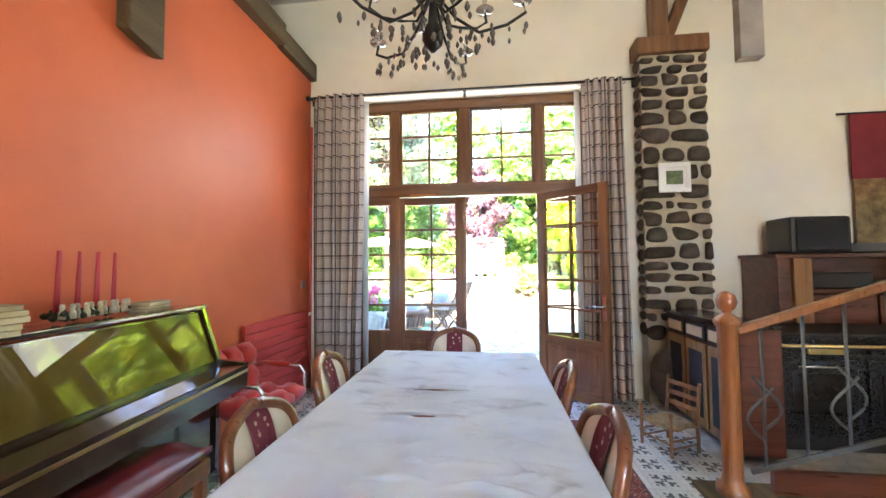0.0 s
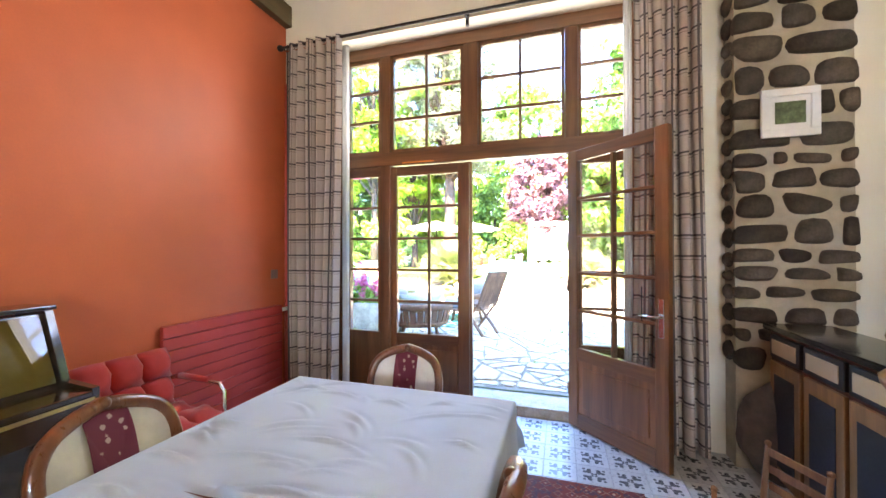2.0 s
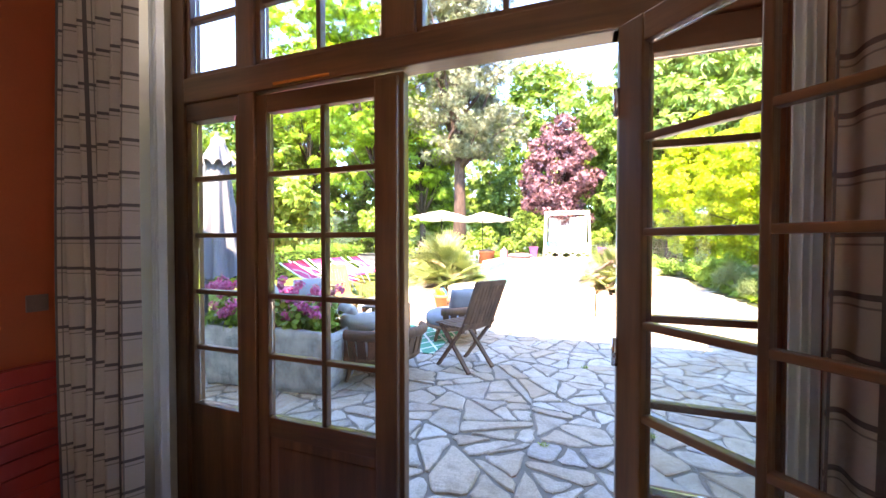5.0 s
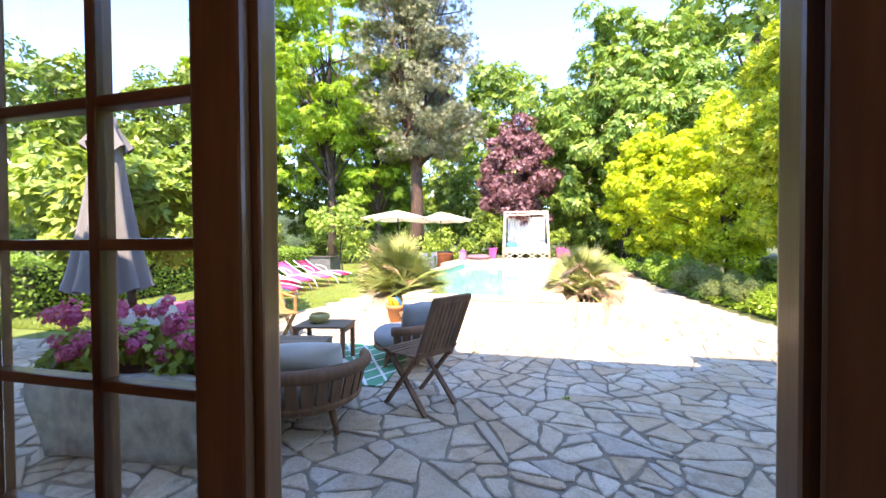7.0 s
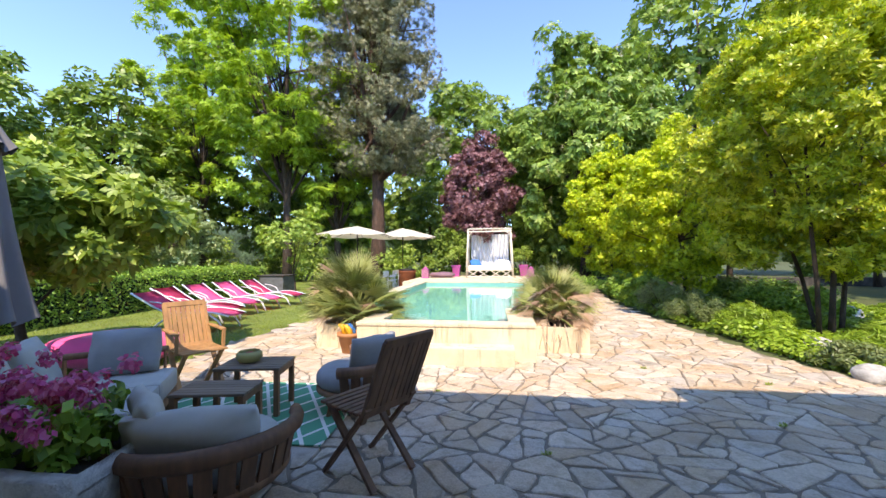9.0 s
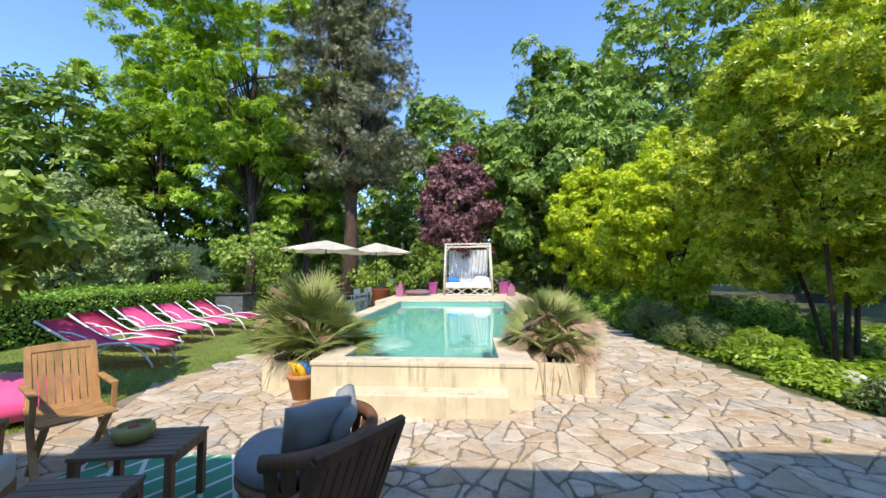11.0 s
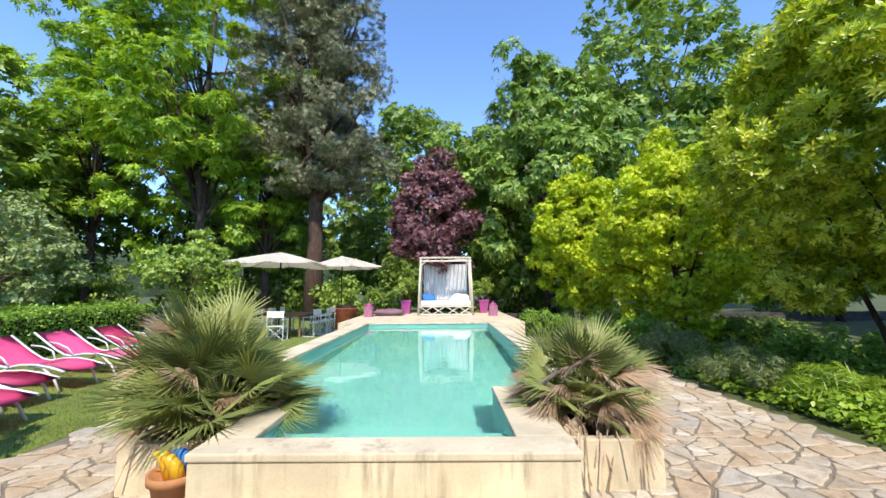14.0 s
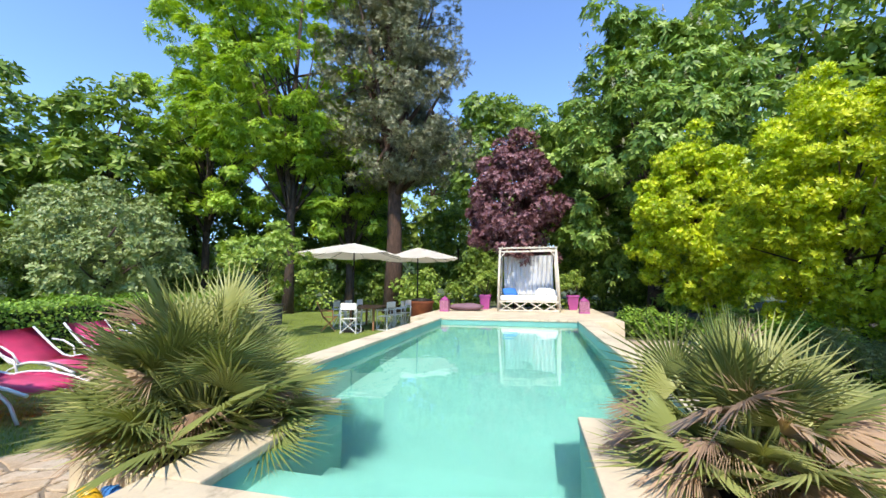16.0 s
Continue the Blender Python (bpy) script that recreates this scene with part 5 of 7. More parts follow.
open_parasol(-4.35, 22.7, "second open cream parasol beyond the table", 1.40, 2.98, 2.50, 30)

table = thing("garden_table", "long dark garden dining table under the parasols", "table", m=pose(-5.4, 20.5, G0, 0, 0, 8))
part("tabletop", box(B(), -0.45, 0.45, -1.0, 1.0, 0.70, 0.74, 0.008), TEAK_GREY, table)
for x in (-0.38, 0.38):
    for y in (-0.9, 0.9):
        part("leg", box(B(), x - 0.03, x + 0.03, y - 0.03, y + 0.03, 0, 0.70, 0.004), TEAK_GREY, table)


def director_chair():
    c = thing("director_chair", "folding director chair with white canvas back", "chair", "chairs round the garden table")
    for y in (-0.25, 0.25):
        part("arm", box(B(), -0.25, 0.22, y - 0.025, y + 0.025, 0.64, 0.665, 0.004), WHITE_METAL, c)
        for x in (-0.2, 0.18):
            part("post", bar(B(), (x, y, 0.0), (x, y, 0.64 if x > 0 else 0.92), 0.025, 0.025), WHITE_METAL, c)
        part("foot", box(B(), -0.25, 0.25, y - 0.015, y + 0.015, 0.0, 0.03), WHITE_METAL, c)
    for x in (-0.2, 0.18):
        part("brace", bar(B(), (x, -0.25, 0.03), (x, 0.25, 0.44), 0.02, 0.02), WHITE_METAL, c)
        part("brace", bar(B(), (x, 0.25, 0.03), (x, -0.25, 0.44), 0.02, 0.02), WHITE_METAL, c)
    part("seat", box(B(), -0.22, 0.22, -0.25, 0.25, 0.44, 0.452), WHITE_FABRIC, c)
    part("back", box(B(), -0.215, -0.185, -0.26, 0.26, 0.72, 0.92, 0.004), WHITE_FABRIC, c)
    return c


dc = director_chair()
dc.matrix_basis = pose(-4.55, 20.9, G0, 0, 0, 188)
for x, y, a in ((-4.65, 20.1, 170), (-6.3, 20.2, 5), (-6.25, 21.0, -4), (-5.35, 19.0, 92), (-4.6, 21.7, 176), (-6.2, 21.8, 4)):
    copy_thing(dc, pose(x, y, G0, 0, 0, a))
slat_chair("brown teak folding armchair near the garden table", TEAK_WARM, pose(-6.3, 19.3, G0, 0, 0, 30))
grill = thing("fire_barrel", "rusty steel fire barrel beside the parasol", "barrel", m=pose(-4.05, 22.3, G0))
bm = B()
lathe(bm, [(0.36, 0.0), (0.42, 0.1), (0.42, 0.75), (0.46, 0.8), (0.46, 0.86), (0.40, 0.86), (0.38, 0.7)], 28)
part("drum", bm, RUST, grill)
bm = B()
lathe(bm, [(0.0, 0.86), (0.44, 0.87), (0.40, 0.93), (0.05, 0.98), (0.0, 0.98)], 28)
part("lid", bm, BLACK_IRON, grill)


def swing_bed():
    s = thing("swing_bed", "whitewashed wooden canopy bed with pale curtain on the deck", "daybed", m=pose(-0.03, 22.9, 0.60))
    for sx in (-1, 1):
        for y0, y1 in ((-0.55, -0.55), (0.75, 0.45)):
            bm = B()
            tube(bm, [(sx * 1.10, y0, 0.0), (sx * 1.06, (y0 + y1) / 2, 1.15), (sx * 1.0, y1, 2.33)], [0.05, 0.045, 0.04], 8)
            part("post", bm, WHITEWASH, s)
        part("side_rail", bar(B(), (sx * 1.08, -0.5, 0.36), (sx * 1.08, 0.72, 0.36), 0.06, 0.06, 0.01), WHITEWASH, s)
        part("top_rail", bar(B(), (sx * 1.0, -0.6, 2.31), (sx * 1.0, 0.5, 2.31), 0.06, 0.06, 0.01), WHITEWASH, s)
        part("brace", bar(B(), (sx * 1.03, -0.55, 1.95), (sx * 0.72, -0.55, 2.28), 0.04, 0.04, 0.008), WHITEWASH, s)
        for k in range(2):
            part("lattice", bar(B(), (sx * 0.06 + sx * 0.5 * k, -0.56, 0.05), (sx * 0.52 + sx * 0.5 * k, -0.56, 0.33), 0.035, 0.035), WHITEWASH, s)
            part("lattice", bar(B(), (sx * 0.52 + sx * 0.5 * k, -0.56, 0.05), (sx * 0.06 + sx * 0.5 * k, -0.58, 0.33), 0.035, 0.035), WHITEWASH, s)
    for y, z in ((-0.56, 2.33), (0.47, 2.33), (-0.56, 0.36), (0.72, 0.36), (-0.56, 0.04), (-0.56, 2.20)):
        part("cross_rail", bar(B(), (-1.06, y, z), (1.06, y, z), 0.055, 0.055, 0.01), WHITEWASH, s)
    for k in range(12):
        x = -0.92 + k * 1.84 / 11
        part("roof_stick", bar(B(), (x, -0.62, 2.37), (x + 0.02, 0.52, 2.37), 0.035, 0.025), WHITEWASH, s)
    part("mattress", box(B(), -1.02, 1.02, -0.52, 0.70, 0.39, 0.58, 0.05), WHITE_FABRIC, s, "thick white mattress")
    part("cushion", pillow(B(), pose(-0.70, 0.10, 0.70, 40, 0, 20), 0.55, 0.40, 0.2), BLUE_FABRIC, s, "bright blue cushion")
    part("cushion", pillow(B(), pose(0.55, 0.25, 0.70, 40, 0, -15), 0.55, 0.40, 0.2), WHITE_FABRIC, s)
    part("cushion", pillow(B(), pose(0.85, 0.05, 0.68, 30, 10, 10), 0.45, 0.35, 0.2), WHITE_FABRIC, s)
    bm = B()
    cols = []
    for k in range(121):
        u = k / 120
        x = -0.94 + 1.88 * u
        y = 0.50 + 0.035 * math.sin(u * 75) + 0.015 * math.sin(u * 31 + 1)
        cols.append([bm.verts.new((x, y + 0.05 * t_, 0.6 + 1.52 * (1 - t_))) for t_ in (0, 0.33, 0.66, 1)])
    for a_, b_ in zip(cols, cols[1:]):
        for q in range(3):
            bm.faces.new((a_[q], b_[q], b_[q + 1], a_[q + 1])).smooth = True
    part("curtain", bm, mat("silvery_curtain", (0.58, 0.60, 0.62), 0.6, 0, 0.1), s, "silvery white gathered curtain")


swing_bed()


def purple_pot(x, y, seed):
    p = thing("potted_shrub", "bushy green shrub in a purple square pot", "potted plant", "purple pots", m=pose(x, y, 0.60))
    bm = B()
    lathe(bm, [(0.20, 0.0), (0.30, 0.50), (0.33, 0.50), (0.33, 0.58), (0.27, 0.58), (0.25, 0.48)], 4, pose(0, 0, 0, 0, 0, 45))
    for f in bm.faces:
        f.smooth = False
    part("pot", bm, PURPLE, p)
    r = np.random.default_rng(seed)
    c = clump_centres(26, (0, 0, 1.15), (0.62, 0.62, 0.45), r)
    v, f = crown_leaves(c, r.uniform(0.12, 0.22, 26), 60, 0.11, 0.05, 0.6, 0.8, r)
    ob = new("foliage", raw_mesh("foliage", v, f, L_FIG))
    ob.parent = p
    bm = B()
    for k in range(7):
        tube(bm, [(0, 0, 0.45), tuple(c[k * 3])], [0.02, 0.006], 5)
    part("stems", bm, BARK, p)


purple_pot(-1.75, 23.6, 101)
purple_pot(1.65, 23.9, 102)
for x, y in ((-3.05, 21.9), (1.85, 22.1)):
    ln = thing("lantern", "mauve lattice garden lantern on the deck edge", "lantern", "mauve lanterns", m=pose(x, y, 0.60))
    part("base", box(B(), -0.17, 0.17, -0.17, 0.17, 0.0, 0.04, 0.006), PURPLE, ln)
    for a in range(4):
        part("side", box(B(), -0.155, 0.155, -0.16, -0.145, 0.04, 0.40), mat("mauve_lattice", (0.42, 0.16, 0.26), 0.6, 0, 0.6, 60, 60, 0.2) if a == 0 and x < 0 else bpy.data.materials["mauve_lattice"], ln).matrix_basis = pose(0, 0, 0, 0, 0, 90 * a)
    bm = B()
    lathe(bm, [(0.22, 0.40), (0.10, 0.50), (0.03, 0.52), (0.03, 0.56)], 4, pose(0, 0, 0, 0, 0, 45))
    part("roof", bm, PURPLE, ln)
bm = B()
pillow(bm, pose(0, 0, 0.13), 1.25, 0.9, 0.26, 8)
solid("floor_cushion", bm, MAUVE, "flat mauve floor cushion on the deck", "cushion", kind="thing").matrix_basis = pose(-2.35, 22.6, 0.602)

# ---- planting ----
def edge_x(y):
    return float(np.interp(y, [4.5, 7.0, 8.0, 9.0, 10.0, 11.5, 13.0, 16.0, 19.3], [7.5, 5.6, 4.85, 4.40, 4.05, 3.95, 3.85, 3.8, 4.2]))


def left_x(y):
    return float(np.interp(y, [4.5, 7.2, 7.9, 9.0, 10.0, 13.0, 15.0, 16.5], [-9.0, -9.0, -4.6, -4.15, -4.3, -4.05, -3.5, -2.9]))


def plant_cover():
    r = np.random.default_rng(111)
    n = 2300
    y = 6.5 + r.uniform(0, 1, n) ** 1.4 * 13.5
    x = np.array([edge_x(v) for v in y]) + r.uniform(0.12, 1, n) ** 1.3 * 6.0
    z = G0 + r.uniform(0.05, 0.30, n) * (0.6 + 0.4 * np.sin(x * 2.3) * np.cos(y * 1.9))
    v, f = crown_leaves(np.stack([x, y, z], 1), r.uniform(0.12, 0.26, n), 46, 0.086, 0.068, 1.2, 0.55, r)
    tagged(new("ground_cover", raw_mesh("ground_cover", v, f, L_COVER)), "dense bright green leafy ground cover beside the path", "plants", kind="stuff")


plant_cover()


def mound(name, label, x, y, rx, ry, h, lmat, seed, leafsize, n=40, per=150):
    r = np.random.default_rng(seed)
    t = thing(name, label, "shrub", "border shrubs", m=pose(x, y, G0))
    c = clump_centres(n, (0, 0, h * 0.5), (rx, ry, h * 0.48), r, 0.5)
    v, f = crown_leaves(c, r.uniform(0.10, 0.2, n) * (rx + 0.4), per, leafsize[0], leafsize[1], 1.0, 0.9, r)
    ob = new("foliage", raw_mesh("foliage", v, f, lmat))
    ob.parent = t
    bm = B()
    for k in range(8):
        tube(bm, [(0, 0, 0), tuple(c[k * 4])], [0.015, 0.004], 5)
    part("stems", bm, BARK, t)


for k, (x, y, rx, ry, h, lm, ls) in enumerate(((5.0, 11.9, 0.55, 0.5, 0.52, L_COVER, (0.20, 0.014)), (4.55, 13.0, 0.6, 0.7, 0.66, L_LAVENDER, (0.10, 0.012)), (4.5, 14.5, 0.65, 0.8, 0.85, L_LAVENDER, (0.10, 0.014)),
                                               (4.6, 16.2, 0.8, 0.9, 0.95, L_HEDGE, (0.08, 0.05)), (4.9, 18.3, 0.9, 1.0, 0.95, L_HEDGE, (0.08, 0.05)), (3.4, 20.3, 0.9, 0.8, 0.8, L_HEDGE, (0.08, 0.05)),
                                               (4.75, 9.6, 0.35, 0.3, 0.34, L_LAVENDER, (0.07, 0.02)), (6.2, 10.4, 0.5, 0.5, 0.5, L_COVER, (0.22, 0.016)), (5.4, 9.9, 0.45, 0.4, 0.45, L_COVER, (0.22, 0.016)), (5.6, 8.6, 0.5, 0.5, 0.4, L_COVER, (0.10, 0.06)),
                                               (6.6, 13.6, 1.0, 0.9, 0.8, L_HEDGE, (0.09, 0.05)), (7.5, 16.5, 1.3, 1.0, 0.8, L_WOOD, (0.10, 0.06)))):
    mound("border_shrub", ("grey-green feathery shrub beside the paved path" if lm == L_LAVENDER else "leafy green shrub in the planted border"), x, y, rx, ry, h, lm, 120 + k, ls)
# undergrowth in front of the woods
for k in range(34):
    x = -26 + k * 2.3 if k < 22 else (-34.0 + (k - 22) * 1.1)
    y = 29.0 + 2.0 * math.sin(k * 1.9) if k < 22 else 10.0 + (k - 22) * 1.7
    if k in (16, 17, 18):
        continue
    r = np.random.default_rng(200 + k)
    t = thing("undergrowth_bush", "tangled green bush at the edge of the woods", "bush", "undergrowth", m=pose(x, y, G0))
    hh = r.uniform(1.8, 3.4)
    c = clump_centres(34, (0, 0, hh * 0.5), (1.7, 1.2, hh * 0.55), r, 0.4)
    v, f = crown_leaves(c, r.uniform(0.35, 0.6, 34), 66, 0.24, 0.13, 0.7, 0.8, r)
    ob = new("foliage", raw_mesh("foliage", v, f, L_WOOD if k % 3 else L_FIG))
    ob.parent = t
for k, (x, y, s) in enumerate(((8.0, 13.8, 0.30), (4.5, 9.05, 0.2), (4.95, 8.0, 0.26), (5.1, 10.6, 0.2))):
    bm = B()
    bmesh.ops.create_icosphere(bm, subdivisions=3, radius=s)
    for v in bm.verts:
        v.co += Vector(noise.noise_vector(v.co * 5 + Vector((k * 3, 0, 0)))) * s * 0.22
        v.co.z *= 0.65
    solid("boulder", bm, TROUGH, "pale grey boulder in the planted border", "rock", "border rocks", "thing", True).matrix_basis = pose(x, y, G0 + s * 0.4)
# Added low strip: the darkness under the trees is put into its colour.
solid("tree_shade_strip", box(B(), 2.6, 22.0, 24.6, 24.9, 0.0, 0.5, 0.03), SHADE_STRIP_AND_LID, "low dark strip added for the darkness under the trees", "wall", kind="structure")
shed = thing("stone_bin", "low dark slate enclosure behind the hedge", "enclosure", m=pose(-10.2, 20.2, G0) @ Matrix.Diagonal((1, 1, 0.62, 1)))
part("wall", box(B(), -1.6, 1.2, -0.5, 0.5, 0, 1.15, 0.03), mat("grey_slate_wall", (0.12, 0.13, 0.14), 0.8, 0, 0.4, 3, 20, 0.5, 0.02), shed)
part("lid", box(B(), -1.65, 1.25, -0.55, 0.55, 1.15, 1.22, 0.01), SHADE_STRIP_AND_LID, shed)


def lawn():
    r = np.random.default_rng(131)
    n = 90000
    y = 8.0 + r.uniform(0, 1, n) ** 1.6 * 20
    lx = np.array([left_x(v) for v in y])
    x = np.where(y < 16.5, lx, np.where(y < 19, -3.0, -7.0)) - r.uniform(0, 1, n) ** 1.2 * 8.0
    h = r.uniform(0.02, 0.045, n)
    a = r.uniform(0, 2 * np.pi, n)
    w = np.stack([np.cos(a), np.sin(a), np.zeros(n)], 1) * 0.006
    p = np.stack([x, y, np.full(n, G0)], 1)
    tip = p + np.stack([r.normal(scale=0.012, size=n), r.normal(scale=0.012, size=n), h], 1)
    v = np.stack([p - w, p + w, tip], 1).reshape(-1, 3)
    tagged(new("lawn_grass", raw_mesh("lawn_grass", v, np.arange(3 * n).reshape(-1, 3), L_GRASS)), "short mown green lawn grass", "grass", kind="stuff")
    bm = B()
    prev = None
    for q in range(41):
        y = 7.2 + q * 0.5
        x1 = left_x(y) if y < 16.5 else (-2.9 if y < 19.1 else -3.6)
        row = (bm.verts.new((x1, y, G0 + 0.004)), bm.verts.new((-14.0, y, G0 + 0.004)))
        if prev:
            bm.faces.new((prev[0], row[0], row[1], prev[1]))
        prev = row
    solid("lawn", bm, LAWN, "mown green lawn with sunlit patches", "lawn")


lawn()


# ---- crazy paving ----
def level(y):
    return T - 0.03 * min(1.0, max(0.0, (5.3 - y) / 0.8))


def paving():
    r = np.random.default_rng(141)
    pv = thing("pavement", "irregular pale flagstone paving with mortar joints", "paving", kind="structure")
    bm = B()
    ys = [4.42, 4.5, 4.7, 4.9, 5.1, 5.3, 5.5] + [6.0 + q * 0.5 for q in range(7)] + [9.45] + [9.95 + 0.475 * q for q in range(3)] + [11.4 + q * 0.72 for q in range(12)]
    for y0, y1 in zip(ys, ys[1:]):
        spans = [(None, None)] if y1 < 9.5 else ([(None, -1.6), (0.7, None)] if y1 < 10.95 else [(None, -2.7), (1.5, None)])
        for u, w in spans:
            qs = []
            for y in (y0, y1):
                qs.append((left_x(y) + 0.10 if u is None else u, edge_x(y) + 0.02 if w is None else w, y))
            if qs[0][0] < qs[0][1] and qs[1][0] < qs[1][1]:
                bm.faces.new([bm.verts.new(c) for c in ((qs[0][0], y0, level(y0) - 0.012), (qs[0][1], y0, level(y0) - 0.012), (qs[1][1], y1, level(y1) - 0.012), (qs[1][0], y1, level(y1) - 0.012))])
    bm.faces.ensure_lookup_table()
    part("joint_bed", bm, JOINT, pv, "grey mortar bed of the joints")
    def clip(poly, nrm, lim):
        out = []
        for a, b_ in zip(poly, poly[1:] + poly[:1]):
            da, db = a @ nrm - lim, b_ @ nrm - lim
            if da <= 0:
                out.append(a)
            if (da < 0) != (db < 0):
                out.append(a + (b_ - a) * da / (da - db))
        return out

    def area(poly):
        return 0.5 * abs(sum(a[0] * b_[1] - a[1] * b_[0] for a, b_ in zip(poly, poly[1:] + poly[:1])))

    def split(poly, goal):
        """Breaks a slab across its long side, again and again, into angular stones."""
        if len(poly) < 3:
            return []
        if area(poly) < goal:
            return [poly]
        c = sum(poly) / len(poly)
        far = max(((a - b_, np.hypot(*(a - b_))) for a in poly for b_ in poly if a is not b_), key=lambda q: q[1])
        a = math.atan2(far[0][1], far[0][0]) + r.normal(scale=0.45)
        nrm = np.array((math.cos(a), math.sin(a)))
        lim = c @ nrm + r.uniform(-0.14, 0.14) * far[1]
        return split(clip(poly, nrm, lim), r.uniform(0.03, 0.115)) + split(clip(poly, -nrm, -lim), r.uniform(0.03, 0.115))

    S = 0.62
    P = np.array([(-9.6 + (i + 0.5 * (j % 2)) * S + r.uniform(-0.3, 0.3), 4.1 + j * S * 0.8 + r.uniform(-0.26, 0.26)) for j in range(31) for i in range(30)])
    cells = []
    for p in P:
        if not (4.0 < p[1] < 19.6 and left_x(p[1]) - 0.3 < p[0] < edge_x(p[1]) + 0.4):
            continue
        d = np.hypot(*(P - p).T)
        poly = [p + np.array(q) for q in ((-1.2, -1.2), (1.2, -1.2), (1.2, 1.2), (-1.2, 1.2))]
        for o in np.argsort(d)[1:18]:
            nrm = (P[o] - p) / d[o]
            poly = clip(poly, nrm, p @ nrm + d[o] / 2)
        poly = clip(poly, np.array((0.0, -1.0)), -4.485)
        for st in split(poly, r.uniform(0.03, 0.115)):
            c = sum(st) / len(st)
            x, y = c
            if not (4.48 < y < 19.0 and left_x(y) + 0.12 < x < edge_x(y)):
                continue
            if (-2.72 < x < 1.55 and 10.95 < y) or (-1.62 < x < 0.70 and 9.45 < y) or (-2.45 < x < 1.5 and 10.0 < y):
                continue
            gap = 0.006 + 0.005 * r.uniform()
            inner = st
            for a, b_ in zip(st, st[1:] + st[:1]):
                e = b_ - a
                ln = np.hypot(*e)
                if ln < 1e-4:
                    continue
                nrm = np.array((e[1], -e[0])) / ln
                if (c - a) @ nrm > 0:
                    nrm = -nrm
                inner = clip(inner, nrm, a @ nrm - gap)
                if len(inner) < 3:
                    break
            if len(inner) >= 3:
                inner = [q for m_, q in enumerate(inner) if np.hypot(*(q - inner[m_ - 1])) > 0.02]
            if len(inner) >= 3 and area(inner) > 0.004:
                cells.append((sum(inner) / len(inner), inner))
    cells.sort(key=lambda c: abs(c[0][1] - 6.3) + 0.8 * abs(c[0][0] - 0.2))
    rest_v, rest_f = B(), None
    for k, (p, poly) in enumerate(cells):
        near = k < 295
        bm = B() if near else rest_v
        base_z = level(p[1])
        zt = base_z + r.uniform(-0.003, 0.004)
        tilt = r.normal(scale=0.006, size=2)
        c = p if near else np.zeros(2)
        n = len(poly)
        rot = []
        for m_, q in enumerate(poly):
            # knock the sharp corners back a little
            prv, nxt = poly[m_ - 1], poly[(m_ + 1) % n]
            for o in (prv, nxt):
                rot.append(q + (o - q) * min(0.30, 0.026 / max(0.03, np.hypot(*(o - q)))) + r.normal(scale=0.005, size=2))
            ln = np.hypot(*(nxt - q))
            if ln > 0.12:
                side = np.array((nxt[1] - q[1], q[0] - nxt[0])) / ln
                for f in ((0.5,) if ln < 0.26 else (0.33, 0.67)):
                    rot.append(q + (nxt - q) * f + side * (r.uniform(-0.014, 0.010) if (p - q) @ side < 0 else -r.uniform(-0.014, 0.010)))
        lo = [bm.verts.new((q[0] - c[0], q[1] - c[1], base_z - 0.02 - (zt if near else 0))) for q in rot]
        hi = [bm.verts.new((q[0] - c[0], q[1] - c[1], zt - 0.006 - (zt if near else 0))) for q in rot]
        tp = []
        for q in rot:
            w = q + (p - q) * min(0.2, 0.012 / max(0.02, np.hypot(*(p - q))))
            tp.append(bm.verts.new((w[0] - c[0], w[1] - c[1], (0 if near else zt) + float((w - p) @ tilt))))
        m_ = len(rot)
        for a in range(m_):
            b_ = (a + 1) % m_
            bm.faces.new((lo[a], lo[b_], hi[b_], hi[a]))
            bm.faces.new((hi[a], hi[b_], tp[b_], tp[a]))
        bm.faces.new(tp)
        if near:
            me = bpy.data.meshes.new("flagstone")
            bm.to_mesh(me)
            bm.free()
            me.materials.append(STONE)
            ob = new("flagstone", me)
            ob.location = (p[0], p[1], zt)
            ob.parent = pv
    me = bpy.data.meshes.new("flagstones")
    rest_v.to_mesh(me)
    rest_v.free()
    me.materials.append(STONE)
    ob = tagged(new("flagstones", me), kind="stuff")
    ob.parent = pv


paving()


def weeds():
    r = np.random.default_rng(161)
    for x, y, h in ((1.02, 5.55, 0.07), (0.62, 6.9, 0.06), (1.9, 6.2, 0.06), (0.35, 5.2, 0.05), (2.6, 7.6, 0.07), (-0.35, 8.1, 0.05), (2.1, 9.2, 0.07), (3.2, 8.7, 0.08), (-2.6, 9.2, 0.06), (1.3, 8.6, 0.05)):
        v, f = rosettes(0.8 * np.array(((0.0, 0.0, 0.0), (0.02, 0.015, 0.0), (-0.02, 0.01, 0.0))), np.array(((0, 0, 1.0), (0.3, 0.1, 1), (-0.3, 0.2, 1))), 8, h * 0.7, h * 0.16, 0.75, 0.1, r)
        tagged(new("weed", raw_mesh("weed", v, f, L_GRASS)), "small green weed growing in a paving joint", "weed", "weeds in the paving").matrix_basis = pose(x, y, T - 0.004)


weeds()


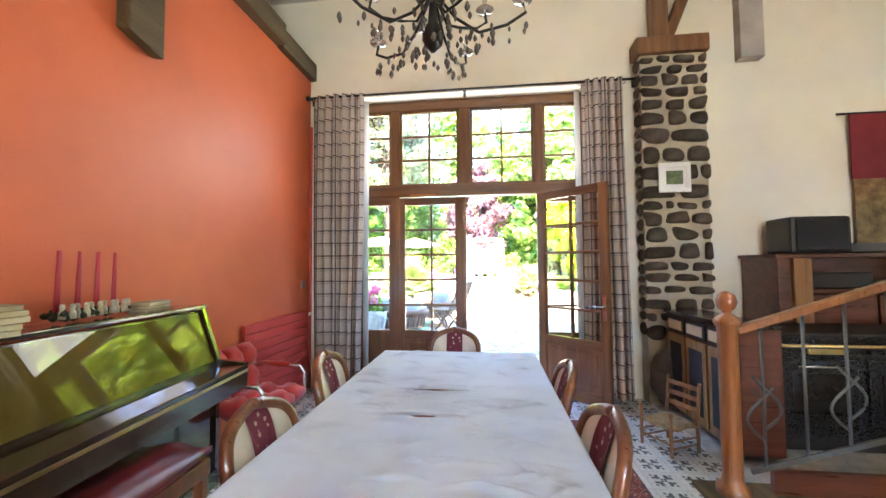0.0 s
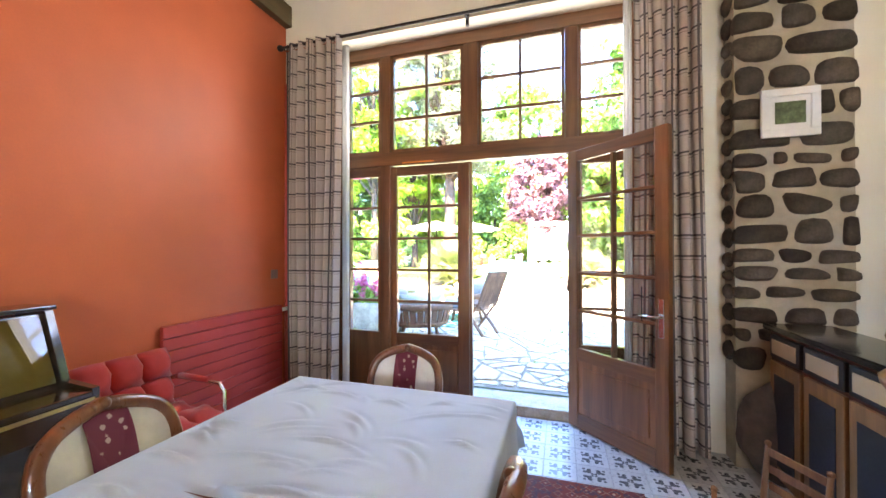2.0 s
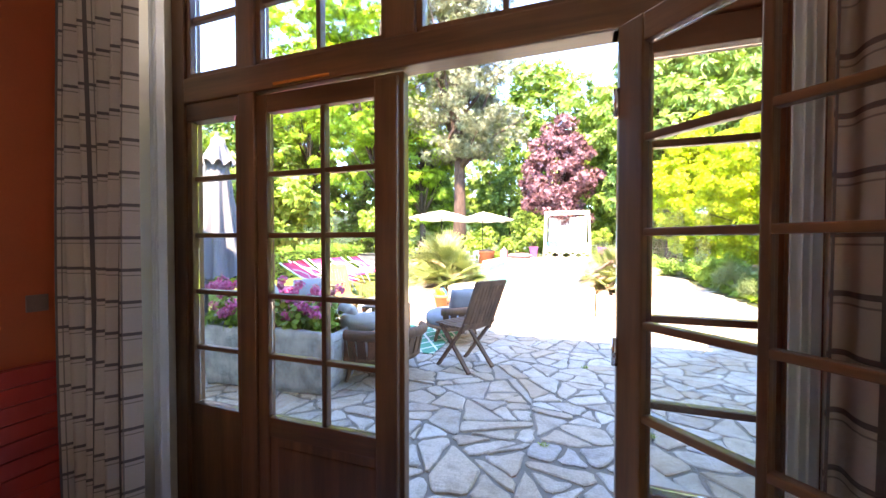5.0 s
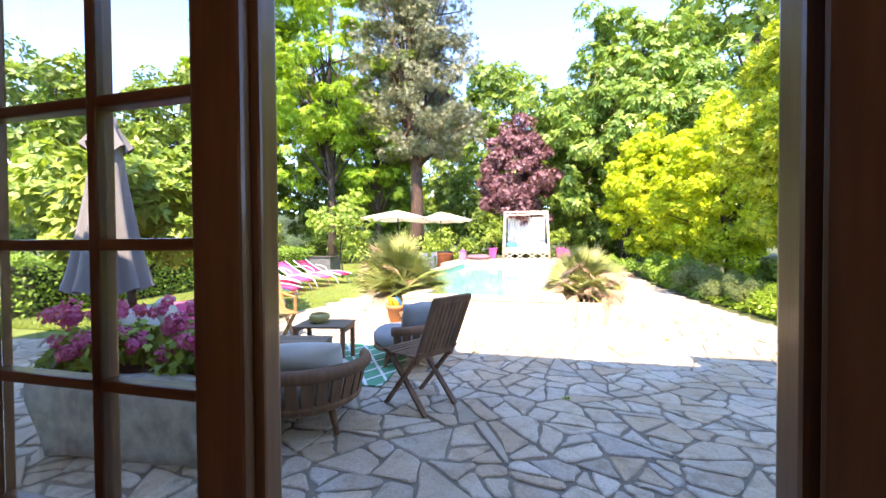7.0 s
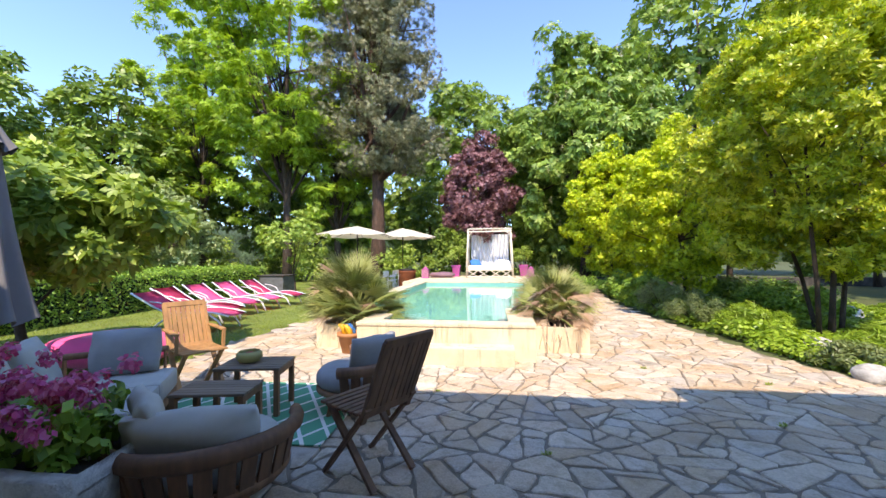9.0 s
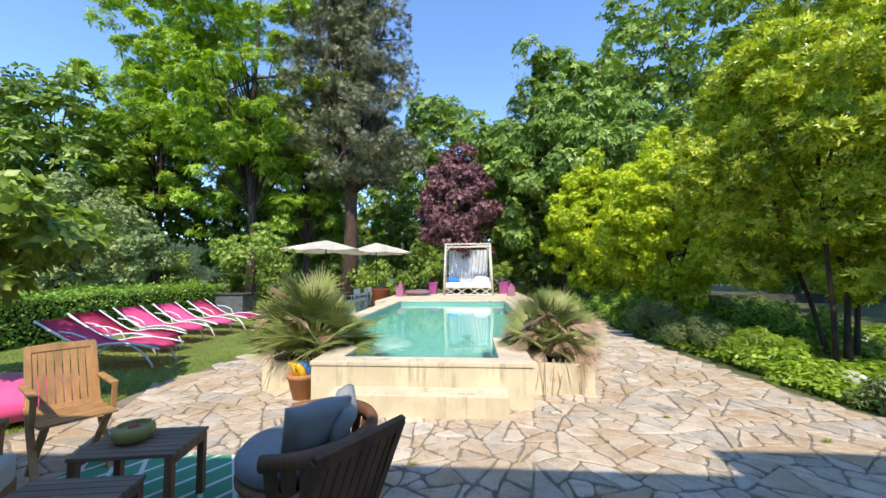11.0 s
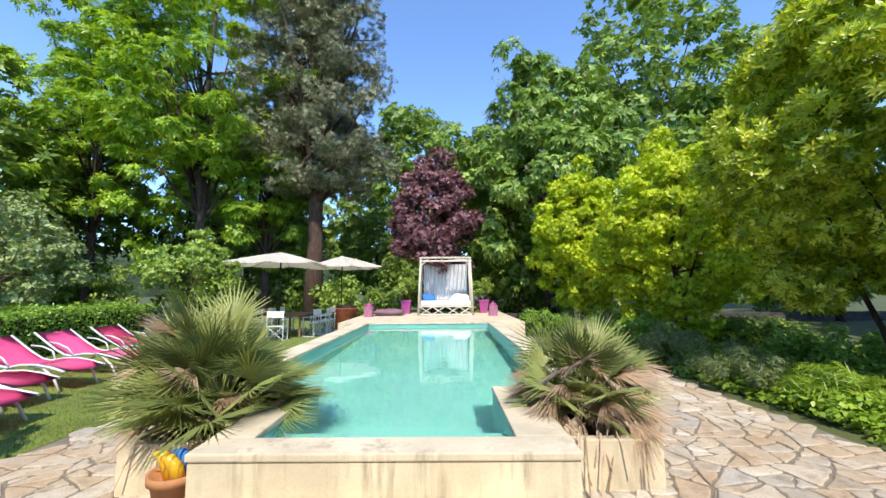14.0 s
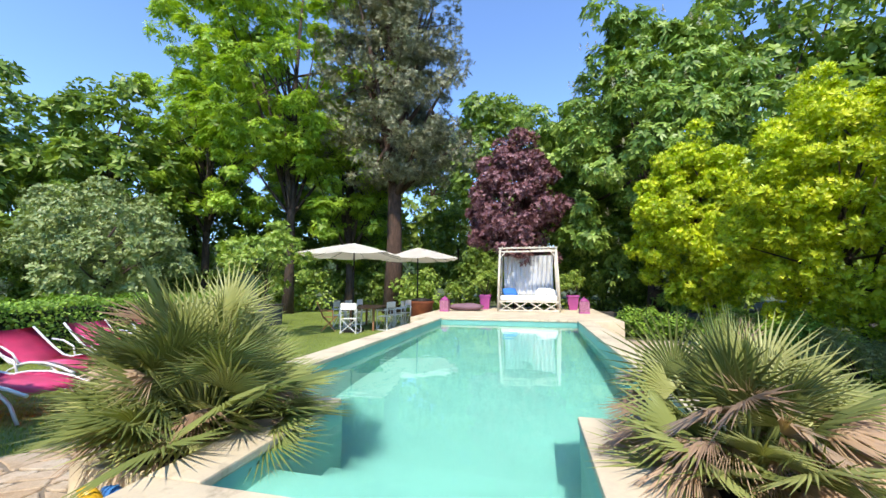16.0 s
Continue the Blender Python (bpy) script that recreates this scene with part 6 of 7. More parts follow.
# ---- dining room ----
def curtain(label, x0, x1, folds, seed):
    """A hanging curtain of checked cloth with eyelets on the rod."""
    c = thing("curtain", label, "curtain", "window curtains")
    rr = random.Random(seed)
    bm = B()
    uv = bm.loops.layers.uv.new("UVMap")
    n, rows = folds * 12, 22
    ph = [rr.uniform(-0.5, 0.5) for _ in range(folds + 1)]
    grid, us = [], [0.0]
    for k in range(n + 1):
        u = k / n
        col = []
        for q in range(rows + 1):
            t_ = q / rows
            z = 3.27 - t_ * 3.25
            amp = 0.050 * (0.75 + 0.5 * t_)
            a = u * folds * 2 * math.pi + ph[int(u * folds)] * 0.5 * t_
            x = x0 + (x1 - x0) * (0.5 + (u - 0.5) * (0.92 + 0.10 * math.sin(3 * t_ + seed)))
            col.append(bm.verts.new((x + 0.012 * math.sin(2 * a + seed), 3.80 + amp * math.sin(a) + 0.012 * math.sin(5 * t_ + 9 * u), z)))
        grid.append(col)
        if k:
            us.append(us[-1] + (grid[k][0].co - grid[k - 1][0].co).length)
    for k in range(n):
        for q in range(rows):
            f = bm.faces.new((grid[k][q], grid[k + 1][q], grid[k + 1][q + 1], grid[k][q + 1]))
            f.smooth = True
            for lp, (kk, qq) in zip(f.loops, ((k, q), (k + 1, q), (k + 1, q + 1), (k, q + 1))):
                lp[uv].uv = (us[kk], qq / rows * 3.25)
    part("cloth", bm, CHECK, c, "beige cloth with a dark window-pane check")
    for k in range(folds * 2):
        x = x0 + (x1 - x0) * (k + 0.5) / (folds * 2)
        bm = B()
        tube(bm, [(x + 0.028 * math.cos(b_), 3.80, 3.235 + 0.028 * math.sin(b_)) for b_ in (radians(45 * j) for j in range(9))], 0.005, 6, False)
        part("eyelet", bm, CHROME, c)
    return c


curtain("long beige checked curtain beside the red wall", -1.80, -1.22, 6, 1)
curtain("long beige checked curtain beside the stone pillar", 1.08, 1.55, 5, 4)
for x0, x1 in ((-1.24, -1.18), (1.05, 1.11)):
    bm = B()
    cols = []
    for k in range(25):
        u = k / 24
        cols.append([bm.verts.new((x0 + (x1 - x0) * u, 3.86 + 0.02 * math.sin(u * 20), z)) for z in (0.02, 1.6, 3.2)])
    for a_, b_ in zip(cols, cols[1:]):
        for q in range(2):
            bm.faces.new((a_[q], b_[q], b_[q + 1], a_[q + 1])).smooth = True
    bmesh.ops.solidify(bm, geom=bm.faces[:], thickness=0.003)
    solid("sheer_curtain", bm, SHEER, "narrow strip of white sheer curtain lining", "curtain", "window curtains", "thing")
rod = thing("curtain_rod", "black iron curtain rod on brackets", "curtain rod")
bm = B()
tube(bm, [(-1.86, 3.80, 3.25), (1.70, 3.80, 3.25)], 0.013, 10)
part("rod", bm, BLACK_IRON, rod)
for x in (-1.86, 1.70):
    bm = B()
    bmesh.ops.create_icosphere(bm, subdivisions=2, radius=0.03, matrix=Matrix.Translation((x, 3.80, 3.25)))
    part("finial", bm, BLACK_IRON, rod, smooth=True)
for x in (-1.84, -0.10, 1.66):
    bm = B()
    tube(bm, [(x, 3.898, 3.25), (x, 3.80, 3.25)], 0.010, 6)
    tube(bm, [(x, 3.895, 3.20), (x, 3.895, 3.30)], 0.016, 6)
    part("bracket", bm, BLACK_IRON, rod)
# The orange light on this strip is only its base colour; nothing emits.
ribbon = thing("strip_light", "thin strip at the head of the door, orange light put into its colour", "strip")
part("strip", box(B(), -0.75, -0.45, 4.062, 4.069, 2.16, 2.172), mat("orange_strip", (0.75, 0.22, 0.03), 0.4, 0, 0.05), ribbon)


def table():
    t = thing("dining_table", "long dining table under a white cloth", "table")
    x0, x1, y0, y1 = -0.585, 0.425, 0.52, 2.44
    part("tabletop", box(B(), x0 + 0.012, x1 - 0.012, y0 + 0.012, y1 - 0.012, 0.715, 0.745, 0.006), CHAIR_WOOD, t)
    for x in (x0 + 0.09, x1 - 0.09):
        for y in (y0 + 0.09, y1 - 0.09):
            bm = B()
            lathe(bm, [(0.030, 0.0), (0.035, 0.1), (0.028, 0.2), (0.042, 0.45), (0.030, 0.55), (0.045, 0.60), (0.045, 0.715)], 14, pose(x, y, 0))
            part("leg", bm, CHAIR_WOOD, t)


table()


def tablecloth():
    x0, x1, y0, y1 = -0.60, 0.44, 0.51, 2.455
    nx, ny, drop = 150, 260, 0.20
    u, v = np.meshgrid(np.linspace(x0 - drop, x1 + drop, nx + 1), np.linspace(y0 - drop, y1 + drop, ny + 1))
    ox, oy = np.maximum(np.maximum(x0 - u, u - x1), 0), np.maximum(np.maximum(y0 - v, v - y1), 0)
    d = np.maximum(ox, oy)
    r = np.random.default_rng(57)
    cr = 0.003 * np.sin(u * 5 + 1.1 * np.sin(v * 3)) * np.sin(v * 4.3 + 0.8)
    # soft folds, mostly across the table
    for _ in range(120):
        ax, ay, a = r.uniform(x0, x1), y0 + (y1 - y0) * r.uniform(0, 1) ** 1.3, r.normal(scale=0.35)
        ln, wd, h = r.uniform(0.03, 0.12), r.uniform(0.007, 0.013), r.uniform(0.006, 0.016)
        p, q = (u - ax) * math.cos(a) + (v - ay) * math.sin(a), (v - ay) * math.cos(a) - (u - ax) * math.sin(a)
        q = q + 0.15 * p * p / ln
        cr = cr + h * np.exp(-(p / ln) ** 2) * (np.exp(-(q / wd) ** 2) - 0.5 * np.exp(-((q - 1.8 * wd) / wd) ** 2))
    for ax, ay, lx in ((-0.12, 1.62, 0.16), (-0.13, 1.30, 0.17)):
        q = v - ay - 0.012 * np.sin(9 * u)
        cr = cr + np.exp(-((u - ax) / lx) ** 2) * (0.020 * np.exp(-((q - 0.028) / 0.014) ** 2) + 0.016 * np.exp(-((q + 0.026) / 0.013) ** 2) - 0.006 * np.exp(-(q / 0.012) ** 2))
    edge = np.clip(np.minimum(np.minimum(u - x0, x1 - u), np.minimum(v - y0, y1 - v)) / 0.05, 0, 1)
    flare = d * 0.10 * (1 + 0.8 * np.sin(v * 21 + u * 17))
    px = np.clip(u, x0, x1) + np.where(ox > 0, np.sign(u) * (flare + 0.004), 0)
    py = np.clip(v, y0, y1) + np.where(oy > 0, np.sign(v - 1.5) * (flare + 0.004), 0)
    vs = np.stack([px, py, 0.757 - d + cr * edge], -1).reshape(-1, 3)
    idx = np.arange((nx + 1) * (ny + 1)).reshape(ny + 1, nx + 1)
    f = np.stack([idx[:-1, :-1], idx[:-1, 1:], idx[1:, 1:], idx[1:, :-1]], -1).reshape(-1, 4)
    me = raw_mesh("tablecloth", vs, f, CLOTH)
    me.polygons.foreach_set("use_smooth", np.ones(len(f), bool))
    cloth = tagged(new("tablecloth", me), "creased white linen cloth over the dining table", "tablecloth")
    # Added dark russet slits, as if red-brown table wood showed between the folds.
    trim = mat("russet_fold_slit", (0.16, 0.055, 0.04), 0.85, 0, 0.4, 30, 150, 0.3, 0.001)
    for ax, ay, lx, w in ((-0.12, 1.62, 0.17, 0.012), (-0.13, 1.30, 0.16, 0.009)):
        bm = B()
        ring = []
        for sgn in (1, -1):
            for k in range(25):
                t_ = -1 + k / 12
                x = ax + sgn * t_ * lx
                ring.append(bm.verts.new((x, ay + 0.012 * math.sin(9 * x) + sgn * w * (1 - t_ * t_) * (0.35 + 0.65 * math.exp(-(t_ / 0.3) ** 2)), 0.760 + 0.004 * (1 - t_ * t_))))
        ring = [q for k, q in enumerate(ring) if k not in (25, 49)]
        bm.faces.new(ring)
        part("fold_slit", bm, trim, cloth, "dark russet slit added where a fold bares the table")


tablecloth()


def dining_chair():
    """x is ahead; the back stands behind the seat."""
    c = thing("dining_chair", "carved walnut chair with cream and burgundy brocade upholstery", "chair", "chairs round the dining table")
    part("seat", pillow(B(), pose(0.22, 0, 0.46), 0.46, 0.47, 0.13, 8), CREAM_FABRIC, c)
    part("seat_stripe", pillow(B(), pose(0.22, 0, 0.466), 0.462, 0.16, 0.135, 8), BROCADE, c, "burgundy brocade stripe")
    part("seat_frame", box(B(), -0.01, 0.45, -0.235, 0.235, 0.37, 0.43, 0.015), CHAIR_WOOD, c)

    def outline(s, lift=0.0):
        pts = []
        for k in range(41):
            a = 2 * math.pi * k / 40
            cs, sn = math.cos(a), math.sin(a)
            y = 0.215 * s * math.copysign(abs(cs) ** 0.62, cs)
            z = 0.70 + 0.205 * s * math.copysign(abs(sn) ** 0.70, sn) + (0.022 * s * math.exp(-(y / 0.07) ** 2) if sn > 0 else 0)
            y *= 0.90 + 0.14 * (z - 0.5) / 0.4
            pts.append(Vector((-0.02 - 0.22 * (z - 0.48) + 0.05 * (1 - (y / 0.22) ** 2) * -0.6 + lift, y, z)))
        return pts
    bm = B()
    tube(bm, outline(1.0), 0.024, 8, False)
    part("back_frame", bm, CHAIR_WOOD, c)
    crest = B()
    for y, r_ in ((0, 0.020), (-0.035, 0.014), (0.035, 0.014), (-0.065, 0.010), (0.065, 0.010)):
        bmesh.ops.create_icosphere(crest, subdivisions=2, radius=r_, matrix=Matrix.Translation((-0.135, y, 0.932 - abs(y) * 0.2)))
    part("carved_crest", crest, CHAIR_WOOD, c, smooth=True)

    def panel(lo, hi, push, thick):
        bm = B()
        o = outline(0.93)
        for sgn in (1, -1):
            ring = [bm.verts.new((p.x + sgn * thick * 0.35, min(max(p.y, lo), hi), p.z)) for p in o[:-1]]
            ctr = bm.verts.new((-0.02 - 0.22 * 0.22 - 0.03 + sgn * thick + push * sgn, (lo + hi) / 2, 0.70))
            for a_, b_ in zip(ring, ring[1:] + ring[:1]):
                if (a_.co - b_.co).length > 1e-5:
                    f = bm.faces.new((a_, b_, ctr))
                    f.smooth = True
        return bm
    part("backrest", panel(-0.3, 0.3, 0.0, 0.025), CREAM_FABRIC, c)
    part("back_stripe", panel(-0.070, 0.070, 0.004, 0.027), BROCADE, c, "burgundy brocade stripe")
    for y in (-0.19, 0.19):
        bm = B()
        tube(bm, [(-0.06, y * 1.05, 0.0), (-0.01, y, 0.22), (0.005, y, 0.42), (-0.035, y, 0.55)], [0.016, 0.019, 0.022, 0.022], 8)
        part("leg", bm, CHAIR_WOOD, c)
        bm = B()
        tube(bm, [(0.45, y * 1.12, 0.0), (0.425, y * 1.08, 0.10), (0.43, y * 1.1, 0.25), (0.42, y * 1.08, 0.40)], [0.013, 0.015, 0.020, 0.028], 8)
        part("leg", bm, CHAIR_WOOD, c)
    return c


dch = dining_chair()
spots = [(-0.58, 1.70, 4), (-0.56, 1.05, -4), (0.395, 1.73, 178), (0.40, 1.10, 184), (-0.12, 2.56, -88)]
SMALLER = Matrix.Diagonal((0.96, 0.92, 0.97, 1))
dch.matrix_basis = pose(*spots[0][:2], 0, 0, 0, spots[0][2]) @ SMALLER
for x, y, a in spots[1:]:
    copy_thing(dch, pose(x, y, 0, 0, 0, a) @ SMALLER)
solid("persian_rug", box(B(), -0.68, 0.68, -1.5, 1.5, 0.0, 0.012), RUG, "worn red Persian rug under the dining table", "rug", kind="thing").matrix_basis = pose(0.38, 1.74, 0.006)


def piano():
    p = thing("upright_piano", "dark glossy lacquered upright piano against the red wall", "piano", m=Matrix.Translation((-1.63, 2.07, 0)) @ pose(0, 0, 0, 0, 0, 5) @ Matrix.Translation((1.63, -2.07, 0)))
    Y0, Y1 = 0.55, 2.07
    prof = [(-1.872, 0.0), (-1.872, 1.075), (-1.705, 1.075), (-1.60, 0.76), (-1.60, 0.0)]
    bm = B()
    a_ = [bm.verts.new((x, Y0 + 0.03, z)) for x, z in prof]
    b_ = [bm.verts.new((x, Y1 - 0.03, z)) for x, z in prof]
    bm.faces.new(a_)
    bm.faces.new(b_[::-1])
    for k in range(5):
        bm.faces.new((a_[k], b_[k], b_[(k + 1) % 5], a_[(k + 1) % 5]))
    part("body", bm, LACQUER, p)
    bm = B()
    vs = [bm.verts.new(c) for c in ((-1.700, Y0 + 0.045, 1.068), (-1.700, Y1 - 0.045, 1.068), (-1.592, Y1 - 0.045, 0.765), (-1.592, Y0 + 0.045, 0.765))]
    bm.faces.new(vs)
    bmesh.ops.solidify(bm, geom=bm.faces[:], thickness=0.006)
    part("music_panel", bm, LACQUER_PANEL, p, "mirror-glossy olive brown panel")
    for y in (Y0, Y1 - 0.032):
        bm = B()
        side = [(-1.874, 0.0), (-1.874, 1.09), (-1.685, 1.09), (-1.578, 0.77), (-1.40, 0.75), (-1.40, 0.60), (-1.58, 0.57), (-1.58, 0.0)]
        a_ = [bm.verts.new((x, y, z)) for x, z in side]
        b_ = [bm.verts.new((x, y + 0.032, z)) for x, z in side]
        bm.faces.new(a_)
        bm.faces.new(b_[::-1])
        for k in range(8):
            bm.faces.new((a_[k], b_[k], b_[(k + 1) % 8], a_[(k + 1) % 8]))
        part("side_panel", bm, LACQUER, p)
    part("top_lid", box(B(), -1.876, -1.678, Y0 - 0.012, Y1 + 0.012, 1.091, 1.112, 0.005), LACQUER, p)
    part("key_lid", box(B(), -1.60, -1.388, Y0 + 0.034, Y1 - 0.034, 0.715, 0.742, 0.006), LACQUER, p, "closed glossy key lid")
    part("key_slip", box(B(), -1.40, -1.382, Y0 + 0.034, Y1 - 0.034, 0.605, 0.714, 0.004), LACQUER, p)
    part("key_bed", box(B(), -1.58, -1.40, Y0 + 0.034, Y1 - 0.034, 0.60, 0.70), LACQUER, p)
    part("trim", box(B(), -1.384, -1.378, Y0 + 0.034, Y1 - 0.034, 0.700, 0.716, 0.001), BRASS, p, "thin metal edge trim")
    part("toe_rail", box(B(), -1.60, -1.56, Y0 + 0.03, Y1 - 0.03, 0.0, 0.10, 0.005), LACQUER, p)


piano()
bench = thing("piano_bench", "piano bench with oxblood leather top", "bench", m=pose(-1.37, 1.12, 0))
part("seat", pillow(B(), pose(0, 0, 0.475), 0.36, 0.84, 0.10, 8), OXBLOOD, bench)
part("apron", box(B(), -0.165, 0.165, -0.40, 0.40, 0.36, 0.44, 0.006), CHAIR_WOOD, bench)
for x in (-0.14, 0.14):
    for y in (-0.37, 0.37):
        part("leg", box(B(), x - 0.022, x + 0.022, y - 0.022, y + 0.022, 0, 0.36, 0.004), CHAIR_WOOD, bench)

holder = thing("candle_holder", "garland of small figures holding four red candles", "candle holder", m=pose(-1.745, 1.40, 1.112, 0, 0, 5))
bm = B()
r = np.random.default_rng(151)
for k in range(70):
    bmesh.ops.create_icosphere(bm, subdivisions=1, radius=float(r.uniform(0.010, 0.022)), matrix=Matrix.Translation((r.uniform(-0.05, 0.05), r.uniform(-0.17, 0.17), 0.02 + abs(r.normal()) * 0.014)))
part("garland", bm, GREEN_GARLAND, holder)
for k in range(11):
    y = -0.165 + k * 0.033
    bm = B()
    lathe(bm, [(0.014, 0.02), (0.013, 0.05), (0.008, 0.058), (0.011, 0.07), (0.009, 0.082), (0.002, 0.086)], 10, pose(0.035 + 0.012 * (k % 2), y, 0))
    part("figure", bm, FIGURE, holder, "small painted figure")
for k in range(4):
    y = -0.14 + k * 0.093
    bm = B()
    tube(bm, [(-0.02, y, 0.02), (-0.02, y + 0.006, 0.32)], [0.013, 0.008], 10)
    part("candle", bm, CANDLE, holder, "slim red candle")


def book_stack(x, y, z, n, w, d, rot, label, lean=0.02):
    s = thing("book_stack", label, "books", "books on the piano", m=pose(x, y, z, 0, 0, rot))
    h = 0.0
    for k in range(n):
        th = rnd.uniform(0.010, 0.022)
        a = rnd.uniform(-6, 6)
        bk = part("book", obox(B(), pose(rnd.uniform(-lean, lean), rnd.uniform(-lean, lean), h + th / 2, 0, 0, a), w * rnd.uniform(0.9, 1), d * rnd.uniform(0.9, 1), th, 0.002), PAPER, s)
        part("cover", obox(B(), pose(0, 0, h + th + 0.001, 0, 0, a), w * 0.98, d * 0.98, 0.002), mat("book_cover", (0.28, 0.20, 0.09), 0.6, 0, 0.3), bk)
        h += th + 0.003


book_stack(-1.77, 1.76, 1.112, 3, 0.12, 0.17, 5, "three small old books stacked on the piano")
book_stack(-1.66, 0.88, 1.112, 5, 0.20, 0.28, -8, "pile of sheet music on the piano")


def red_chair():
    c = thing("red_armchair", "buttoned red fabric armchair with chrome tube frame", "armchair", m=pose(-1.56, 2.42, 0))
    for a in range(3):
        for b_ in range(2):
            part("back_cushion", pillow(B(), pose(-0.17 - 0.03 * b_, -0.165 + a * 0.165, 0.50 + b_ * 0.17, 0, 78, 0), 0.19, 0.185, 0.13, 5), RED_FABRIC, c, "buttoned red back cushion")
            part("seat_cushion", pillow(B(), pose(-0.04 + b_ * 0.20, -0.165 + a * 0.165, 0.385), 0.215, 0.185, 0.13, 5), RED_FABRIC, c, "buttoned red seat cushion")
    for y in (-0.275, 0.275):
        bm = B()
        tube(bm, [(-0.22, y, 0.02), (0.20, y, 0.02), (0.245, y, 0.05), (0.235, y, 0.52), (0.20, y, 0.565), (-0.10, y, 0.575), (-0.25, y, 0.56)], 0.013, 8)
        part("frame", bm, CHROME, c, "bent chrome tube frame")
        bm = B()
        tube(bm, [(-0.12, y, 0.585), (0.12, y, 0.58)], 0.019, 8)
        part("arm_pad", bm, RED_FABRIC, c)


red_chair()
rad = thing("radiator", "flat red panel radiator on the red wall", "radiator")
for k in range(9):
    z = 0.14 + k * 0.082
    part("panel", box(B(), -1.866, -1.835, 2.70, 3.80, z, z + 0.077, 0.004), RED_METAL, rad)
part("back_plate", box(B(), -1.878, -1.867, 2.72, 3.78, 0.13, 0.875), RED_METAL, rad)
bm = B()
tube(bm, [(-1.845, 3.80, 0.83), (-1.845, 3.88, 0.83)], 0.018, 10)
part("valve", bm, SHEER, rad, "white thermostat knob")
bm = B()
tube(bm, [(-1.845, 3.86, 0.83), (-1.845, 3.86, 0.02)], 0.008, 8)
part("pipe", bm, RED_METAL, rad)
sw = thing("light_switch", "small grey switch on the red wall", "switch")
part("plate", box(B(), -1.878, -1.868, 3.70, 3.78, 1.12, 1.20, 0.003), mat("grey_switch_plastic", (0.30, 0.20, 0.18), 0.5), sw)
solid("pipe", tube(B(), [(-1.86, 3.885, 0.0), (-1.86, 3.885, 2.95)], 0.016, 8), RED_METAL, "thin red heating pipe in the corner", "pipe", kind="thing")


# stone pillar
def pillar():
    """Rubble laid in rough courses, with flat rounded stones."""
    p = thing("pillar", "fieldstone pillar set in cream mortar", "pillar", kind="structure")
    X0, X1, F = 1.66, 2.29, 3.72
    part("core", box(B(), X0 + 0.015, X1 - 0.015, F + 0.02, 3.898, 0.0, 3.45), MORTAR, p, "cream mortar")
    r = np.random.default_rng(9)
    z = 0.60
    while z < 3.40:
        h = min(r.uniform(0.085, 0.19), 3.44 - z)
        x = X0 - 0.012
        while x < X1 - 0.03:
            w = r.uniform(0.10, 0.28) if h < 0.14 else r.uniform(0.16, 0.32)
            if X1 + 0.012 - (x + w) < 0.075:
                w = X1 + 0.012 - x
            hh = h * r.uniform(0.68, 0.98)
            g = r.uniform(0.008, 0.020)
            cx, cz = x + w / 2, z + h / 2 + r.uniform(-0.010, 0.010)
            a0, ax, az = r.uniform(0, 6.28), (w / 2 - g) * r.uniform(0.90, 1.0), (hh / 2 - 0.006)
            e, skew = r.uniform(0.42, 0.75), r.normal(scale=0.14)
            poly = []
            for k in range(16):
                t_ = 2 * math.pi * k / 16
                cs, sn = math.cos(t_), math.sin(t_)
                rr_ = 1 + 0.08 * math.sin(2 * t_ + a0) + 0.07 * math.sin(3 * t_ + 2 * a0)
                qx = ax * math.copysign(abs(cs) ** e, cs) * rr_
                poly.append(np.array((qx, az * math.copysign(abs(sn) ** e, sn) * rr_ * (1 + 0.25 * skew * cs * 4) + skew * 0.25 * qx)))
            proud = r.uniform(0.014, 0.034)
            bm = B()
            rings = [[bm.verts.new((q[0] * f, y + r.normal(scale=0.0018), q[1] * f)) for q in poly] for f, y in ((1.0, 0.03), (1.0, 0.006), (0.93, -proud * 0.7), (0.68, -proud))]
            for a, b_ in zip(rings, rings[1:]):
                for k in range(16):
                    bm.faces.new((a[k], a[(k + 1) % 16], b_[(k + 1) % 16], b_[k]))
            bm.faces.new(rings[-1])
            ob = new("stone", mesh_of("stone", bm, PILLAR_STONE, True))
            ob.parent = p
            ob.location = (cx, F + 0.012, cz)
            x += w
        z += h
    # stones on the flank towards the window
    z = 0.64
    while z < 3.36:
        h = r.uniform(0.08, 0.16)
        bm = B()
        bmesh.ops.create_icosphere(bm, subdivisions=2, radius=1.0, matrix=Matrix.Diagonal((0.035, 0.065, h * 0.42, 1)))
        ob = new("stone", mesh_of("stone", bm, PILLAR_STONE, True))
        ob.parent = p
        ob.location = (X0 + 0.012, F + 0.105, z + h / 2)
        z += h
    part("capital", box(B(), X0 - 0.03, X1 + 0.02, F - 0.03, 3.90, 3.45, 3.62, 0.015), POST_WOOD, p, "oak block on the pillar")
    part("post", box(B(), X0 + 0.15, X0 + 0.30, F + 0.02, 3.88, 3.62, 4.44, 0.01), POST_WOOD, p, "oak post above the pillar")
    part("brace", bar(B(), (X0 + 0.30, F + 0.09, 3.64), (X0 + 0.62, F + 0.09, 4.44), 0.12, 0.10, 0.008), POST_WOOD, p)


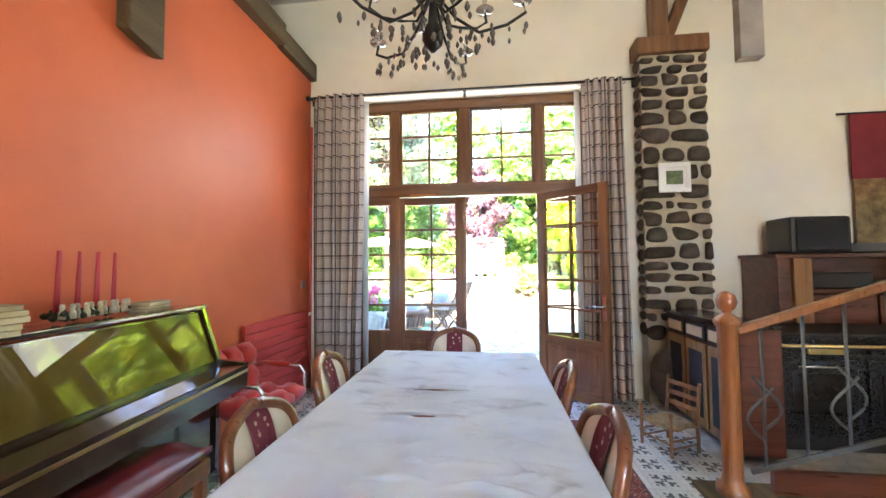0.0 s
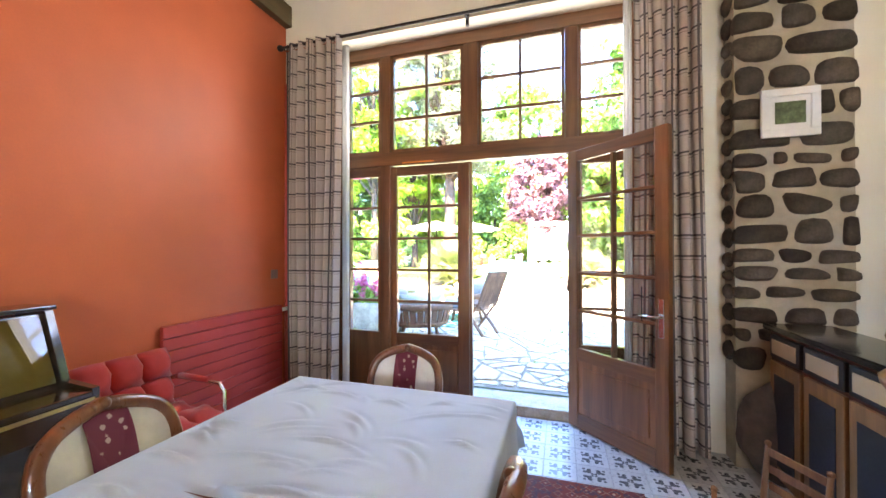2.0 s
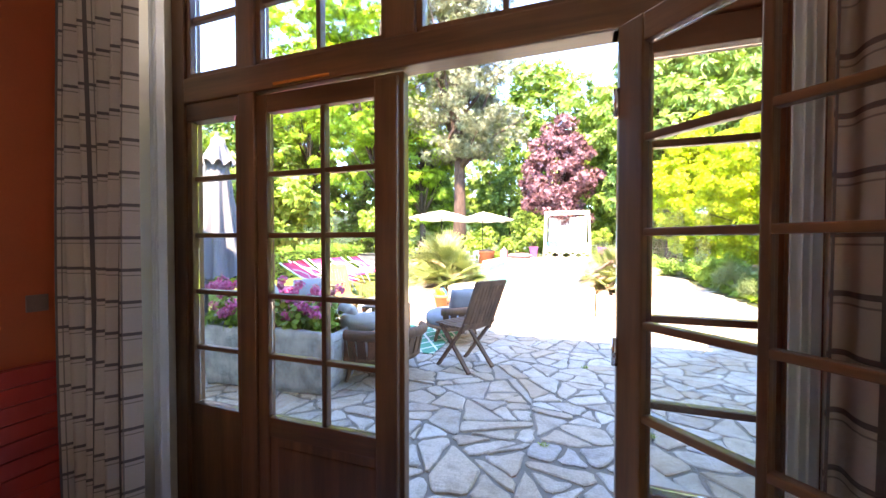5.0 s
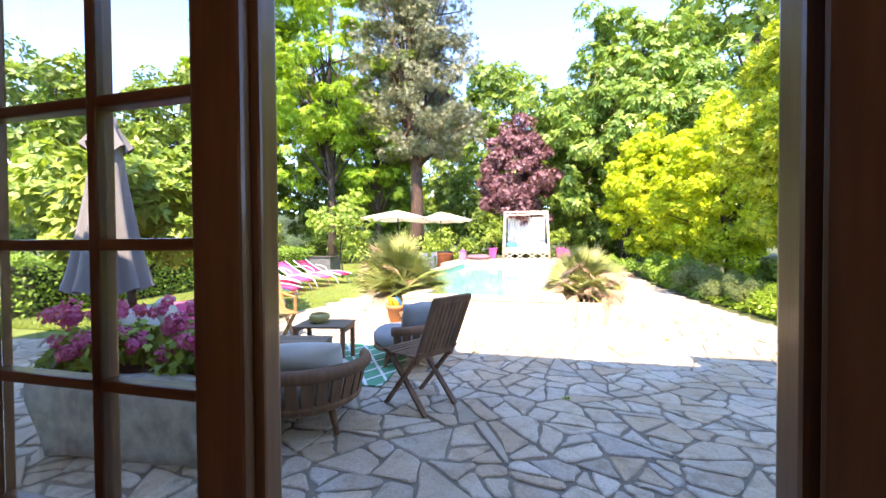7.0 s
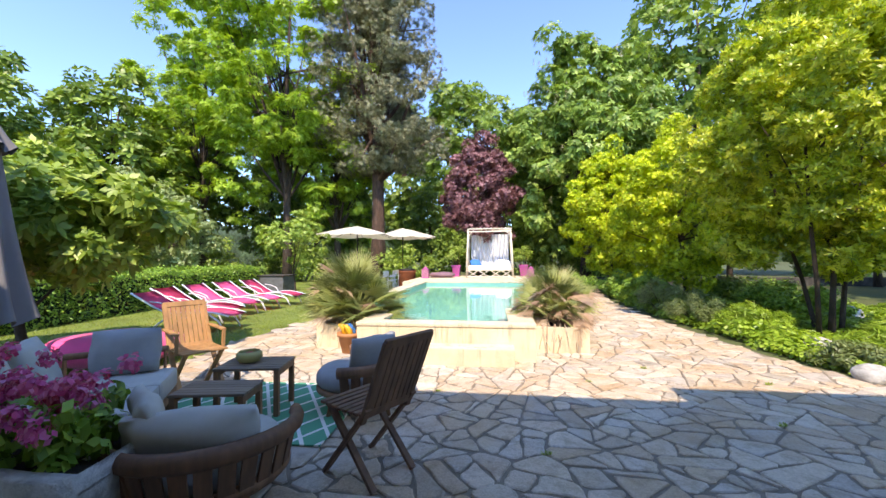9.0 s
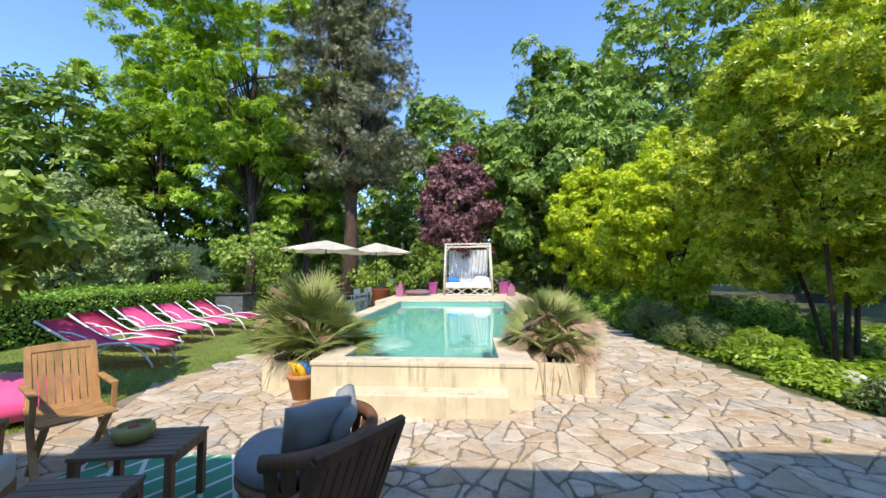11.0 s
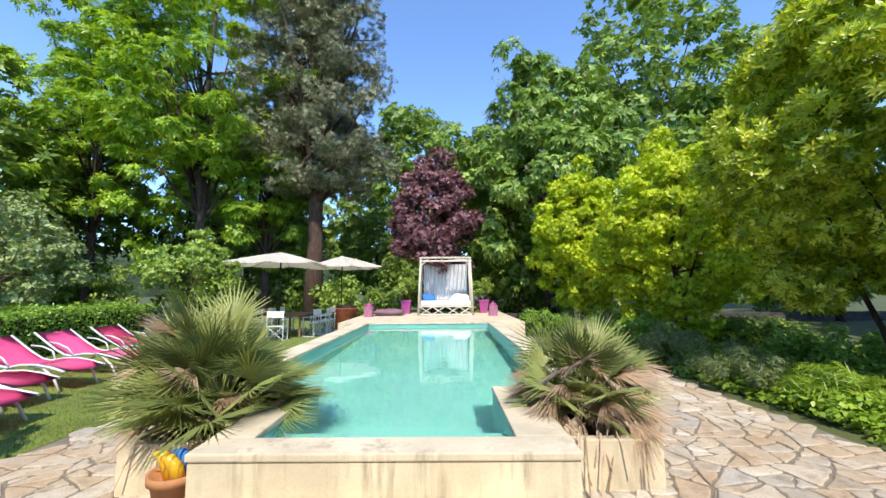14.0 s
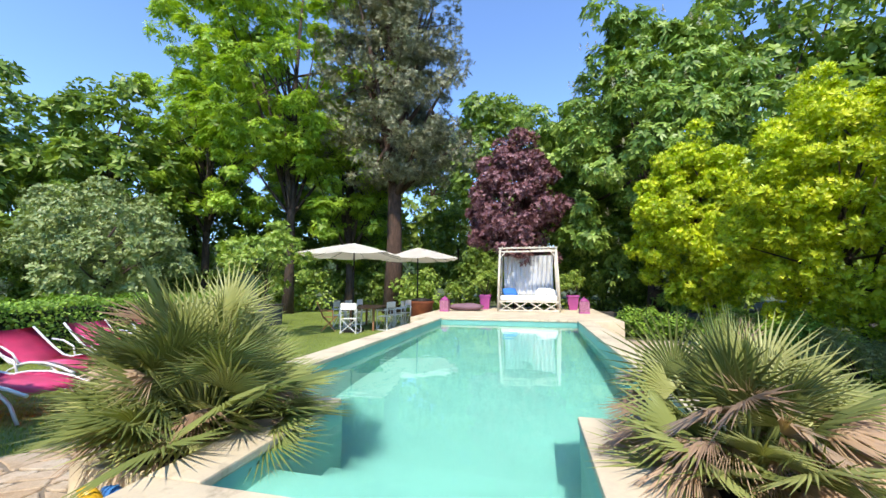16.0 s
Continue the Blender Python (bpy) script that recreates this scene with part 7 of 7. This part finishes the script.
pillar()
bm = B()
bmesh.ops.create_icosphere(bm, subdivisions=4, radius=1.0)
for v in bm.verts:
    c = v.co.copy()
    face = max(0.0, -c.y)
    nose = 0.10 * math.exp(-(c.x / 0.16) ** 2 - ((c.z + 0.05) / 0.22) ** 2) * face
    eyes = -0.10 * sum(math.exp(-((c.x - e) / 0.17) ** 2 - ((c.z - 0.22) / 0.12) ** 2) for e in (-0.36, 0.36)) * face
    mouth = -0.07 * math.exp(-(c.x / 0.30) ** 2 - ((c.z + 0.45) / 0.07) ** 2) * face
    k = 1 + 0.10 * noise.noise(c * 2.4) + eyes + mouth + nose * 1.4
    v.co = Vector((c.x * 0.27 * k, c.y * 0.11 * (k + nose * 3 + eyes * 2 + mouth * 2), c.z * 0.31 * k))
for v in bm.verts:
    v.co.z = max(v.co.z, -0.30)
solid("carved_head", bm, CARVED, "dark carved stone head at the foot of the pillar", "sculpture", kind="thing", smooth=True).matrix_basis = pose(1.90, 3.60, 0.30)

pic = thing("framed_picture", "small green landscape picture in a white frame on the pillar", "picture", m=pose(1.93, 3.668, 2.19))
for a, b_, c, d in ((-0.145, 0.145, 0.10, 0.145), (-0.145, 0.145, -0.145, -0.10), (-0.145, -0.10, -0.10, 0.10), (0.10, 0.145, -0.10, 0.10)):
    part("frame", box(B(), a, b_, -0.012, 0.012, c, d, 0.004), SHEER, pic, "white painted frame")
part("mount", box(B(), -0.10, 0.10, -0.002, 0.008, -0.10, 0.10), WHITE_FABRIC, pic)
part("painting", box(B(), -0.075, 0.075, -0.006, -0.002, -0.065, 0.065), mat("green_landscape_paint", (0.12, 0.17, 0.07), 0.6, 0, 0.7, 14, 60, 0.1), pic)


def cabinet():
    c = thing("sideboard", "dark marble-topped sideboard with pale drawer fronts", "sideboard")
    x0, x1, y0, y1 = 1.79, 2.10, 2.62, 3.62
    part("body", box(B(), x0 + 0.02, x1, y0 + 0.02, y1, 0.05, 0.90, 0.006), BUFFET_WOOD, c)
    part("marble_top", box(B(), x0 - 0.02, x1, y0 - 0.01, y1 + 0.01, 0.905, 0.935, 0.006), MARBLE, c, "black marble top")
    cream = mat("cream_inlay", (0.55, 0.46, 0.30), 0.5, 0, 0.15)
    honey = wood("honey_wood", (0.33, 0.17, 0.06), 0.4, "z", 0.2)
    for k in range(3):
        a = y0 + 0.04 + k * 0.32
        dr = part("drawer", box(B(), x0, x0 + 0.02, a, a + 0.29, 0.75, 0.88, 0.004), BLACK_PLASTIC, c)
        part("drawer_front", box(B(), x0 - 0.006, x0, a + 0.03, a + 0.26, 0.775, 0.855, 0.002), cream, dr, "pale inlaid drawer front")
        d = part("door", box(B(), x0, x0 + 0.02, a, a + 0.29, 0.08, 0.73, 0.004), honey, c, "honey-coloured door")
        part("door_panel", box(B(), x0 - 0.004, x0, a + 0.05, a + 0.24, 0.15, 0.66, 0.002), mat("dark_door_cloth", (0.02, 0.022, 0.03), 0.6), d, "dark inset panel")


cabinet()


def buffet():
    c = thing("buffet", "tall mahogany hi-fi cabinet with open shelf", "cabinet")
    x0, x1, y0, y1 = 2.62, 4.25, 3.40, 3.88
    part("top", box(B(), x0 - 0.03, x1 + 0.03, y0 - 0.03, y1, 1.40, 1.435, 0.006), BUFFET_WOOD, c)
    part("side", box(B(), x0, x0 + 0.10, y0, y1, 0.0, 1.40, 0.004), BUFFET_WOOD, c)
    part("side", box(B(), x1 - 0.10, x1, y0, y1, 0.0, 1.40, 0.004), BUFFET_WOOD, c)
    part("pilaster", box(B(), x0 + 0.12, x0 + 0.26, y0 - 0.01, y1, 0.0, 1.398, 0.004), wood("light_pilaster", (0.30, 0.14, 0.05), 0.4), c)
    part("back", box(B(), x0 + 0.10, x1 - 0.10, y1 - 0.02, y1, 0.0, 1.40), BUFFET_WOOD, c)
    part("shelf", box(B(), x0 + 0.26, x1 - 0.10, y0 + 0.02, y1 - 0.02, 1.10, 1.13), BUFFET_WOOD, c)
    part("door", box(B(), x0 + 0.27, x0 + 0.75, y0, y0 + 0.02, 0.06, 1.08, 0.004), BUFFET_WOOD, c)
    part("door", box(B(), x0 + 0.77, x1 - 0.12, y0, y0 + 0.02, 0.06, 1.08, 0.004), BUFFET_WOOD, c)
    s = thing("loudspeaker", "black box loudspeaker on the cabinet", "speaker", m=pose(3.02, 3.62, 1.437))
    part("case", box(B(), -0.24, 0.24, -0.16, 0.16, 0, 0.33, 0.03), BLACK_PLASTIC, s)
    part("grille", box(B(), -0.205, 0.205, -0.172, -0.162, 0.03, 0.30, 0.006), mat("black_grille_cloth", (0.012, 0.012, 0.013), 0.95), s)
    a = thing("hifi_unit", "flat black hi-fi unit on the cabinet", "hi-fi", m=pose(3.45, 3.62, 1.437))
    part("case", box(B(), -0.21, 0.21, -0.16, 0.16, 0.01, 0.09, 0.005), BLACK_PLASTIC, a)
    part("front_panel", box(B(), -0.21, 0.21, -0.168, -0.162, 0.012, 0.088, 0.002), GREY_IRON, a)
    a = thing("hifi_unit", "black amplifier inside the open shelf", "hi-fi", m=pose(3.15, 3.62, 1.132))
    part("case", box(B(), -0.24, 0.24, -0.17, 0.17, 0.01, 0.14, 0.005), BLACK_PLASTIC, a)
    for k in range(6):
        solid("magazine", obox(B(), pose(3.72 + rnd.uniform(-0.01, 0.01), 3.60, 1.137 + k * 0.012, 0, 0, rnd.uniform(-5, 5)), 0.22, 0.28, 0.010), PAPER, "pale magazine lying on the cabinet shelf", "magazine", "magazines on the shelf", "thing")


buffet()


def stove():
    """A black enamelled range with a rail along its front."""
    c = thing("cast_iron_range", "black enamelled kitchen range with a steel rail", "stove", m=pose(2.15, 2.84, 0))
    L, D = 1.45, 0.50
    black = mat("black_enamel", (0.012, 0.014, 0.017), 0.28, 0, 0.3, 4, 60, 0.05)
    part("body", box(B(), 0.02, L - 0.02, 0.02, D, 0.10, 0.82, 0.015), black, c)
    part("hob", box(B(), 0.0, L, -0.01, D, 0.822, 0.852, 0.008), BLACK_IRON, c, "dark iron hob plate")
    part("plinth", box(B(), 0.05, L - 0.05, 0.06, D - 0.02, 0.0, 0.098), BLACK_IRON, c)
    for x0, x1 in ((0.06, 0.58), (0.64, 1.18)):
        d = part("oven_door", box(B(), x0, x1, 0.0, 0.018, 0.20, 0.66, 0.012), black, c, "black oven door")
        part("door_glass", box(B(), x0 + 0.08, x1 - 0.08, -0.006, -0.001, 0.28, 0.56, 0.004), MARBLE, d)
        bm = B()
        tube(bm, [(x0 + 0.10, -0.002, 0.62), (x0 + 0.10, -0.04, 0.62), (x1 - 0.10, -0.04, 0.62), (x1 - 0.10, -0.002, 0.62)], 0.008, 8)
        part("door_handle", bm, CHROME, d, "steel bar handle")
    bm = B()
    tube(bm, [(0.03, 0.02, 0.77), (0.06, -0.06, 0.77), (L - 0.06, -0.06, 0.77), (L - 0.03, 0.02, 0.77)], 0.012, 10)
    part("rail", bm, BRASS, c, "polished front rail")
    part("name_plate", box(B(), 0.26, 0.50, -0.004, 0.016, 0.70, 0.74, 0.003), BRASS, c, "small brass plate")
    for k in range(5):
        bm = B()
        tube(bm, [(0.66 + k * 0.11, 0.018, 0.72), (0.66 + k * 0.11, -0.022, 0.72)], 0.018, 12)
        part("knob", bm, BLACK_PLASTIC, c)


stove()
hang = thing("wall_hanging", "red and ochre woven wall hanging on an iron rod", "tapestry", m=pose(3.72, 3.86, 0))
bm = B()
tube(bm, [(-0.20, 0, 2.80), (1.2, 0, 2.80)], 0.012, 8)
part("rod", bm, BLACK_IRON, hang)
part("upper_cloth", box(B(), -0.10, 1.1, -0.012, 0.004, 2.16, 2.79, 0.003), CURTAIN_RED, hang, "plain dark red cloth")
part("lower_cloth", box(B(), -0.09, 1.09, -0.011, 0.003, 1.44, 2.158, 0.003), TAPESTRY, hang, "ochre patterned cloth")


def stair():
    s = thing("stair_rail", "turned wooden newel post with handrail and iron scrolls", "railing")
    bm = B()
    lathe(bm, [(0.085, 0.0), (0.085, 0.04), (0.058, 0.06), (0.052, 0.10), (0.052, 0.88), (0.066, 0.90), (0.07, 0.92), (0.05, 0.94), (0.026, 0.955), (0.022, 0.965), (0.045, 0.985), (0.056, 1.02), (0.045, 1.055), (0.015, 1.075), (0.002, 1.077)], 24, pose(1.52, 2.22, 0.03) @ Matrix.Diagonal((1, 1, 1.08, 1)))
    part("newel_post", bm, STAIR_WOOD, s)

    def rail_z(x):
        return 0.965 + (x - 1.57) * 0.33
    part("handrail", bar(B(), (1.56, 2.22, rail_z(1.56)), (3.6, 2.22, rail_z(3.6)), 0.06, 0.045, 0.012), STAIR_WOOD, s)
    part("bottom_bar", bar(B(), (1.62, 2.22, 0.16), (3.6, 2.22, 0.16 + 1.98 * 0.30), 0.014, 0.03), GREY_IRON, s)
    for k in range(9):
        x = 1.70 + k * 0.22
        bm = B()
        tube(bm, [(x, 2.22, 0.17 + (x - 1.62) * 0.30), (x, 2.22, rail_z(x) - 0.02)], 0.009, 6)
        part("baluster", bm, GREY_IRON, s)
        if k % 2 == 0:
            for sg in (1, -1):
                z0 = (rail_z(x) + 0.17) / 2
                bm = B()
                tube(bm, [(x + sg * 0.10 * math.sin(t_ * 1.25 * math.pi) * (1 - 0.25 * t_), 2.22, z0 + sg * 0.03 - 0.22 + t_ * 0.30) for t_ in (j / 14 for j in range(15))], 0.008, 6)
                part("scroll", bm, GREY_IRON, s, "curled iron scroll")
    st = thing("stair_base", "dark wooden step at the foot of the newel", "step", kind="structure")
    part("tread", box(B(), 1.36, 3.8, 1.2, 2.36, -0.008, 0.03, 0.008), BEAM_WOOD, st)
    part("riser", box(B(), 1.75, 3.8, 2.235, 2.27, 0.03, 0.16), BUFFET_WOOD, st)


stair()


def small_chair():
    c = thing("doll_chair", "small worn wooden rush-seated child's chair on tiles", "chair", m=pose(1.45, 2.84, 0, 0, 0, 205) @ Matrix.Scale(0.85, 4))
    for x, y, h in ((-0.15, -0.15, 0.56), (-0.15, 0.15, 0.56), (0.15, -0.15, 0.34), (0.15, 0.15, 0.34)):
        bm = B()
        tube(bm, [(x, y, 0), (x, y, h * 0.5), (x - (0.03 if x < 0 else 0), y, h)], [0.014, 0.016, 0.012], 8)
        bmesh.ops.create_icosphere(bm, subdivisions=1, radius=0.018, matrix=Matrix.Translation((x - (0.03 if x < 0 else 0), y, h)))
        part("leg", bm, TEAK_GREY, c)
    for z in (0.34, 0.43, 0.52):
        part("back_slat", box(B(), -0.178, -0.168, -0.14, 0.14, z - 0.022, z + 0.02, 0.004), TEAK_GREY, c)
    for z in (0.07, 0.13):
        for y in (-0.15, 0.15):
            part("stretcher", bar(B(), (-0.15, y, z), (0.15, y, z), 0.012, 0.012), TEAK_GREY, c)
    part("stretcher", bar(B(), (0.15, -0.15, 0.10), (0.15, 0.15, 0.10), 0.012, 0.012), TEAK_GREY, c)
    part("seat", pillow(B(), pose(0, 0, 0.225), 0.33, 0.33, 0.05, 6), RUSH, c)


small_chair()


def chandelier():
    c = thing("chandelier", "iron chandelier hung with smoky crystal drops", "chandelier", m=pose(-0.15, 1.80, 0))
    bm = B()
    tube(bm, [(0, 0, 3.25), (0, 0, 4.44)], 0.010, 8)
    part("chain", bm, BLACK_IRON, c)
    bm = B()
    lathe(bm, [(0.01, 2.52), (0.05, 2.56), (0.06, 2.62), (0.03, 2.68), (0.02, 2.80), (0.055, 2.88), (0.05, 2.95), (0.02, 3.0), (0.02, 3.25), (0.005, 3.26)], 18)
    part("stem", bm, BLACK_IRON, c)
    smoky = mat("smoky_crystal", (0.10, 0.10, 0.095), 0.08, 0, 0.2, 8, 40, 0, coat=0.5)
    clear, n_, l_, b_ = nodes_of("clear_crystal")
    b_.inputs["Transmission Weight"].default_value, b_.inputs["Roughness"].default_value, b_.inputs["IOR"].default_value = 0.8, 0.05, 1.5
    b_.inputs["Base Color"].default_value = (0.75, 0.75, 0.72, 1)
    drop = B()
    lathe(drop, [(0.001, -0.042), (0.009, -0.030), (0.011, -0.020), (0.007, -0.008), (0.001, 0.0)], 6)
    drop_me = mesh_of("drop", drop, smoky)
    rr = random.Random(5)
    for k in range(10):
        a = 2 * math.pi * k / 10
        R = 0.50 if k % 2 == 0 else 0.36
        z = 2.70 if k % 2 == 0 else 2.80
        d = Vector((math.cos(a), math.sin(a), 0))
        bm = B()
        tube(bm, [d * R * f + Vector((0, 0, zz)) for f, zz in ((0.04, 2.84), (0.25, 2.70), (0.5, z - 0.09), (0.8, z - 0.06), (1.0, z), (0.97, z + 0.05))], 0.0085, 6)
        arm = part("arm", bm, BLACK_IRON, c)
        bm = B()
        lathe(bm, [(0.008, 0.0), (0.05, 0.012), (0.055, 0.02), (0.02, 0.018), (0.014, 0.03), (0.014, 0.09), (0.004, 0.11)], 12, Matrix.Translation(d * R * 0.97 + Vector((0, 0, z + 0.05))))
        part("cup", bm, clear, arm, "clear glass cup")
        for j in range(13):
            f = 0.30 + 0.70 * (j % 5) / 4
            an = a + rr.uniform(-0.16, 0.16)
            p = Vector((math.cos(an), math.sin(an), 0)) * R * f
            o = new("drop", drop_me)
            o.location = (p.x, p.y, z - 0.09 + 0.10 * (f - 0.4) - rr.uniform(0.0, 0.08))
            s = rr.uniform(0.8, 1.4)
            o.scale = (s, s, s)
            o.parent = c
            o["label"] = "smoky crystal drop"
    for k in range(26):
        a = 2 * math.pi * k / 26
        o = new("drop", drop_me)
        rad_ = 0.10 + 0.09 * (k % 3)
        o.location = (rad_ * math.cos(a), rad_ * math.sin(a), 2.50 + 0.05 * (k % 3) + rr.uniform(0, 0.04))
        o.parent = c


chandelier()


# ---- floor tiles ----
def tiles():
    bm = B()
    box(bm, -0.0985, 0.0985, -0.0985, 0.0985, -0.008, 0.0, 0.0)
    me = mesh_of("tile", bm, TILE)
    floor = bpy.data.objects["floor"]
    for i in range(19):
        for j in range(16):
            x, y = -1.79 + i * 0.2, 0.98 + j * 0.2
            if y > 4.05 or x > 1.75:
                continue
            o = new("tile", me)
            o.location = (x, y, 0.0)
            o.parent = floor
    vs, fs = [], []
    k = 0
    for i in range(-1, 24):
        for j in range(-20, 20):
            x, y = -1.79 + i * 0.2, 0.98 + j * 0.2
            if (0.9 < y and -1.8 < x < 1.76) or y > 3.9 or x < -1.85:
                continue
            vs += [(x - 0.0985, y - 0.0985, 0), (x + 0.0985, y - 0.0985, 0), (x + 0.0985, y + 0.0985, 0), (x - 0.0985, y + 0.0985, 0)]
            fs.append((k, k + 1, k + 2, k + 3))
            k += 4
    o = tagged(new("tiles", raw_mesh("tiles", vs, fs, mat("plain_floor_tile", (0.48, 0.49, 0.49), 0.3, 0, 0.3, 8, 60, 0.05, per_island=0.2))), kind="stuff")
    o.parent = floor


tiles()
